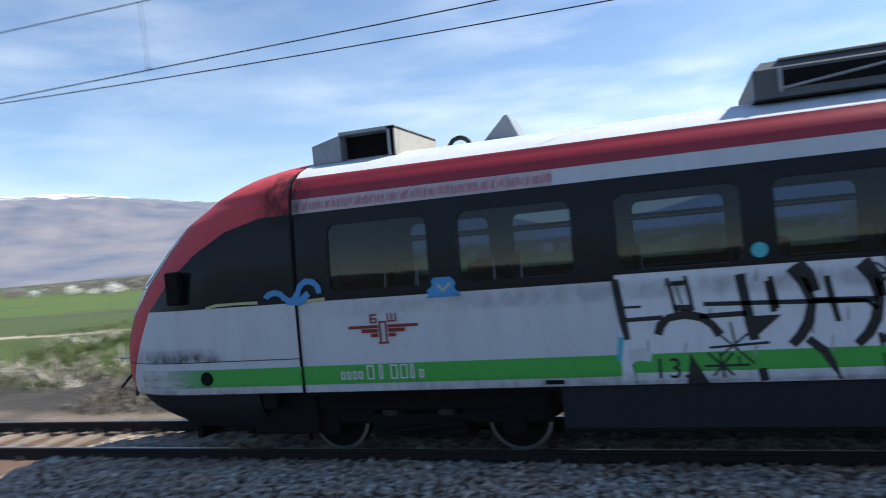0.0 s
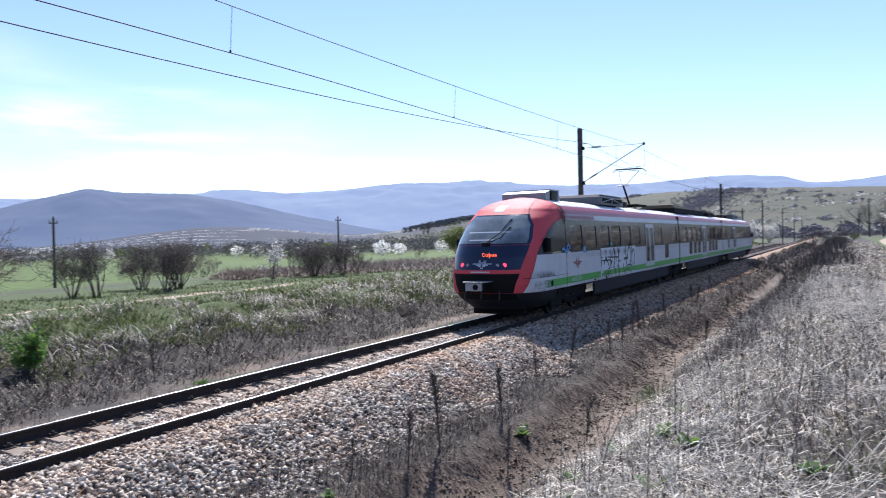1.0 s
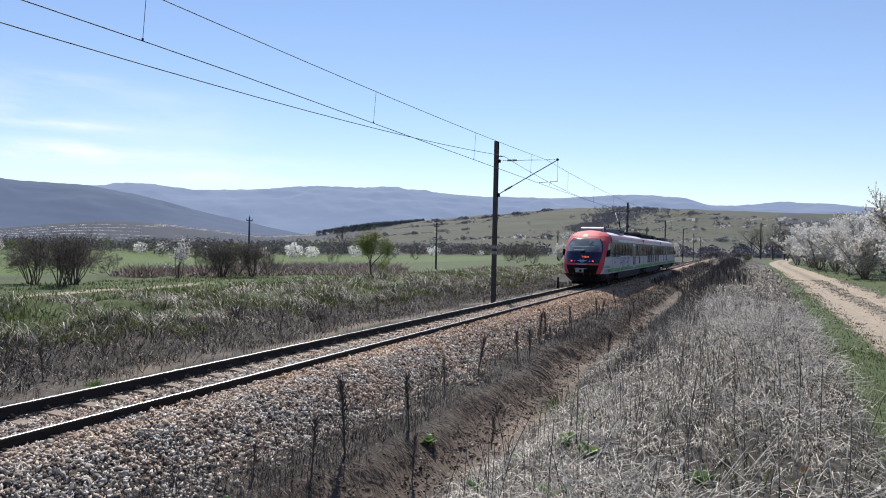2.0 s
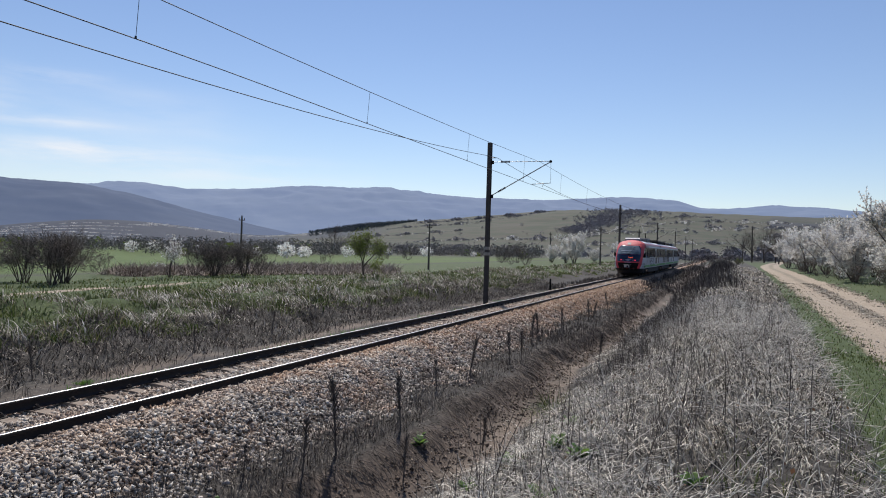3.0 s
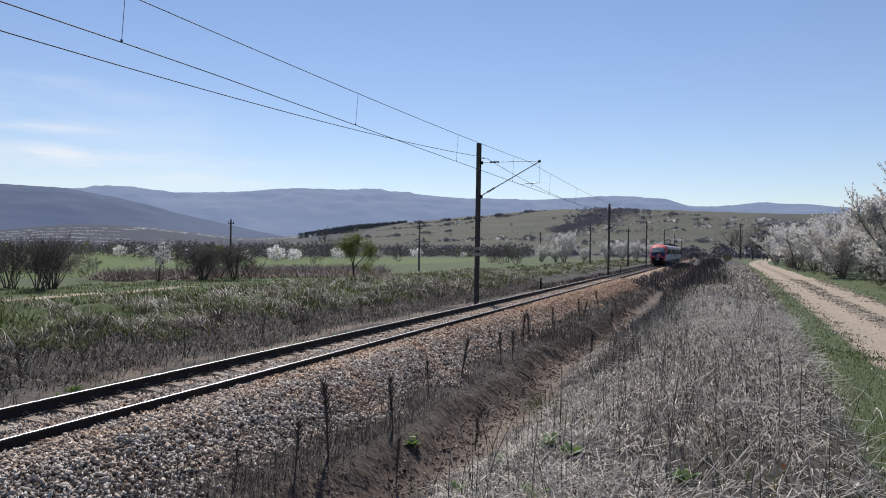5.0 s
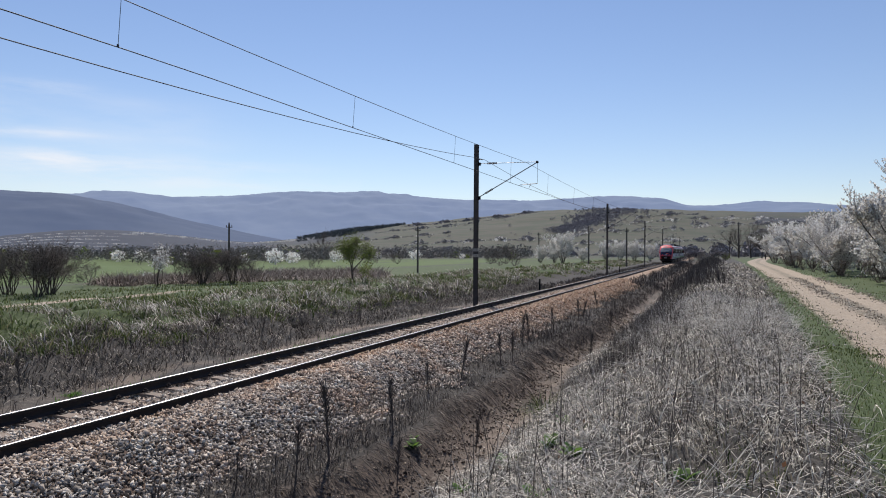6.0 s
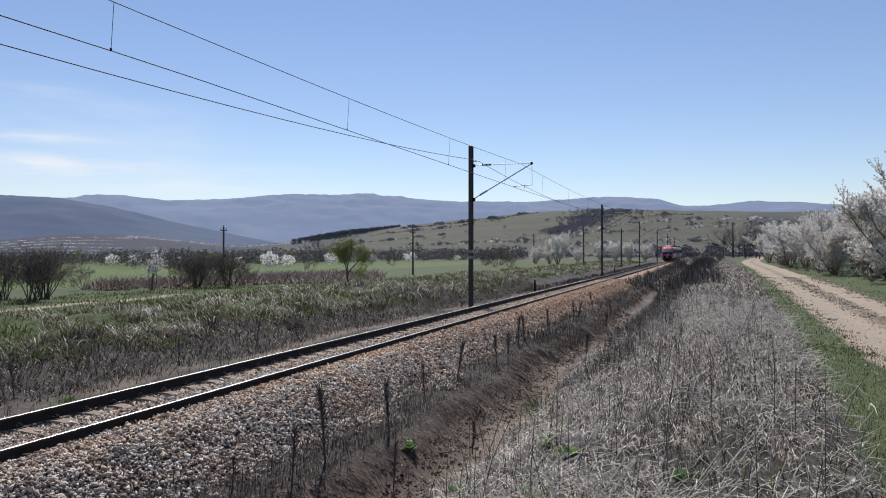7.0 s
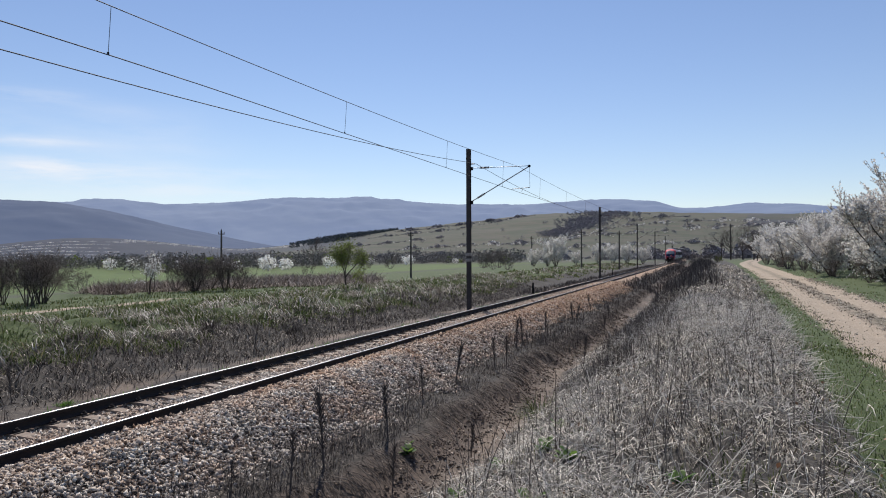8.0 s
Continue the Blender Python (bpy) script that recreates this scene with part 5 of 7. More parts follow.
def build_coach(name, label, y0, y1, cab, holes, low_panes, doors, bogies):
    """One coach; a coach without cab is square at both ends. Returns its Empty."""
    coach = tagged(empty(name), label, "train car", "cars of the train")
    a = SEAM if cab else y0
    roof_zs = [2.97, 3.14, 3.28, 3.40, 3.50, 3.58, 3.65, 3.69, 3.71]
    for s in (-1, 1):
        lower = part("side_wall", grid_mesh("side_wall", section_rows(np.linspace(0.86, 1.925, 7), [a, y1], s), WHITE), WHITE, coach, "white painted lower side")
        part("green_stripe", grid_mesh("green_stripe", [[(s * (half_width(z) + 0.004), y, z) for y in (a, y1)] for z in (0.95, 1.17)], GREEN), GREEN, lower)
        band_holes = [(p, q, lo, hi) for p, q, lo, hi in holes]
        band = part("window_band", opened_side("window_band", a, y1, band_holes, 1.925, 2.97, DARK_BAND, s), DARK_BAND, coach, "black window band")
        for p, q, lo, hi in holes:
            pane = part("window_pane", grid_mesh("window_pane", [[(s * (half_width(z) - 0.02), y, z) for y in (p - 0.01, q + 0.01)] for z in np.linspace(lo - 0.01, hi + 0.01, 4)], COACH_GLASS, False), COACH_GLASS, band, "tinted window pane")
            pane.visible_shadow = False
            part("window_rail", box((s * (half_width(2.5) - 0.05), p, 2.55), (s * (half_width(2.5) - 0.03), q, 2.585)), BLACK, pane)
        for p, q, lo, hi in low_panes:
            part("low_window", grid_mesh("low_window", [[(s * (half_width(z) + 0.005), y, z) for y in (p, q)] for z in (lo, hi)], DARK_BAND), DARK_BAND, lower, "dark low-floor window")
        for p, q in doors:
            for u, v in ((p, (p + q) / 2 - 0.02), ((p + q) / 2 + 0.02, q)):
                d = part("door", grid_mesh("door", [[(s * (half_width(z) + 0.008), y, z) for y in (u, v)] for z in np.linspace(0.80, 2.9, 9)], WHITE), WHITE, coach, "white plug door leaf")
                part("door_window", grid_mesh("door_window", [[(s * (half_width(z) + 0.012), y, z) for y in (u + 0.13, v - 0.13)] for z in np.linspace(1.25, 2.75, 6)], DARK_BAND), DARK_BAND, d, "tall dark door window")
            for u in (p, (p + q) / 2, q):
                part("door_seam", grid_mesh("door_seam", [[(s * (half_width(z) + 0.014), y, z) for y in (u - 0.015, u + 0.015)] for z in np.linspace(0.8, 2.92, 6)], RUBBER), RUBBER, coach)
        part("red_stripe", grid_mesh("red_stripe", section_rows([3.14, 3.20, 3.28, 3.34, 3.41], [a, y1], s), RED), RED, coach, "dark red stripe")
        part("eaves_panel", grid_mesh("eaves_panel", section_rows([2.97, 3.14], [a, y1], s), WHITE), WHITE, coach, "white panel under the eaves")
        under = part("under_skirt", box((s * 1.30, bogies[0] + 1.75, 0.40), (s * 1.375, bogies[1] - 1.75, 0.855), 0.015), SKIRT, coach, "dark grey equipment skirt")
        part("skirt_edge", box((s * 1.25, bogies[0] + 1.75, 0.36), (s * 1.36, bogies[1] - 1.75, 0.41), 0.01), BLACK, under)
        for b in bogies:
            part("step", box((s * 1.28, b - 1.9, 0.66), (s * 1.36, b - 1.7, 0.85), 0.01), BLACK, coach)
    zs = [3.41, 3.46, 3.5, 3.54, 3.58, 3.62, 3.65, 3.69, 3.71]
    rows = [[(half_width(z), y, z) for y in (a, y1)] for z in zs] + [[(-half_width(z), y, z) for y in (a, y1)] for z in reversed(zs[:-1])]
    part("roof", grid_mesh("roof", rows, ROOF), ROOF, coach, "pale grey roof")
    part("underframe", box((-1.33, a, 0.80), (1.33, y1 - 0.02, 0.95)), BLACK, coach)
    part("floor", box((-1.3, a, 1.15), (1.3, y1 - 0.05, 1.22)), INSIDE, coach)
    part("ceiling", box((-1.2, a, 2.95), (1.2, y1 - 0.05, 3.0)), INSIDE, coach)
    part("lower_lining", box((-1.36, a, 1.22), (-1.30, y1 - 0.05, 1.93)), INSIDE, coach)
    part("lower_lining", box((1.30, a, 1.22), (1.36, y1 - 0.05, 1.93)), INSIDE, coach)
    part("end_wall", box((-1.34, y1 - 0.06, 0.86), (1.34, y1 - 0.01, 3.35), 0.0), SKIRT, coach)
    if cab:
        part("cab_wall", box((-1.3, SEAM + 0.02, 1.2), (1.3, SEAM + 0.07, 3.0)), INSIDE, coach)
    else:
        part("end_wall", box((-1.34, y0 + 0.01, 0.86), (1.34, y0 + 0.06, 3.35)), SKIRT, coach)
    for s in (-1, 1):
        for u, v in ((a, (a + y1) / 2), ((a + y1) / 2, y1)):
            soot_patch(coach, s, u, v, 0.865, 1.02, 0.6, "bottom")
            soot_patch(coach, s, u, v, 1.72, 1.925, 0.35, "all")
    for k, (p, q, lo, hi) in enumerate(holes):
        seat(coach, (p + q) / 2 - 0.35, -1)
        seat(coach, (p + q) / 2 + 0.45, 1)
    for b in bogies:
        bogie(coach, b)
    return coach


HIGH = [(-0.62, 0.60), (0.97, 2.20), (2.66, 3.84), (4.15, 5.40), (5.75, 6.98), (7.33, 8.55), (11.6, 12.9), (15.2, 16.4)]
END_HOLES = [(a, b, 2.03, 2.80) for a, b in HIGH]


def end_coach(name, label):
    c = build_coach(name, label, -4.36, 17.0, True, END_HOLES, [(13.45, 14.3, 1.28, 1.925)], [(9.5, 11.1)], (0.2, 16.0))
    build_cab(c)
    for s in (1, -1):
        arrow_emblem(c, s, 0.0, 1.54, 0.43, LOGO_RED)
        for u, w, h, zz in [(-0.55 + 0.075 * k, 0.055, 0.095, 1.0) for k in range(4)] + [(-0.20, 0.09, 0.165, 0.995), (-0.07, 0.05, 0.165, 0.995), (0.09, 0.09, 0.165, 0.995), (0.21, 0.09, 0.165, 0.995), (0.31, 0.05, 0.165, 0.995), (0.42, 0.055, 0.095, 1.0)]:
            y, d = s * u, 0.018
            for k, (p0, p1, q0, q1) in enumerate(((-w / 2, -w / 2 + d, 0, h), (w / 2 - d, w / 2, 0, h), (-w / 2, w / 2, 0, d), (-w / 2, w / 2, h - d, h))):
                part("fleet_mark", side_patch("fleet_mark", y + p0, y + p1, zz + q0, zz + q1, PALE_MARK, s, 0.011 + 0.0004 * k, 2, 2), PALE_MARK, c)
        part("notice", side_patch("notice", 1.8, 2.0, 0.885, 0.93, BLACK, s, 0.006, 2, 2), BLACK, c)
        part("notice", side_patch("notice", 5.35, 6.2, 0.72, 0.86, GREY_METAL, s, -0.02, 2, 2), SKIRT, c)
    duct = part("roof_duct", box((-0.75, -1.05, 3.60), (0.75, -0.65, 3.93), 0.01), GREY_METAL, c, "grey sheet-metal roof duct")
    for v in duct.data.vertices:
        if v.co.y < -0.85 and v.co.z > 3.75:
            v.co.z -= 0.09
    part("duct_side", box((-0.78, -0.65, 3.60), (-0.72, 0.10, 3.95)), BEIGE_METAL, duct, "beige sheet-metal side")
    part("duct_top", box((-0.78, -0.65, 3.92), (0.78, 0.10, 3.96)), GREY_METAL, duct)
    part("duct_back", box((-0.72, 0.04, 3.60), (0.78, 0.10, 3.95)), BEIGE_METAL, duct, "beige sheet-metal back")
    part("duct_core", box((-0.70, -0.65, 3.60), (0.55, 0.03, 3.92)), BLACK, duct)
    part("duct_post", box((0.70, 0.0, 3.60), (0.78, 0.08, 3.95)), GREY_METAL, duct)
    bm = bmesh.new()
    add_box(bm, (-0.3, 1.02, 3.62), (0.3, 1.55, 3.96))
    for v in bm.verts:
        if v.co.z > 3.9:
            v.co.y = 1.38 + (0.02 if v.co.y > 1.3 else -0.02)
    part("horn_cover", bm, GREY_METAL, c, "grey wedge-shaped cover")
    bm = bmesh.new()
    for k in range(10):
        p, q = radians(18 * k), radians(18 * (k + 1))
        add_rod(bm, (0, 0.68 + 0.15 * math.cos(p), 3.66 + 0.15 * math.sin(p)), (0, 0.68 + 0.15 * math.cos(q), 3.66 + 0.15 * math.sin(q)), 0.03, sides=8)
    part("hose", bm, RUBBER, c, "black rubber hose loop")
    roof_unit(c, "cooling_unit", "grey roof cooling unit with mesh sides", -0.95, 0.95, 4.1, 7.5, 3.62, 4.0, 0.09, DARK_CASING)
    part("unit_lid", box((-0.9, 4.35, 3.995), (0.9, 7.54, 4.02), 0.008), BEIGE_METAL, c, "pale weathered unit lid")
    part("roof_box", box((-0.6, 8.0, 3.66), (0.6, 8.9, 3.86), 0.03), BLACK, c)
    part("roof_box", box((-0.4, 9.2, 3.66), (0.5, 9.8, 3.92), 0.03), BLACK, c)
    for k in range(4):
        part("insulator", rod((-0.5 + 0.3 * k, 10.1, 3.66), (-0.5 + 0.3 * k, 10.1, 3.92), 0.05, sides=10), PORCELAIN, c)
    return c


rear_coach = end_coach("rear_train_car", "white, green and red railcar with raked cab and graffiti")
build_graffiti(rear_coach)
pantograph(rear_coach, 11.8)

middle_coach = build_coach("middle_train_car", "white low-floor middle railcar with grimy window band", 17.25, 33.4, False,
                           [(a, a + 1.2, 2.03, 2.80) for a in (18.2, 19.8, 21.4, 23.0, 27.0, 28.6, 30.2, 31.6)],
                           [(a, a + 1.0, 1.28, 1.925) for a in (20.0, 21.4, 22.8, 27.0, 28.4, 29.8)], [(24.5, 26.0)], (17.7, 33.0))
roof_unit(middle_coach, "cooling_unit", "dark roof cooling unit", -0.95, 0.95, 18.3, 24.0, 3.62, 4.06, 0.18, BLACK, False)
part("roof_box", box((-0.8, 25.0, 3.64), (0.8, 29.0, 3.95), 0.06), BLACK, middle_coach)
roof_unit(middle_coach, "cooling_unit", "dark roof cooling unit", -0.95, 0.95, 29.6, 32.6, 3.62, 4.02, 0.18, BLACK, False)
bm = box((-1.15, 16.98, 0.9), (1.15, 17.27, 3.4), 0.04)
part("gangway", bm, RUBBER, middle_coach, "black rubber gangway bellows")
part("gangway", box((-1.15, 33.38, 0.9), (1.15, 33.62, 3.4), 0.04), RUBBER, middle_coach, "black rubber gangway bellows")

front_coach = end_coach("front_train_car", "white, green and red leading railcar with raked cab")
for o in front_coach.children:
    if o.name.startswith("tail_lamp"):
        o.data.materials[0] = GREY_METAL

FRONT_AT = 50.6     # the leading coach faces the other way


def train_y(t):
    """Place of the emblem along the line."""
    return -3.3 + 24.6 * t + 1.25 * t * t if t <= 1.0 else 22.55 + 27.0 * (t - 1.0)


def motions():
    times = [0.0, 0.2, 0.4, 0.6, 0.8, 1.0, 1.5, 2.0, 3.0, 4.0, 5.0, 6.0, 7.0, 8.0]
    walk(rear_coach, [(t, pose(XC, train_y(t), 0)) for t in times])
    walk(middle_coach, [(t, pose(XC, train_y(t), 0)) for t in times])
    walk(front_coach, [(t, pose(XC, train_y(t) + FRONT_AT, 0, 0, 0, 180)) for t in times])

# ---- plants ----
STRAW = leafy("pale dry straw", [(0.0, (0.018, 0.014, 0.010)), (0.38, (0.058, 0.046, 0.034)), (0.54, (0.13, 0.107, 0.08)), (0.62, (0.34, 0.295, 0.23)), (0.78, (0.64, 0.58, 0.48)), (1.0, (0.90, 0.85, 0.74))], 0.6, 0.2)
PALE_STEM = rough_stuff("bleached broken stems", [(0.0, (0.45, 0.41, 0.35)), (0.7, (0.74, 0.70, 0.63)), (1.0, (0.30, 0.25, 0.2))], 0.6)
DEAD_WEED = rough_stuff("dark dead weed stalks", [(0.0, (0.035, 0.028, 0.024)), (0.5, (0.085, 0.068, 0.058)), (0.85, (0.15, 0.125, 0.105)), (1.0, (0.22, 0.19, 0.16))], 0.9)
WHITE_STRAW = leafy("bleached white straw", [(0.0, (0.07, 0.056, 0.042)), (0.45, (0.22, 0.19, 0.145)), (0.7, (0.55, 0.50, 0.42)), (0.9, (0.82, 0.77, 0.68)), (1.0, (0.2, 0.17, 0.13))], 0.6, 0.2)
DRY_LEAF = leafy("dead leaves", [(0.0, (0.16, 0.07, 0.035)), (0.3, (0.36, 0.25, 0.16)), (0.6, (0.75, 0.70, 0.62)), (1.0, (0.85, 0.82, 0.76))], 0.7, 0.3)
SCRUB = rough_stuff("grey matted scrub", [(0.0, (0.018, 0.014, 0.011)), (0.45, (0.062, 0.048, 0.038)), (0.75, (0.14, 0.115, 0.094)), (1.0, (0.42, 0.375, 0.315))], 0.9)
GRASS = leafy("fresh green grass", [(0.0, (0.018, 0.032, 0.005)), (0.4, (0.058, 0.090, 0.014)), (0.75, (0.105, 0.142, 0.026)), (0.93, (0.19, 0.19, 0.07)), (1.0, (0.32, 0.28, 0.165))], 0.75, 0.28)
LUSH = leafy("lush green weed leaves", [(0.0, (0.05, 0.11, 0.02)), (0.5, (0.09, 0.20, 0.03)), (1.0, (0.16, 0.27, 0.05))], 0.5)
BARK = plain_metal("grey-brown bark", (0.075, 0.058, 0.048), 0.9, 0.0, 9, (0.03, 0.024, 0.02), 0.7)
TWIG = rough_stuff("bare brown twigs", [(0.0, (0.055, 0.042, 0.037)), (0.6, (0.135, 0.108, 0.094)), (1.0, (0.26, 0.215, 0.185))], 0.9)
BRAMBLE = rough_stuff("dead brown brambles", [(0.0, (0.09, 0.065, 0.055)), (0.4, (0.18, 0.135, 0.11)), (0.75, (0.32, 0.26, 0.22)), (1.0, (0.52, 0.45, 0.385))], 0.9)
BLOSSOM = leafy("white blossom", [(0.0, (0.52, 0.48, 0.43)), (0.25, (0.84, 0.82, 0.78)), (0.8, (0.95, 0.94, 0.92)), (1.0, (0.34, 0.29, 0.23))], 0.8, 0.42)
BUD = leafy("yellow-green young leaves", [(0.0, (0.10, 0.15, 0.02)), (0.5, (0.17, 0.21, 0.04)), (1.0, (0.25, 0.28, 0.07))], 0.6, 0.3)
# haze put into the colour: paler than near twigs, bluer on the hill
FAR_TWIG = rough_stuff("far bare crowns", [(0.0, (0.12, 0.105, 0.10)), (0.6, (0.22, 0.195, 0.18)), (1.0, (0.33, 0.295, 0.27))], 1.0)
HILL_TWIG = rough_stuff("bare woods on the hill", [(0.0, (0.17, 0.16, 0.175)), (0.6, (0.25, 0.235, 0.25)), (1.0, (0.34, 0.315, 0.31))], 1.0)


def blades(rng, x, y, height, width, lean, bend=0.5, z=None, flat=0.0, angle=None, cuts=3):
    """Thin bent ribbons that stand at x, y. Returns verts and quads."""
    n = len(x)
    z = land_z(x, y) if z is None else z
    a = rng.uniform(0, 2 * math.pi, n) if angle is None else angle
    out = np.stack([np.cos(a), np.sin(a), np.zeros(n)], 1)
    side = np.stack([-np.sin(a), np.cos(a), np.zeros(n)], 1)
    turn = rng.uniform(-1, 1, n)[:, None]
    side = side * np.cos(turn) + out * np.sin(turn)
    k = np.abs(rng.normal(0, 1, n)) * lean + flat
    foot = np.stack([x, y, z - 0.02], 1)
    v = np.empty((n, 2 * cuts + 2, 3))
    for i in range(cuts + 1):
        f = i / cuts
        tilt = np.minimum(k * (1 - bend + bend * 2 * f), 1.65)
        mid = foot + out * (height * f * np.sin(tilt))[:, None]
        mid[:, 2] += (height * f * np.cos(tilt)) + 0.02 * (f > 0)
        w = (width * (1 - 0.8 * f * f) * 0.5)[:, None]
        v[:, 2 * i] = mid - side * w
        v[:, 2 * i + 1] = mid + side * w
    b = (np.arange(n) * (2 * cuts + 2))[:, None]
    q = np.concatenate([b + np.array([[2 * i, 2 * i + 1, 2 * i + 3, 2 * i + 2]]) for i in range(cuts)])
    return v.reshape(-1, 3), q


def tussocks(rng, cx, cy, per, radius, height, width, lean=0.55, flat=0.25, wind=0.0, cuts=3):
    """Tufts whose blades arch outwards from each middle."""
    n = len(cx)
    size = np.repeat(rng.uniform(0.45, 1.35, n), per)
    dx, dy = rng.normal(0, radius, n * per) * size, rng.normal(0, radius, n * per) * size
    angle = np.arctan2(dy - wind * radius, dx - wind * radius) + rng.normal(0, 0.7, n * per)
    h = height * size * rng.uniform(0.5, 1.25, n * per)
    return blades(rng, np.repeat(cx, per) + dx, np.repeat(cy, per) + dy, h, width * rng.uniform(0.6, 1.5, n * per), lean, 0.7, None, flat, angle, cuts)


def quads_at(rng, c, size, stretch=1.0):
    """Small randomly turned leaves at many places."""
    n = len(c)
    u = rng.normal(size=(n, 3))
    u /= np.linalg.norm(u, axis=1, keepdims=True)
    w = np.cross(u, rng.normal(size=(n, 3)))
    w /= np.linalg.norm(w, axis=1, keepdims=True)
    s = (np.asarray(size) * rng.uniform(0.5, 1.3, n))[:, None]
    v = np.stack([c - u * s * stretch, c - w * s * 0.7, c + u * s * stretch, c + w * s * 0.7], 1)
    return v.reshape(-1, 3), np.arange(n * 4).reshape(n, 4)


def join(*pieces):
    vs, fs, at = [], [], 0
    for v, f in pieces:
        vs.append(v)
        fs.append(f + at)
        at += len(v)
    return np.concatenate(vs), np.concatenate(fs)


def stuff(name, label, category, mat, *pieces):
    v, f = join(*pieces)
    return tagged(new(name, mesh_from(name, v, f, mat)), label, category, kind="stuff")


def clumped(rng, n, x0, x1, y0, y1, s=0.9, power=1.0, keep=0.35):
    """Places in a rectangle, thicker in uneven clumps."""
    x, y = rng.uniform(x0, x1, n * 2), y0 + (y1 - y0) * rng.random(n * 2) ** power
    w = fbm(x, y, s) * 0.9 + rng.uniform(-0.5, 0.5, n * 2)
    ok = np.argsort(-w)[: int(n * 2 * (1 - keep))]
    ok = ok[:n]
    return x[ok], y[ok]


def build_grass():
    rng = np.random.default_rng(11)
    pieces = []
    for n, per, y0, y1, rad, h, w in ((160, 14, -7, 1.6, 0.09, 0.26, 0.009), (2000, 18, 1.6, 12, 0.11, 0.30, 0.009), (1700, 16, 10, 26, 0.15, 0.34, 0.014), (1100, 13, 24, 60, 0.2, 0.4, 0.022), (400, 12, 55, 140, 0.3, 0.5, 0.05)):
        x, y = clumped(rng, n, -3.6, 5.0, y0, y1, 1.1, 1.2, 0.42)
        ok = (x < verge_line(y) + rng.normal(0, 0.15, len(x))) & (rng.random(len(x)) < np.interp(x, [-3.6, -2.4, -0.9, 2], [0.35, 0.6, 1, 0.9]))
        pieces.append(tussocks(rng, x[ok], y[ok], per, rad, h, w, 0.6, 0.55, 0.9))
    for n, y0, y1, h, w in ((4500, 1.6, 12, 0.30, 0.008), (4500, 10, 30, 0.36, 0.013)):
        x, y = clumped(rng, n, -3.2, 2.6, y0, y1, 0.6, 1.2, 0.5)
        ok = x < verge_line(y) + rng.normal(0, 0.12, len(x))
        x, y = x[ok], y[ok]
        pieces.append(blades(rng, x, y, h * rng.uniform(0.4, 1.3, len(x)), w * rng.uniform(0.5, 1.5, len(x)), 0.8, 0.6, None, 0.3))
    stuff("dry_grass", "pale tangled dry grass on the ditch bank", "dry grass", STRAW, *pieces)
    # flattened old straw lying between
    x, y = clumped(rng, 26000, -3.2, 3.0, 3, 26, 1.4, 1.3, 0.5)
    ok = x < verge_line(y) + 0.1
    x, y = x[ok], y[ok]
    stuff("fallen_straw", "flattened grey straw on the bank", "straw", STRAW, blades(rng, x, y, rng.uniform(0.15, 0.6, len(x)), rng.uniform(0.005, 0.014, len(x)), 0.2, 0.35, None, 1.2, cuts=2))
    # dark thin stalks on the crest of the bank and beside the ballast
    pieces = []
    for n, x0, x1, y0, y1, h, w, lean in ((7500, -3.1, -1.0, 14, 46, 0.46, 0.012, 0.5), (4200, -3.0, 1.0, 40, 120, 0.7, 0.028, 0.3), (2200, -3.2, 1.5, 110, 190, 0.7, 0.06, 0.3), (14000, -6.4, -5.0, 3, 26, 0.2, 0.008, 1.6), (7000, -6.3, -4.4, 24, 70, 0.28, 0.018, 1.4), (6000, -7.0, -3.4, 64, 190, 0.42, 0.06, 0.9), (5000, -13.5, -11.0, 55, 190, 0.35, 0.06, 0.9),
                                          (700, -2.8, 0.9, 3, 12, 0.5, 0.006, 0.35), (3500, -3.5, -2.5, 3, 40, 0.26, 0.009, 1.0), (500, -5.1, -4.8, 3, 40, 0.3, 0.009, 1.5), (2500, -13.3, -11.6, -10, 60, 0.25, 0.012, 0.7)):
        x, y = clumped(rng, n, x0, x1, y0, y1, 0.8, 1.2)
        if x1 > -1.1:
            x = x0 + 0.35 + (x1 - x0) * rng.beta(1.4, 2.2, len(x))
        pieces.append(blades(rng, x, y, h * rng.uniform(0.4, 1.3, len(x)), w * rng.uniform(0.6, 1.3, len(x)), lean, 0.3))
    stuff("dead_weeds", "dark dead weeds along the ditch", "weeds", DEAD_WEED, *pieces)
    # grass that hangs over the cut edge of the ditch
    n = 2600
    y = 2 + 70 * rng.random(n) ** 1.6
    x = -4.95 + rng.normal(0, 0.1, n) - ditch_sway(y)
    l = rng.uniform(0.2, 0.75, n)
    foot = np.stack([x, y, land_z(x, y) + 0.03], 1)
    drop = np.stack([l * rng.uniform(0.55, 0.95, n), l * rng.normal(-0.15, 0.35, n), np.zeros(n)], 1)
    tip = foot + drop
    tip[:, 2] = land_z(tip[:, 0], tip[:, 1]) + rng.uniform(0.0, 0.05, n)
    mid = (foot + tip) / 2
    mid[:, 2] += 0.10 * l
    r = rng.uniform(0.003, 0.006, n)[:, None] * np.where(y > 18, 2.0, 1.0)[:, None]
    hang = tubes(np.concatenate([np.concatenate([foot, mid, r, r], 1), np.concatenate([mid, tip, r, r * 0.4], 1)]), 3)
    stuff("hanging_grass", "dark dead grass hanging over the ditch edge", "dry grass", DEAD_WEED, hang)
    # thick pale broken stems
    n = 7500
    x, y = clumped(rng, n, -2.4, 2.6, 4.0, 28, 1.3, 1.2, 0.62)
    ok = x < verge_line(y) + 0.3
    x, y = x[ok], y[ok]
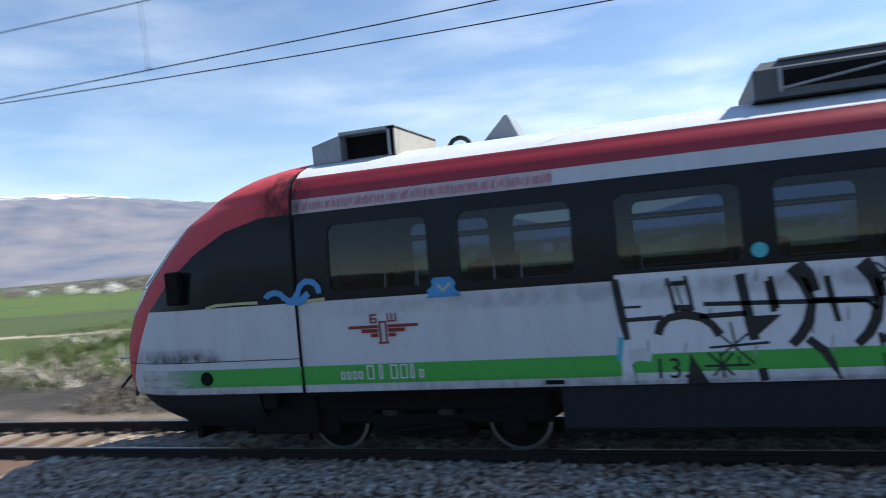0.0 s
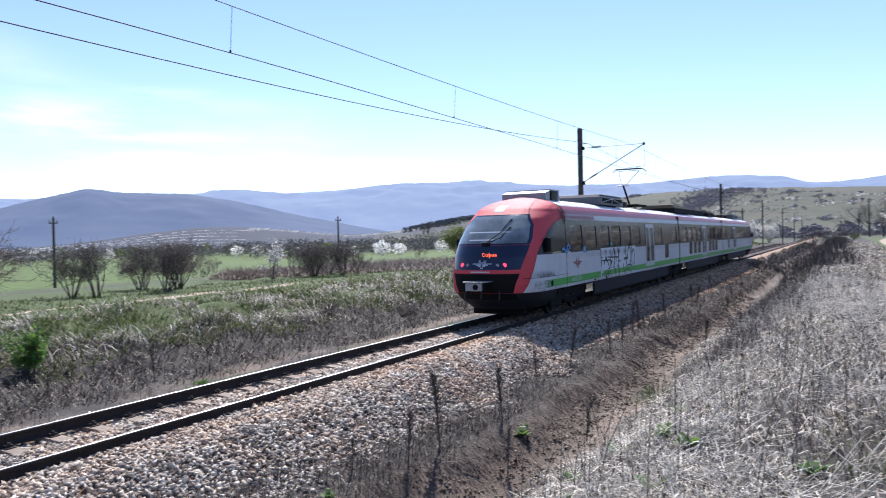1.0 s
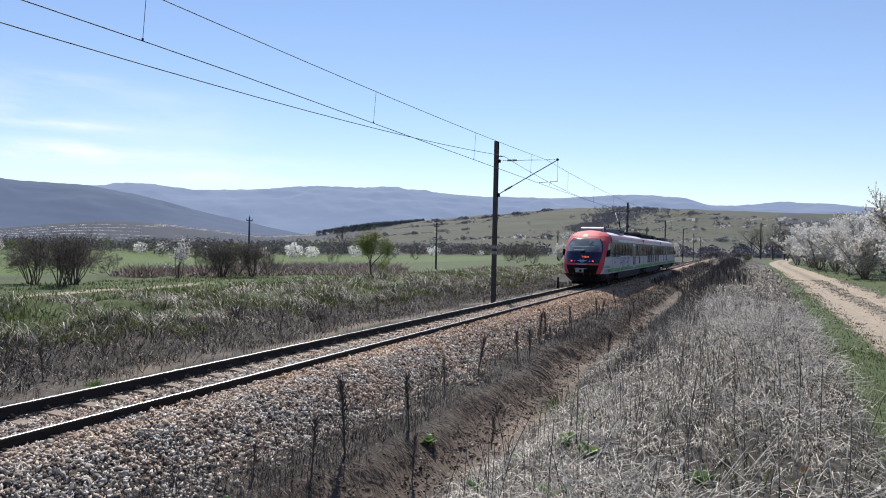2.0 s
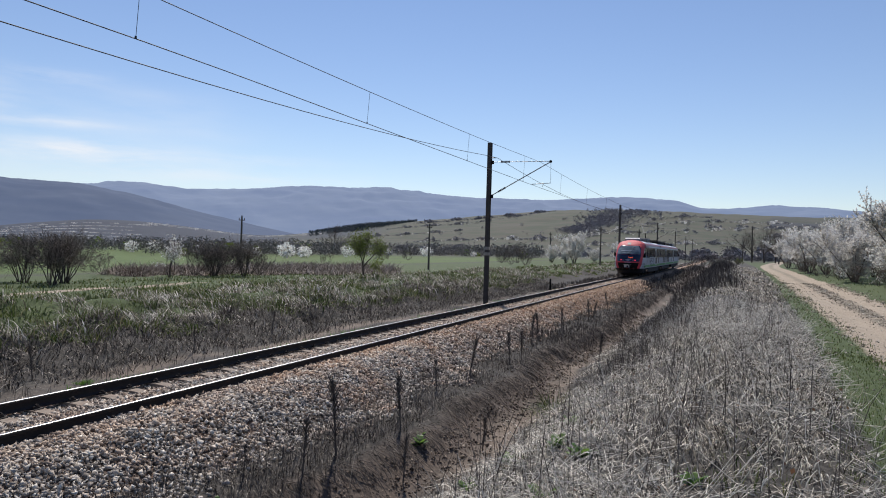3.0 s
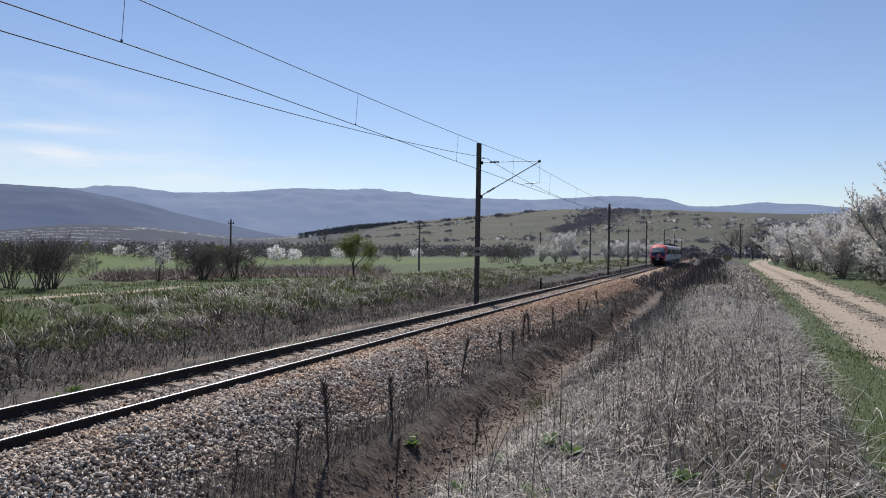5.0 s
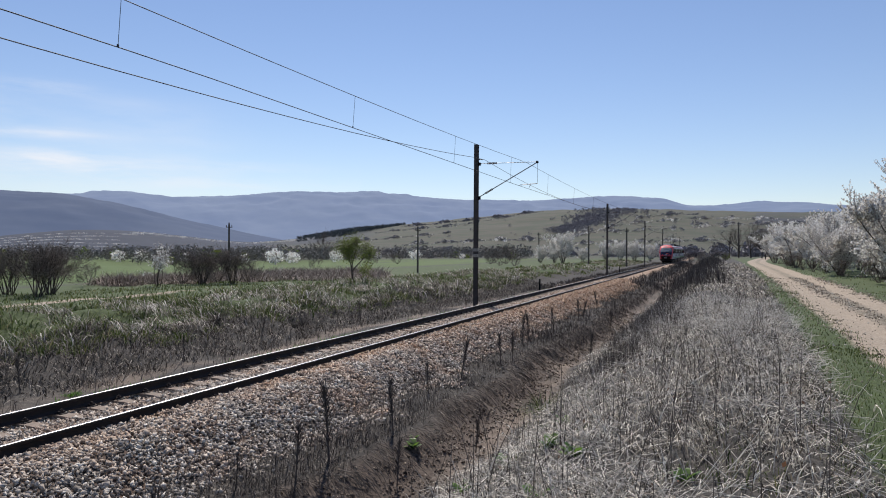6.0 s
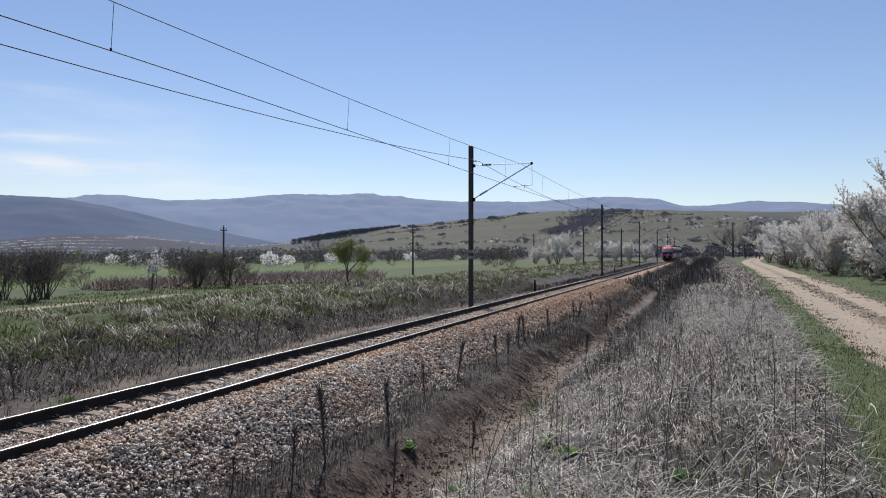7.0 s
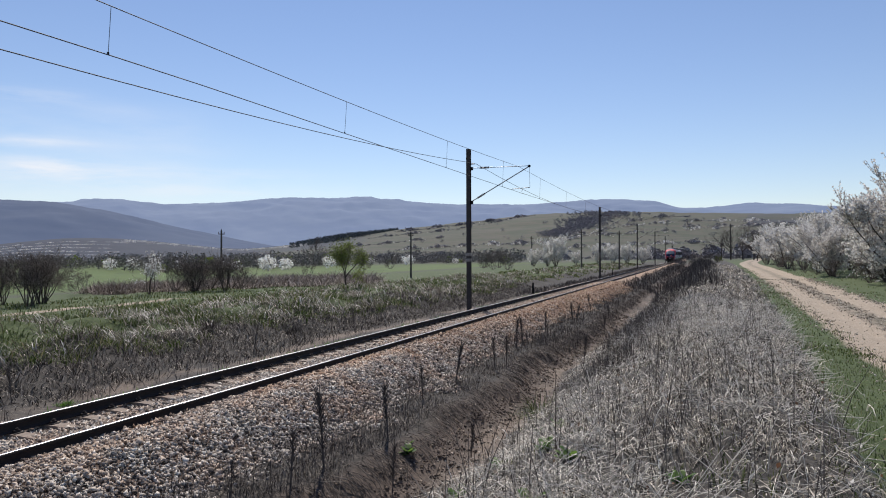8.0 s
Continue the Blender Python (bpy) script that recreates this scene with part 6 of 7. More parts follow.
    n = len(x)
    a, l, up = rng.uniform(0, 6.28, n), rng.uniform(0.15, 0.5, n), rng.uniform(0.0, 1.0, n) ** 2 * 0.9
    foot = np.stack([x, y, land_z(x, y) + rng.uniform(0.05, 0.22, n)], 1)
    tip = foot + np.stack([l * np.cos(a) * (1 - up * 0.5), l * np.sin(a) * (1 - up * 0.5), l * up], 1)
    r = rng.uniform(0.0012, 0.0032, n)[:, None] * (1 + 0.04 * y[:, None])
    stuff("broken_stems", "thick pale broken stems among the dry grass", "stems", PALE_STEM, tubes(np.concatenate([foot, tip, r, r * 0.6], 1), 3))
    # curled dead leaves and chaff caught in the grass
    n = 900
    x, y = rng.uniform(-3.4, 2.0, n), 3.0 + 20 * rng.random(n) ** 1.3
    c = np.stack([x, y, land_z(x, y) + rng.uniform(0.02, 0.16, n)], 1)
    stuff("dry_leaves", "curled pale and russet dead leaves in the grass", "leaves", DRY_LEAF, quads_at(rng, c, np.full(n, 0.022), 1.2))
    # tall thin dead stems standing out of the bank
    n = 200
    x, y = rng.uniform(-2.8, 1.3, n), 3.0 + 26 * rng.random(n) ** 1.2
    h = rng.uniform(0.45, 1.05, n)
    foot = np.stack([x, y, land_z(x, y) - 0.02], 1)
    lean = rng.normal(0, 0.13, (n, 2))
    mid = foot + np.stack([lean[:, 0] * h * 0.5, lean[:, 1] * h * 0.5, h * 0.5], 1)
    tip = mid + np.stack([lean[:, 0] * h * 0.9, lean[:, 1] * h * 0.9, h * 0.48], 1)
    r = np.full((n, 1), 0.0045)
    side = mid + np.stack([rng.normal(0, 0.12, n), rng.normal(0, 0.12, n), h * 0.3], 1)
    rows = [np.concatenate([foot, mid, r, r * 0.8], 1), np.concatenate([mid, tip, r * 0.8, r * 0.4], 1), np.concatenate([mid, side, r * 0.5, r * 0.3], 1)]
    stuff("dead_stems", "tall thin dark dead stems on the bank", "stems", DEAD_WEED, tubes(np.concatenate(rows), 4))
    # far bank beyond the track
    pieces, greens = [], []
    for n, per, y0, y1, rad, h, w in ((1500, 22, -24, 26, 0.22, 0.52, 0.016), (1300, 18, 22, 80, 0.26, 0.55, 0.026), (500, 14, 75, 190, 0.35, 0.55, 0.06)):
        x, y = clumped(rng, int(n * 0.6), -24.4, -15.6, y0, y1, 1.6, 1.0, 0.55)
        pieces.append(tussocks(rng, x, y, per, rad, h, w * 1.3, 0.45, 0.4, 1.0))
        x, y = clumped(rng, int(n * 1.4), -25.4, -15.2, y0, y1, 1.9, 1.0, 0.5)
        greens.append(tussocks(rng, x, y, per, rad * 0.9, h * 0.6, w * 1.5, 0.6, 0.2))
    stuff("far_bank_grass", "grey and straw-coloured tussocks beyond the track", "dry grass", WHITE_STRAW, *pieces)
    x, y = rng.uniform(-18.2, -13.05, 7500) + rng.normal(0, 0.15, 7500), -14 + 76 * rng.random(7500) ** 1.15
    stuff("far_bank_weeds", "dark scrub on the far ditch bank", "weeds", SCRUB, tussocks(rng, x, y, 15, 0.2, 0.28, 0.018, 0.8, 0.35, cuts=2))
    x, y = rng.uniform(-6.5, -5.0, 3600), 2.5 + 60 * rng.random(3600) ** 1.4
    k = x < -5.05 - ditch_sway(y) + rng.normal(0, 0.08, 3600)
    stuff("shoulder_scrub", "low matted dead grass at the foot of the ballast", "weeds", SCRUB, tussocks(rng, x[k], y[k], 13, 0.13, 0.15, 0.009, 0.9, 0.5, cuts=2))
    # green verges
    for n, y0, y1, h, w in ((26000, 4.0, 18, 0.045, 0.008), (12000, 16, 45, 0.05, 0.016), (4000, 40, 110, 0.06, 0.035)):
        x, y = rng.uniform(0.9, 6.0, n), y0 + (y1 - y0) * rng.random(n) ** 1.2
        ok = (x > verge_line(y) - rng.uniform(0, 0.3, n)) & (x < road_x(y) - 1.25 - np.abs(rng.normal(0, 0.25, n)))
        x, y = x[ok], y[ok]
        greens.append(blades(rng, x, y, h * rng.uniform(0.5, 1.6, len(x)), w * rng.uniform(0.6, 1.4, len(x)), 0.7, 0.6, cuts=2))
        x, y = rng.uniform(4.0, 14.0, n // 2), y0 + (y1 - y0) * rng.random(n // 2)
        ok = x > road_x(y) + 1.35 + np.abs(rng.normal(0, 0.25, n // 2))
        x, y = x[ok], y[ok]
        greens.append(blades(rng, x, y, 1.3 * h * rng.uniform(0.5, 1.6, len(x)), 1.3 * w * rng.uniform(0.6, 1.4, len(x)), 0.7, 0.6, cuts=2))
    stuff("green_grass", "short green grass on the verges and banks", "grass", GRASS, *greens)
    # strip of fresh growth at the far foot of the ballast
    x, y = rng.normal(-11.8, 0.22, 7000), rng.uniform(-14, 80, 7000)
    ok = fbm(x, y, 1.7) > 0.1
    n = 9000
    x2, y2 = rng.uniform(-3.4, 0.9, n), 4.5 + 14 * rng.random(n) ** 1.3
    k = fbm(x2 + 3, y2, 0.8) + np.interp(x2, [-3.4, -2.2, 0.5], [0.25, 0.1, -0.1]) > 0.22
    stuff("bank_greens", "fresh green shoots between the dry grass", "grass", GRASS, blades(rng, x2[k], y2[k], rng.uniform(0.04, 0.13, k.sum()), rng.uniform(0.006, 0.014, k.sum()), 0.8, 0.5))
    stuff("ditch_greens", "fresh green tufts along the foot of the ballast", "grass", LUSH, blades(rng, x[ok], y[ok], rng.uniform(0.05, 0.16, ok.sum()), rng.uniform(0.01, 0.025, ok.sum()), 0.7, 0.5))


build_grass()


def weed_stalk(rng, h):
    """A dead mullein-like stalk: ragged spike with side shoots on a bare stem."""
    stem, shoots, p = [], [], np.zeros(3)
    lean = rng.normal(0, 0.07, 2)
    n = 7
    for i in range(n):
        q = p + np.array([lean[0] * h / n + rng.normal(0, 0.008), lean[1] * h / n + rng.normal(0, 0.008), h / n])
        if i >= 2:
            for _ in range(5 + 3 * i):
                a, l = rng.uniform(0, 6.28), rng.uniform(0.04, 0.17)
                s = p + (q - p) * rng.random()
                shoots.append((*s, s[0] + math.cos(a) * l * 0.5, s[1] + math.sin(a) * l * 0.5, s[2] + l * 0.9, 0.006, 0.004))
        p = q
    for _ in range(10):
        a, l = rng.uniform(0, 6.28), rng.uniform(0.05, 0.16)
        shoots.append((0, 0, 0.02, math.cos(a) * l, math.sin(a) * l, rng.uniform(0, 0.05), 0.012, 0.004))
    stem.append((0, 0, 0, *p, 0.016, 0.008))
    weed = tagged(empty("weed_stalk"), "dark dead weed stalk with a ragged seed head", "weed", "dead weed stalks")
    part("stem", mesh_from("stem", *tubes(stem, 5), DEAD_WEED), DEAD_WEED, weed)
    tagged(part("seed_head", mesh_from("seed_head", *tubes(shoots, 4), DEAD_WEED), DEAD_WEED, weed), "ragged dry seed head", kind="stuff")
    return weed


def build_weeds():
    rng = np.random.default_rng(21)
    kinds = [weed_stalk(rng, 0.85) for _ in range(4)]
    spots = [(-5.2, 9.2, 1.1), (-5.2, 8.3, 0.75), (-5.0, 11.0, 0.9), (-5.6, 16.2, 0.9), (-5.6, 14.1, 0.65), (-5.3, 18.6, 0.85), (-5.2, 19.4, 0.85), (-5.7, 22.5, 0.95), (-5.8, 23.8, 0.9), (-5.8, 27.5, 0.8),
             (-5.4, 31.2, 0.9), (-5.3, 31.6, 0.8), (-3.4, 21.6, 0.75), (-5.7, 7.7, 0.45), (-4.3, 9.6, 0.65), (-3.9, 12.1, 0.6), (-4.2, 32.4, 0.8), (-4.5, 36.5, 0.8), (-5.6, 38.0, 0.9),
             (-13.4, 8.4, 0.5), (-13.6, 11.0, 0.75), (-13.2, 15.5, 0.6), (-13.9, 20.0, 0.7), (-14.6, 5.0, 0.6), (-13.8, 27.0, 0.8)]
    for i, (x, y, h) in enumerate(spots):
        ob = kinds[i] if i < 4 else copy_thing(kinds[i % 4], pose(0, 0, 0))
        s = h / 0.85
        ob.matrix_basis = pose(x, y, float(land_z(x, y)) - 0.02, rz=rng.uniform(0, 360)) @ Matrix.Diagonal((s, s, s, 1))


build_weeds()


def leafy_weed(rng):
    """A low rosette of broad leaves."""
    vs, fs = [], []
    for k in range(26):
        a, l, up = rng.uniform(0, 6.28), rng.uniform(0.07, 0.17), rng.uniform(0.15, 1.0)
        d = np.array([math.cos(a), math.sin(a), 0])
        s = np.array([-d[1], d[0], 0])
        pts = [(0, 0.15), (0.4, 1.0), (0.8, 0.8), (1.0, 0.05)]
        b = len(vs)
        for f, w in pts:
            m = d * l * f * (1 - 0.3 * up) + np.array([0, 0, l * up * f * (1.35 - 0.6 * f)])
            vs += [tuple(m - s * w * l * 0.22), tuple(m + s * w * l * 0.22)]
        fs += [[b + 2 * i, b + 2 * i + 1, b + 2 * i + 3, b + 2 * i + 2] for i in range(3)]
    weed = tagged(empty("leafy_weed"), "low bright green leafy weed on the bank", "weed", "leafy weeds")
    tagged(part("leaves", mesh_from("leaves", vs, fs, LUSH), LUSH, weed), "broad green leaves", kind="stuff")
    return weed


def build_leafy():
    rng = np.random.default_rng(31)
    kinds = [leafy_weed(rng) for _ in range(3)]
    spots = [(-2.6, 7.6), (-2.9, 8.6), (-2.5, 9.0), (-1.4, 6.1), (-2.2, 6.3), (-2.0, 10.5), (-4.6, 10.9), (-4.7, 11.2), (-5.4, 6.8), (-1.0, 5.0), (-1.3, 7.4), (-2.6, 12.0), (-0.2, 6.2), (-1.7, 8.0), (-3.0, 11.2)]
    for i, (x, y) in enumerate(spots):
        ob = kinds[i] if i < 3 else copy_thing(kinds[i % 3], pose(0, 0, 0))
        s = rng.uniform(0.7, 1.5)
        ob.matrix_basis = pose(x, y, float(land_z(x, y)), rz=rng.uniform(0, 360)) @ Matrix.Diagonal((s, s, s, 1))


build_leafy()


def branch_out(rng, start, direction, length, radius, level, segs, tips, wild=0.35, split=(2, 4), low=1):
    """Grows one limb of bent pieces and its side limbs."""
    p, d, n = np.array(start, float), np.array(direction, float), 3
    d /= np.linalg.norm(d)
    for i in range(n):
        d = d + rng.normal(0, wild * 0.35, 3) + np.array([0, 0, 0.06])
        d /= np.linalg.norm(d)
        q = p + d * length / n
        r0, r1 = radius * (1 - 0.45 * i / n), radius * (1 - 0.45 * (i + 1) / n)
        segs.append((*p, *q, r0, r1))
        if level > 0 and (i > 0 or level <= low):
            for _ in range(rng.integers(*split)):
                e = d + rng.normal(0, wild * 1.7, 3)
                branch_out(rng, p + (q - p) * rng.random(), e, length * rng.uniform(0.45, 0.75), r1 * 0.6, level - 1, segs, tips, wild, split, low)
        if level <= 1:
            tips.append(q)
        p = q


def tree_meshes(rng, height, trunk_r, stems, levels, leaf=0, leaf_size=0.06, leaf_spread=0.12, wide=0.5, bole=0.25, split=(2, 4), dome=0.0, low=1):
    """Wood and crown meshes of one tree or bush."""
    segs, tips = [], []
    for k in range(stems):
        a = 2 * math.pi * (k + rng.random()) / stems
        w = wide * rng.uniform(0.4, 1.2) if stems > 1 else 0.08
        d = np.array([math.cos(a) * w, math.sin(a) * w, 1.0])
        s = np.array([math.cos(a), math.sin(a), 0]) * 0.12 * (stems > 1)
        if bole > 0:
            e = s + d / np.linalg.norm(d) * height * bole
            segs.append((*s, *e, trunk_r * 1.25, trunk_r))
            for _ in range(3 if stems == 1 else 1):
                branch_out(rng, e, d + rng.normal(0, 0.42 if stems == 1 else 0.1, 3), height * 0.5, trunk_r * 0.8, levels, segs, tips, 0.35, split, low)
        else:
            branch_out(rng, s, d, height * 0.62, trunk_r, levels, segs, tips, 0.32, split, low)
    segs = np.array(segs)
    top = np.percentile(segs[:, 5], 99.5)
    segs[:, :6] *= height / top
    if dome:
        for i in (0, 3):
            segs[:, i:i + 3] = domed(segs[:, i:i + 3], height, dome)
    thick = segs[:, 6] > 0.018
    wood = tubes(segs[thick] if thick.any() else segs[:1], 6)
    fine = segs[~thick]
    fine[:, 6:] = np.maximum(fine[:, 6:], 0.007)
    twigs = tubes(fine, 3)
    crown = None
    if leaf:
        pick = fine[rng.integers(0, len(fine), leaf)]
        c = pick[:, :3] + (pick[:, 3:6] - pick[:, :3]) * rng.random((leaf, 1)) + rng.normal(0, leaf_spread, (leaf, 3))
        crown = quads_at(rng, c, leaf_size)
    return wood, twigs, crown


def plum_meshes(rng, height, stems, shoots, per, size, wide):
    """A thicket-like plum: stems that fan out, limbs, and straight upward shoots sleeved in blossom."""
    segs, rods = [], []
    for k in range(stems):
        a, w = 2 * math.pi * (k + rng.random()) / stems, wide * rng.uniform(0.15, 1.0) ** 0.7
        d = np.array([math.cos(a) * w, math.sin(a) * w, 1.0])
        d /= np.linalg.norm(d)
        p, length, r = np.array([math.cos(a), math.sin(a), 0]) * 0.15, height * rng.uniform(0.45, 0.82), 0.07
        for i in range(6):
            d = d + rng.normal(0, 0.10, 3) + np.array([0, 0, 0.04])
            d /= np.linalg.norm(d)
            q = p + d * length / 6
            segs.append((*p, *q, r, r * 0.82))
            r *= 0.82
            for _ in range(0 if i == 0 else 2 if i < 5 else 4):
                e = d * 0.7 + rng.normal(0, 0.6, 3) + np.array([0, 0, 0.3])
                e /= np.linalg.norm(e)
                b, l, br = p + (q - p) * rng.random(), height * rng.uniform(0.12, 0.24), r * 0.5
                for j in range(3):
                    e = e + rng.normal(0, 0.12, 3) + np.array([0, 0, 0.12])
                    e /= np.linalg.norm(e)
                    c = b + e * l / 3
                    segs.append((*b, *c, br, br * 0.75))
                    br *= 0.75
                    for _ in range(shoots // 3 + 1):
                        g = e * 0.7 + rng.normal(0, 0.5, 3) + np.array([0, 0, 0.45])
                        g /= np.linalg.norm(g)
                        o, m = b + (c - b) * rng.random(), height * rng.uniform(0.05, 0.16)
                        segs.append((*o, *(o + g * m), 0.009, 0.004))
                        rods.append((*o, *(o + g * m)))
                    b = c
            p = q
    segs, rods = np.array(segs), np.array(rods)
    f = height / np.percentile(segs[:, 5], 99.5)
    segs[:, :6] *= f
    rods *= f
    thick = segs[:, 6] > 0.018
    fine = segs[~thick]
    fine[:, 6:] = np.maximum(fine[:, 6:], 0.007)
    pick = rods[rng.integers(0, len(rods), len(rods) * per)]
    u = rng.random((len(pick), 1)) ** 0.8
    c = pick[:, :3] + (pick[:, 3:6] - pick[:, :3]) * u * 1.03 + rng.normal(0, 0.028, (len(pick), 3))
    return tubes(segs[thick], 6), tubes(fine, 3), quads_at(rng, c, size)


def domed(p, height, wide):
    """Draws stray limbs back towards a rounded crown."""
    c, e = np.array([0, 0, height * 0.52]), np.array([height * wide, height * wide, height * 0.5])
    d = (p - c) / e
    r = np.linalg.norm(d, axis=1, keepdims=True)
    return np.where(r > 0.85, c + d / r * (0.85 + 0.25 * np.log1p(np.maximum(r - 0.85, 0))) * e, p)


def make_tree(name, label, category, group, meshes, crown_mat, crown_name="crown"):
    t = tagged(empty(name), label, category, group)
    wood, twigs, crown = meshes
    part("trunk", mesh_from("trunk", *wood, BARK), BARK, t)
    tw = part("branching", mesh_from("branching", *twigs, TWIG), TWIG, t)
    if crown is not None:
        part(crown_name, mesh_from(crown_name, *crown, crown_mat), crown_mat, t)
    return t


def stand(ob, x, y, turn, s=1.0):
    ob.scale = (s, s, s)
    return ob, pose(x, y, float(land_z(x, y)) - 0.05, rz=turn)


def plant_all():
    rng = np.random.default_rng(41)
    bushes = [make_tree("bare_bush", "leafless brown many-stemmed bush beside the field", "bush", "bare bushes", tree_meshes(rng, 3.4, 0.04, k, 3, 0, wide=0.42, bole=0.04, split=(1, 4), dome=w, low=2), BUD) for k, w in ((9, 0.0), (7, 0.0), (4, 0.5))]
    spots = [(-34.9, 30.1, 0.95), (-36.6, 29.0, 0.85), (-41.0, 38.5, 0.6), (-35.3, 41.3, 0.72), (-34.3, 42.0, 0.8), (-33.2, 42.5, 0.74), (-32.3, 43.0, 0.82), (-31.3, 43.4, 0.7), (-34.8, 42.9, 0.8), (-33.7, 41.6, 0.7), (-32.7, 44.2, 0.78), (-35.9, 31.0, 0.8), (-38.6, 30.2, 0.8), (-30.8, 107.0, 0.9), (-27.5, 103.5, 0.8), (-33.2, 119.5, 1.3), (-36.5, 121.0, 1.1),
             (-34.4, 24.3, 0.9), (-35.4, 23.6, 0.85), (-32.9, 27.6, 0.85), (-33.6, 28.6, 0.8), (-31.9, 15.5, 1.05), (-31.2, 16.6, 1.0), (-32.5, 14.2, 0.95), (-38.4, 6.9, 0.45), (-34.2, 1.3, 0.85),
             (-30.5, -18.6, 1.0), (-31.4, -17.5, 0.85), (-50.0, -25.5, 1.0), (-38.3, -16.8, 0.8), (-50.9, -19.1, 0.7), (-54.7, -43.2, 0.45), (-57, 74, 0.9), (-60.6, 134.6, 0.9), (-63, 128, 0.8), (-52, 88, 0.7),
             (-5.6, 150, 0.9), (-3.4, 146, 0.8), (-1.5, 152, 0.8), (0.6, 158, 0.7), (-4.4, 172, 1.0), (2.2, 150, 0.7), (-2.6, 185, 1.1), (10.4, 55, 0.62), (10.6, 61, 0.6), (10.0, 66, 0.6), (9.9, 75, 0.65), (9.8, 83, 0.65), (9.6, 90, 0.7), (9.4, 99, 0.7), (10, 112, 0.8), (10.5, 120, 0.9), (10.2, 128, 0.9)]
    for i, (x, y, s) in enumerate(spots):
        o = bushes[i % 3]
        if i < 3:
            ob, m = stand(o, x, y, 40 * i, s)
            ob.matrix_basis = m @ Matrix.Diagonal((s, s, s, 1))
        else:
            o2 = copy_thing(bushes[2] if s < 0.8 or y > 100 else bushes[i % 2], pose(0, 0, 0))
            o2.matrix_basis = pose(x, y, float(land_z(x, y)) - 0.05, rz=float(rng.uniform(0, 360))) @ Matrix.Diagonal((s, s, s, 1))
    small = make_tree("flowering_shrub", "small half-bare shrub with white blossom", "shrub", "flowering shrubs", tree_meshes(rng, 3.0, 0.03, 5, 2, 900, 0.05, 0.05, wide=0.3, bole=0.15), BLOSSOM, "blossom")
    small.matrix_basis = pose(-36.0, 39.7, float(land_z(-36.0, 39.7)) - 0.05)
    for x, y, s in ((-157.8, -53.5, 1.0), (-102.5, 27.2, 0.7), (-107.7, 32.6, 0.65), (-120, -8, 1.0), (-118, -13, 0.9), (-112, -22, 0.9)):
        o2 = copy_thing(small, pose(0, 0, 0))
        o2.matrix_basis = pose(x, y, float(land_z(x, y)) - 0.05, rz=float(rng.uniform(0, 360))) @ Matrix.Diagonal((s, s, s, 1))
    green = make_tree("young_tree", "young tree with fresh yellow-green leaves", "tree", "", tree_meshes(rng, 3.1, 0.05, 1, 3, 5200, 0.04, 0.2, bole=0.28, dome=0.42), BUD, "leaves")
    green.matrix_basis = pose(-21.3, 40.5, float(land_z(-21.3, 40.5)) - 0.05)
    shrub = make_tree("budding_shrub", "low yellow-green budding shrub at the track", "shrub", "", tree_meshes(rng, 1.6, 0.02, 7, 2, 1500, 0.05, 0.12, wide=0.6, bole=0.0), BUD, "leaves")
    shrub.matrix_basis = pose(2.9, 171.9, float(land_z(2.9, 171.9)) - 0.05)
    sapling = make_tree("evergreen_sapling", "small dark green bushy sapling on the far bank", "shrub", "", tree_meshes(rng, 1.1, 0.02, 5, 2, 2600, 0.035, 0.05, wide=0.25, bole=0.0), LUSH, "leaves")
    sapling.matrix_basis = pose(-16.05, 9.65, float(land_z(-16.05, 9.65)) - 0.05)
    for name, label, mat, x, y, h, n in (("dead_tussock", "dark brown dead grass tussock on the far bank", DEAD_WEED, -15.9, 20.3, 0.7, 260), ("green_tussock", "dense dark green rush tuft at the ditch", GRASS, -3.35, 15.2, 0.55, 240), ("dead_tussock", "dark brown dead grass tussock on the far bank", DEAD_WEED, -14.6, 23.6, 0.6, 180), ("green_tussock", "dense green grass tuft beside the ballast", LUSH, -12.6, 11.4, 0.2, 140)):
        v, f = tussocks(rng, np.zeros(1), np.zeros(1), n, 0.14, h, 0.013, 0.45, 0.2)
        v[:, 2] -= float(land_z(0.0, 0.0))
        tuft = tagged(new(name, mesh_from(name, v, f, mat)), label, "tussock", kind="stuff")
        tuft.matrix_basis = pose(x, y, float(land_z(x, y)))
    # blossoming trees
    def plum(stems, shoots, per, size, wide=0.6):
        return make_tree("blossom_tree", "wild plum tree in full white blossom", "tree", "blossoming trees", plum_meshes(rng, 6.0, stems, shoots, per, size, wide), BLOSSOM, "blossom")

    kinds = [plum(13, 13, 22, 0.058, 0.62), plum(10, 13, 20, 0.06, 0.62), plum(7, 6, 15, 0.10, 0.62)]
    lone = plum(5, 7, 34, 0.05, 0.34)
    lone.matrix_basis = pose(-40.1, 8.1, float(land_z(-40.1, 8.1)) - 0.05) @ Matrix.Diagonal((0.7, 0.7, 0.7, 1))
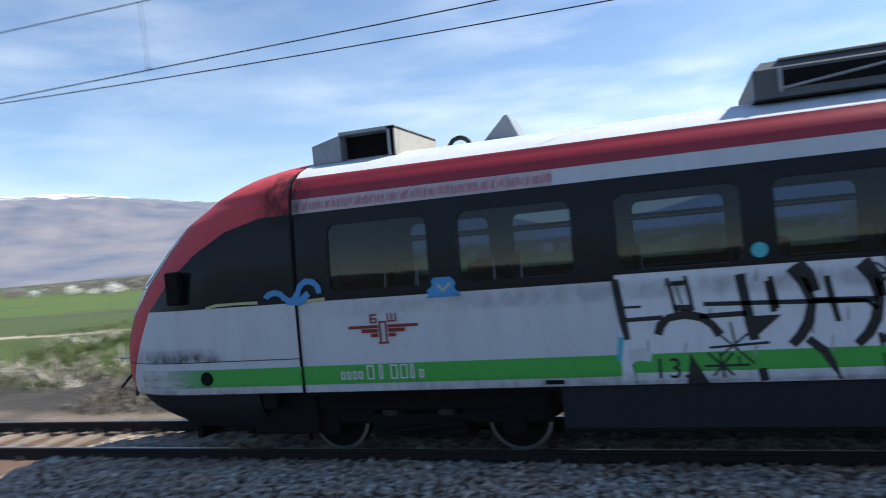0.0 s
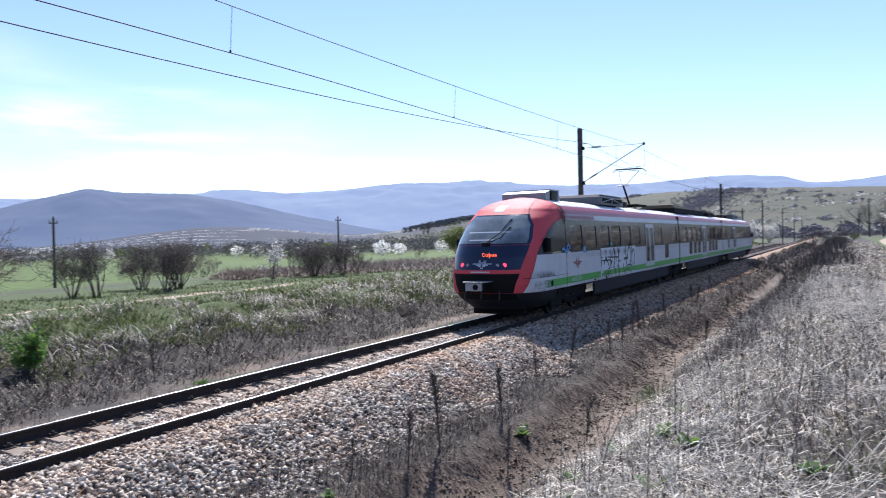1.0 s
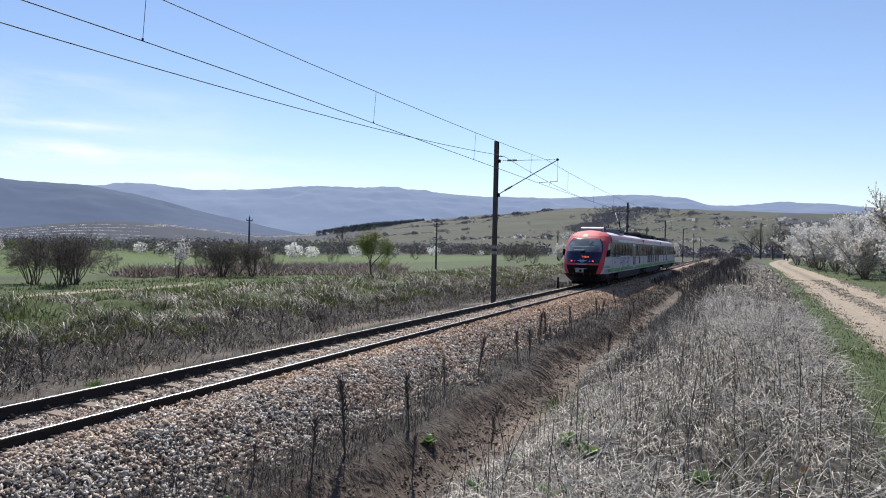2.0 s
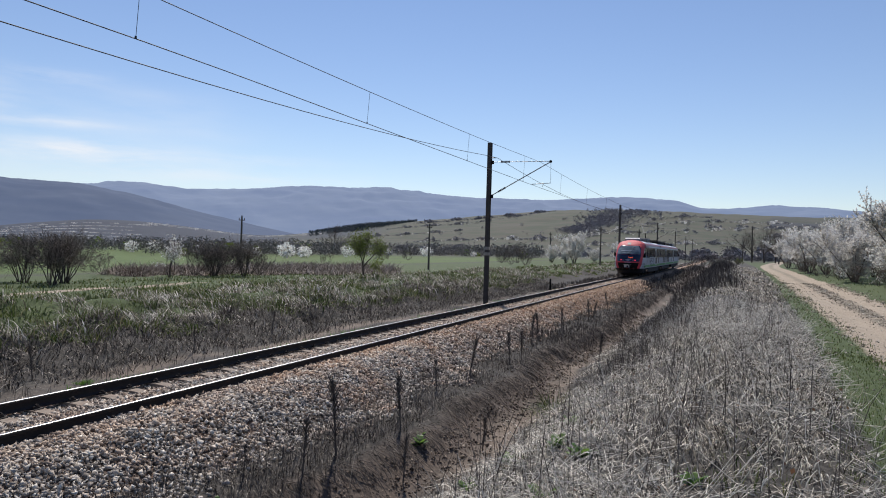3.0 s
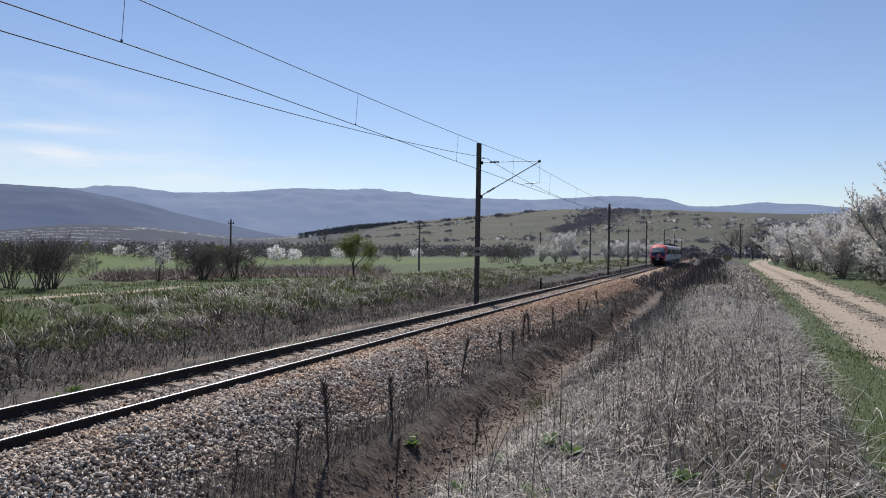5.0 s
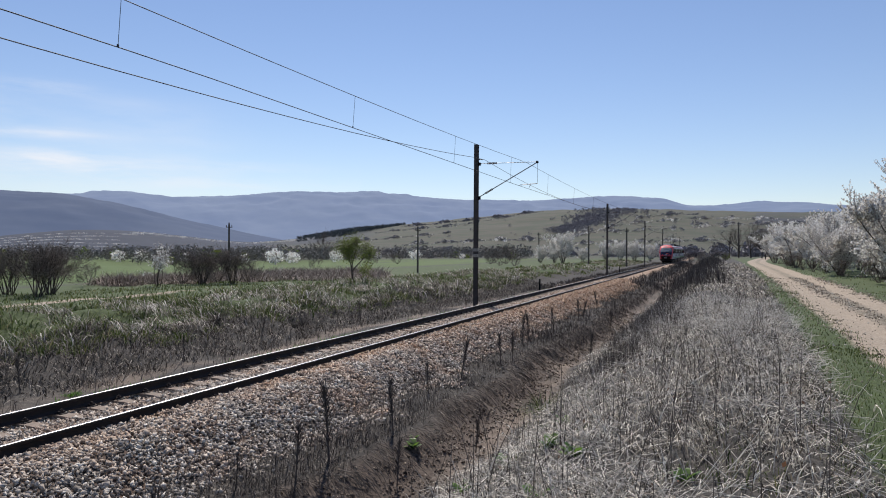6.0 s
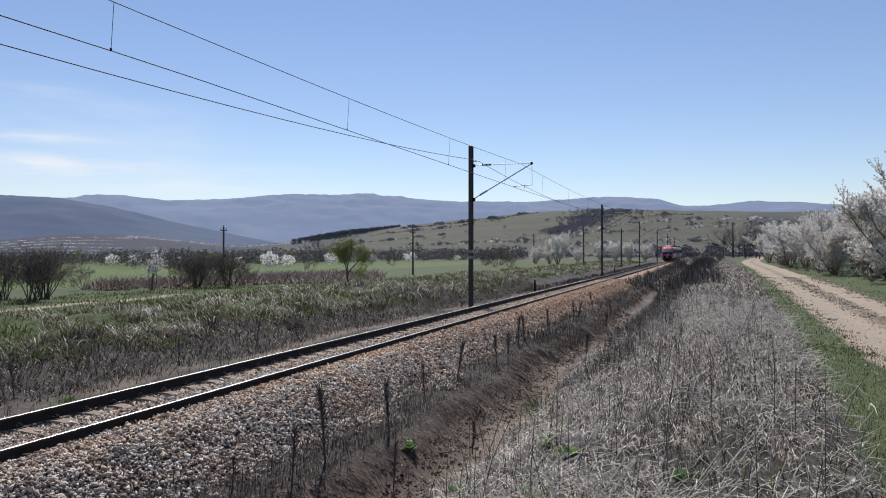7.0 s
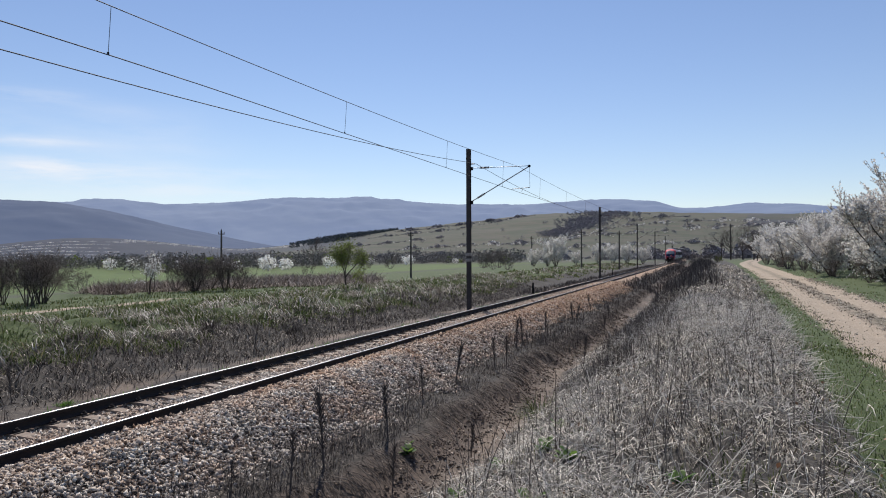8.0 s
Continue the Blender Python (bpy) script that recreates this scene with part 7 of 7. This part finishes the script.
    spots = [(12.4, 54.0, 1.32), (10.6, 71.5, 0.95), (10.6, 107.2, 1.15), (-27.9, 142.5, 1.08), (-34.0, 149.3, 0.62), (-26.2, 155.8, 0.55), (-23.9, 174.4, 0.85), (-21.0, 180.0, 0.85), (-18.3, 186.0, 0.9), (-30.5, 146.5, 0.75), (-15.5, 200.0, 0.85),
             (14.5, 58, 1.1), (12.5, 64.5, 1.0), (11.6, 79.5, 1.0), (12.0, 88.0, 1.05), (11.4, 97.5, 1.0), (15.0, 73, 1.2), (15.5, 92, 1.2), (16.2, 52.0, 1.2), (18.5, 62.0, 1.3), (10.9, 118, 1.0), (11.5, 130, 1.0), (10.7, 144, 1.0), (12.4, 60, 0.7), (11.2, 84, 0.6), (12.0, 57.5, 1.0), (13.0, 61.0, 1.1)]
    for i, (x, y, s) in enumerate(spots):
        o2 = kinds[i] if i < 3 else copy_thing(kinds[i % 2 if 0 < x and y < 80 else 2], pose(0, 0, 0))
        o2.matrix_basis = pose(x, y, float(land_z(x, y)) - 0.05, rz=float(rng.uniform(0, 360))) @ Matrix.Diagonal((s, s, s, 1))
    # bare trees far down the line
    bare = make_tree("bare_tree", "tall leafless tree far along the line", "tree", "bare trees", tree_meshes(rng, 9.0, 0.14, 1, 3, 0, bole=0.22), BUD)
    for i, (x, y, s) in enumerate([(-140, 242, 1.3), (11.3, 243, 1.35), (14, 236, 1.2), (8.0, 250, 1.25), (17.5, 226, 1.3), (20, 240, 1.2), (5.5, 262, 1.2), (-146, 250, 1.0), (23, 222, 1.1), (-128, 238, 0.9), (13, 205, 0.9)]):
        o2 = bare if i == 0 else copy_thing(bare, pose(0, 0, 0))
        o2.matrix_basis = pose(x, y, float(land_z(x, y)) - 0.05, rz=float(rng.uniform(0, 360))) @ Matrix.Diagonal((s, s, s, 1))


plant_all()


def soup(rng, x, y, height, wide, per, size, stretch=1.0):
    """Many loose uneven crowns far away."""
    z = land_z(x, y)
    n = len(x)
    u = rng.normal(size=(n, per, 3))
    u /= np.linalg.norm(u, axis=2, keepdims=True)
    u *= rng.random((n, per, 1)) ** 0.4
    c = np.stack([x, y, z + height * 0.52], 1)[:, None, :] + u * np.stack([wide, wide, height * 0.5], 1)[:, None, :]
    return quads_at(rng, c.reshape(-1, 3), np.repeat(size, per), stretch)


def build_far_woods():
    rng = np.random.default_rng(51)
    browns, whites, greens, darks, hills = [], [], [], [], []
    # tree belt behind the meadows
    n = 1150
    az = rng.uniform(-140, -14, n)
    r = 255 + 45 * np.sin(az * 0.21) + rng.normal(0, 22, n)
    x, y = r * np.sin(np.radians(az)), r * np.cos(np.radians(az))
    h = rng.uniform(2.5, 6.5, n) * np.where(az < -62, 0.75, 1.0)
    browns.append(soup(rng, x, y, h * 0.85, h * 0.8, 130, h * 0.036, 2.6))
    k = rng.random(n) < np.where(az < -60, 0.12, 0.045)
    x2, y2, h2 = x[k] * 0.92, y[k] * 0.92, h[k] * 0.62
    whites.append(soup(rng, x2, y2, h2, h2 * 0.62, 220, h2 * 0.10))
    k = rng.random(n) < 0.07
    greens.append(soup(rng, x[k] * 0.96, y[k] * 0.96, h[k] * 0.7, h[k] * 0.45, 60, h[k] * 0.09))
    # hedgerows that follow the slopes: (bearing, distance) at their bends, spread, trees, height, share in blossom
    rows = [([(-24, 985), (-17, 1000), (-12.5, 1015)], 14, 330, 4.5, 0.06), ([(-26, 900), (-20, 880), (-14.5, 930)], 16, 220, 3.6, 0.12), ([(-23.8, 640), (-16.6, 655), (-10.4, 630)], 12, 240, 4.0, 0.35),
            ([(-10.4, 660), (-5.2, 800), (0, 880), (4.5, 900)], 15, 300, 4.2, 0.42), ([(-11, 590), (-4, 620), (1, 640)], 10, 200, 3.6, 0.45), ([(-5.5, 850), (-1, 935)], 22, 120, 4.0, 0.15), ([(-1.5, 780), (3.2, 820), (8, 860)], 26, 240, 4.4, 0.4),
            ([(2.5, 700), (6, 760), (12, 800)], 30, 220, 4.2, 0.5), ([(-36, 430), (-28, 445), (-20, 430), (-12, 440)], 16, 420, 4.6, 0.2), ([(-12, 440), (-4, 450), (4, 430), (13, 440)], 14, 330, 5.0, 0.15), ([(-58, 560), (-44, 590), (-33, 560)], 30, 320, 5.0, 0.12), ([(-34, 520), (-27, 560), (-20, 545)], 14, 220, 3.6, 0.3),
            ([(-30, 760), (-25, 740), (-20, 760)], 10, 130, 3.6, 0.2), ([(-9.8, 720), (-6.8, 700), (-2, 735)], 8, 120, 3.4, 0.3), ([(6, 330), (13, 340)], 25, 160, 8.0, 0.03), ([(-8, 330), (0, 320), (6, 335)], 22, 240, 6.0, 0.05), ([(-140, 600), (-100, 640), (-60, 560)], 120, 600, 4.5, 0.15)]
    for bends, wide, count, hh, white in rows:
        f = rng.random(count)
        az = np.interp(f, np.linspace(0, 1, len(bends)), [p[0] for p in bends])
        r = np.interp(f, np.linspace(0, 1, len(bends)), [p[1] for p in bends]) + rng.normal(0, wide * 0.45, count) * (0.35 + np.abs(np.sin(az * 1.7)))
        x, y = r * np.sin(np.radians(az)), r * np.cos(np.radians(az))
        h = hh * rng.uniform(0.35, 1.1, count) * (0.65 + 0.35 * np.sin(az * 2.9 + hh))
        k = rng.random(count) < white
        hills.append(soup(rng, x[~k], y[~k], h[~k], h[~k] * 0.75, 34, h[~k] * 0.13, 1.8))
        if k.any():
            whites.append(soup(rng, x[k], y[k], h[k] * 0.7, h[k] * 0.6, 30, h[k] * 0.15))
    # a few single trees on the pasture, woods in the gully, and a pine belt on the shoulder
    az, r = rng.uniform(-22, 6, 45), rng.uniform(620, 1000, 45)
    h = rng.uniform(1.5, 4.0, 45)
    hills.append(soup(rng, r * np.sin(np.radians(az)), r * np.cos(np.radians(az)), h, h * 0.7, 40, h * 0.1, 1.6))
    n = 1000
    r = 700 + 260 * rng.random(n)
    az = gully_line(r) + rng.normal(0, 0.9, n) * np.interp(r, [700, 860, 960], [0.7, 1.3, 1.6]) + 0.5 * np.sin(r * 0.05)
    h = rng.uniform(1.5, 3.8, n)
    hills.append(soup(rng, r * np.sin(np.radians(az)), r * np.cos(np.radians(az)), h, h * 0.7, 40, h * 0.11, 1.6))
    n = 1100
    az = -23.6 - 8.5 * rng.random(n)
    r = 1130 - 260 * rng.random(n) ** 1.3 * np.interp(az, [-32, -28, -23.6], [1, 0.8, 0.25])
    x, y = r * np.sin(np.radians(az)), r * np.cos(np.radians(az))
    h = rng.uniform(3, 8.5, n) * np.interp(az, [-32, -28, -23.6], [0.5, 1, 0.5])
    darks.append(soup(rng, x, y, h, h * 0.35, 40, h * 0.10))
    # orchard rows on the terraces to the left
    for row in range(7):
        m = 90
        az = rng.uniform(-62, -43.5 - 1.6 * abs(math.sin(row * 2.1)), m)
        r = 720 + 36 * row + rng.normal(0, 1.0, m) + 6 * np.sin(az * 0.6)
        x, y = r * np.sin(np.radians(az)), r * np.cos(np.radians(az))
        h = rng.uniform(1.6, 2.6, m)
        whites.append(soup(rng, x, y, h * 0.5, h * 1.5, 12, h * 0.2))
    m = 120
    az = -44 + 13 * rng.random(m)
    r = 955 + rng.normal(0, 9, m)
    h = rng.uniform(2.5, 4.5, m)
    whites.append(soup(rng, r * np.sin(np.radians(az)), r * np.cos(np.radians(az)), h * 0.55, h * 1.1, 14, h * 0.12))
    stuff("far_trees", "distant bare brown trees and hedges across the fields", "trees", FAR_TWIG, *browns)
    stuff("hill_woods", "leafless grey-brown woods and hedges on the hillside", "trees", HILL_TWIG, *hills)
    stuff("far_blossom", "distant white blossoming shrubs and orchard rows", "blossom", BLOSSOM, *whites)
    stuff("far_green_shrubs", "distant yellow-green budding shrubs", "shrubs", BUD, *greens)
    dark = rough_stuff("dark pine needles", [(0.0, (0.06, 0.075, 0.08)), (1.0, (0.11, 0.125, 0.125))], 1.0)
    stuff("pine_belt", "dark pine wood on the hill shoulder", "trees", dark, *darks)
    # bramble thicket in front of the meadow
    n = 3000
    az = rng.uniform(-46, -25.5, n)
    r = 58 + rng.random(n) * np.interp(az, [-46, -40, -36, -30, -26], [6, 9, 26, 34, 20]) + 2.5 * np.sin(az * 1.3)
    x, y = r * np.sin(np.radians(az)), r * np.cos(np.radians(az))
    stuff("bramble_thicket", "low brown bramble thicket at the field edge", "brambles", BRAMBLE, tussocks(rng, x, y, 16, 0.4, 0.85, 0.036, 0.7, 0.3, cuts=2))
    n = 16000
    x, y = rng.uniform(-37, -25.5, n), rng.uniform(-30, 60, n)
    stuff("field_grass", "green grass at the edge of the field", "grass", GRASS, blades(rng, x, y, rng.uniform(0.05, 0.2, n), rng.uniform(0.02, 0.05, n), 0.6, 0.5))


build_far_woods()


def utility_pole(name, label, h, double=True):
    """A round timber pole with a short crossarm and insulators."""
    p = tagged(empty(name), label, "utility pole", "utility poles")
    part("post", rod((0, 0, -0.5), (0, 0, h), 0.13, 0.09, 10), OLD_WOOD, p)
    arm = part("crossarm", box((-0.34, -0.05, h - 0.45), (0.34, 0.05, h - 0.36), 0.01), OLD_WOOD, p)
    for s in (-0.28, 0.28):
        part("insulator", rod((s, 0, h - 0.35), (s, 0, h - 0.16), 0.045, 0.03, 8), PORCELAIN, arm)
    part("cap_insulator", rod((0, 0, h), (0, 0, h + 0.16), 0.045, 0.03, 8), PORCELAIN, p)
    return p


first_pole = utility_pole("utility_pole", "grey timber utility pole with a crossarm", 5.6)
first_pole.matrix_basis = pose(-48.8, 64.3, float(land_z(-48.8, 64.3)), rz=35)
for x, y, s in ((-30.5, 73.3, 0.9), (-39.7, 172.3, 1.25), (-50.0, 32.0, 0.92), (-20.5, 128, 1.2), (9.5, 300, 2.4), (-15.2, 139.5, 1.3)):
    o = copy_thing(first_pole, pose(0, 0, 0))
    o.matrix_basis = pose(x, y, float(land_z(x, y)), rz=35) @ Matrix.Diagonal((s, s, s, 1))

for x, y, h in ((-10.75, 47.0, 0.9), (-10.9, 92.0, 0.9)):
    ob = part("marker_post", box((-0.05, -0.05, -0.3), (0.05, 0.05, h), 0.01), BLACK, None)
    ob.matrix_basis = pose(x, y, float(land_z(x, y)))
    tagged(ob, "short dark marker post beside the track", "marker post", "marker posts")

stone = bmesh.new()
bmesh.ops.create_icosphere(stone, subdivisions=3, radius=0.5)
for v in stone.verts:
    v.co *= 1 + 0.25 * noise.noise(v.co * 2.3)
    v.co.z *= 0.55
rock_mat = Nodes("pale field stone", 0.9)
rock_mat.colour(rock_mat.ramp(rock_mat.noise(5, 6), [(0.3, (0.22, 0.19, 0.15)), (0.7, (0.45, 0.40, 0.33))]))
rock = part("field_stone", stone, rock_mat.mat, None)
rock.matrix_basis = pose(-37.2, -11.7, float(land_z(-37.2, -11.7)) + 0.1)
tagged(rock, "pale rounded boulder at the edge of the field", "boulder")


motions()
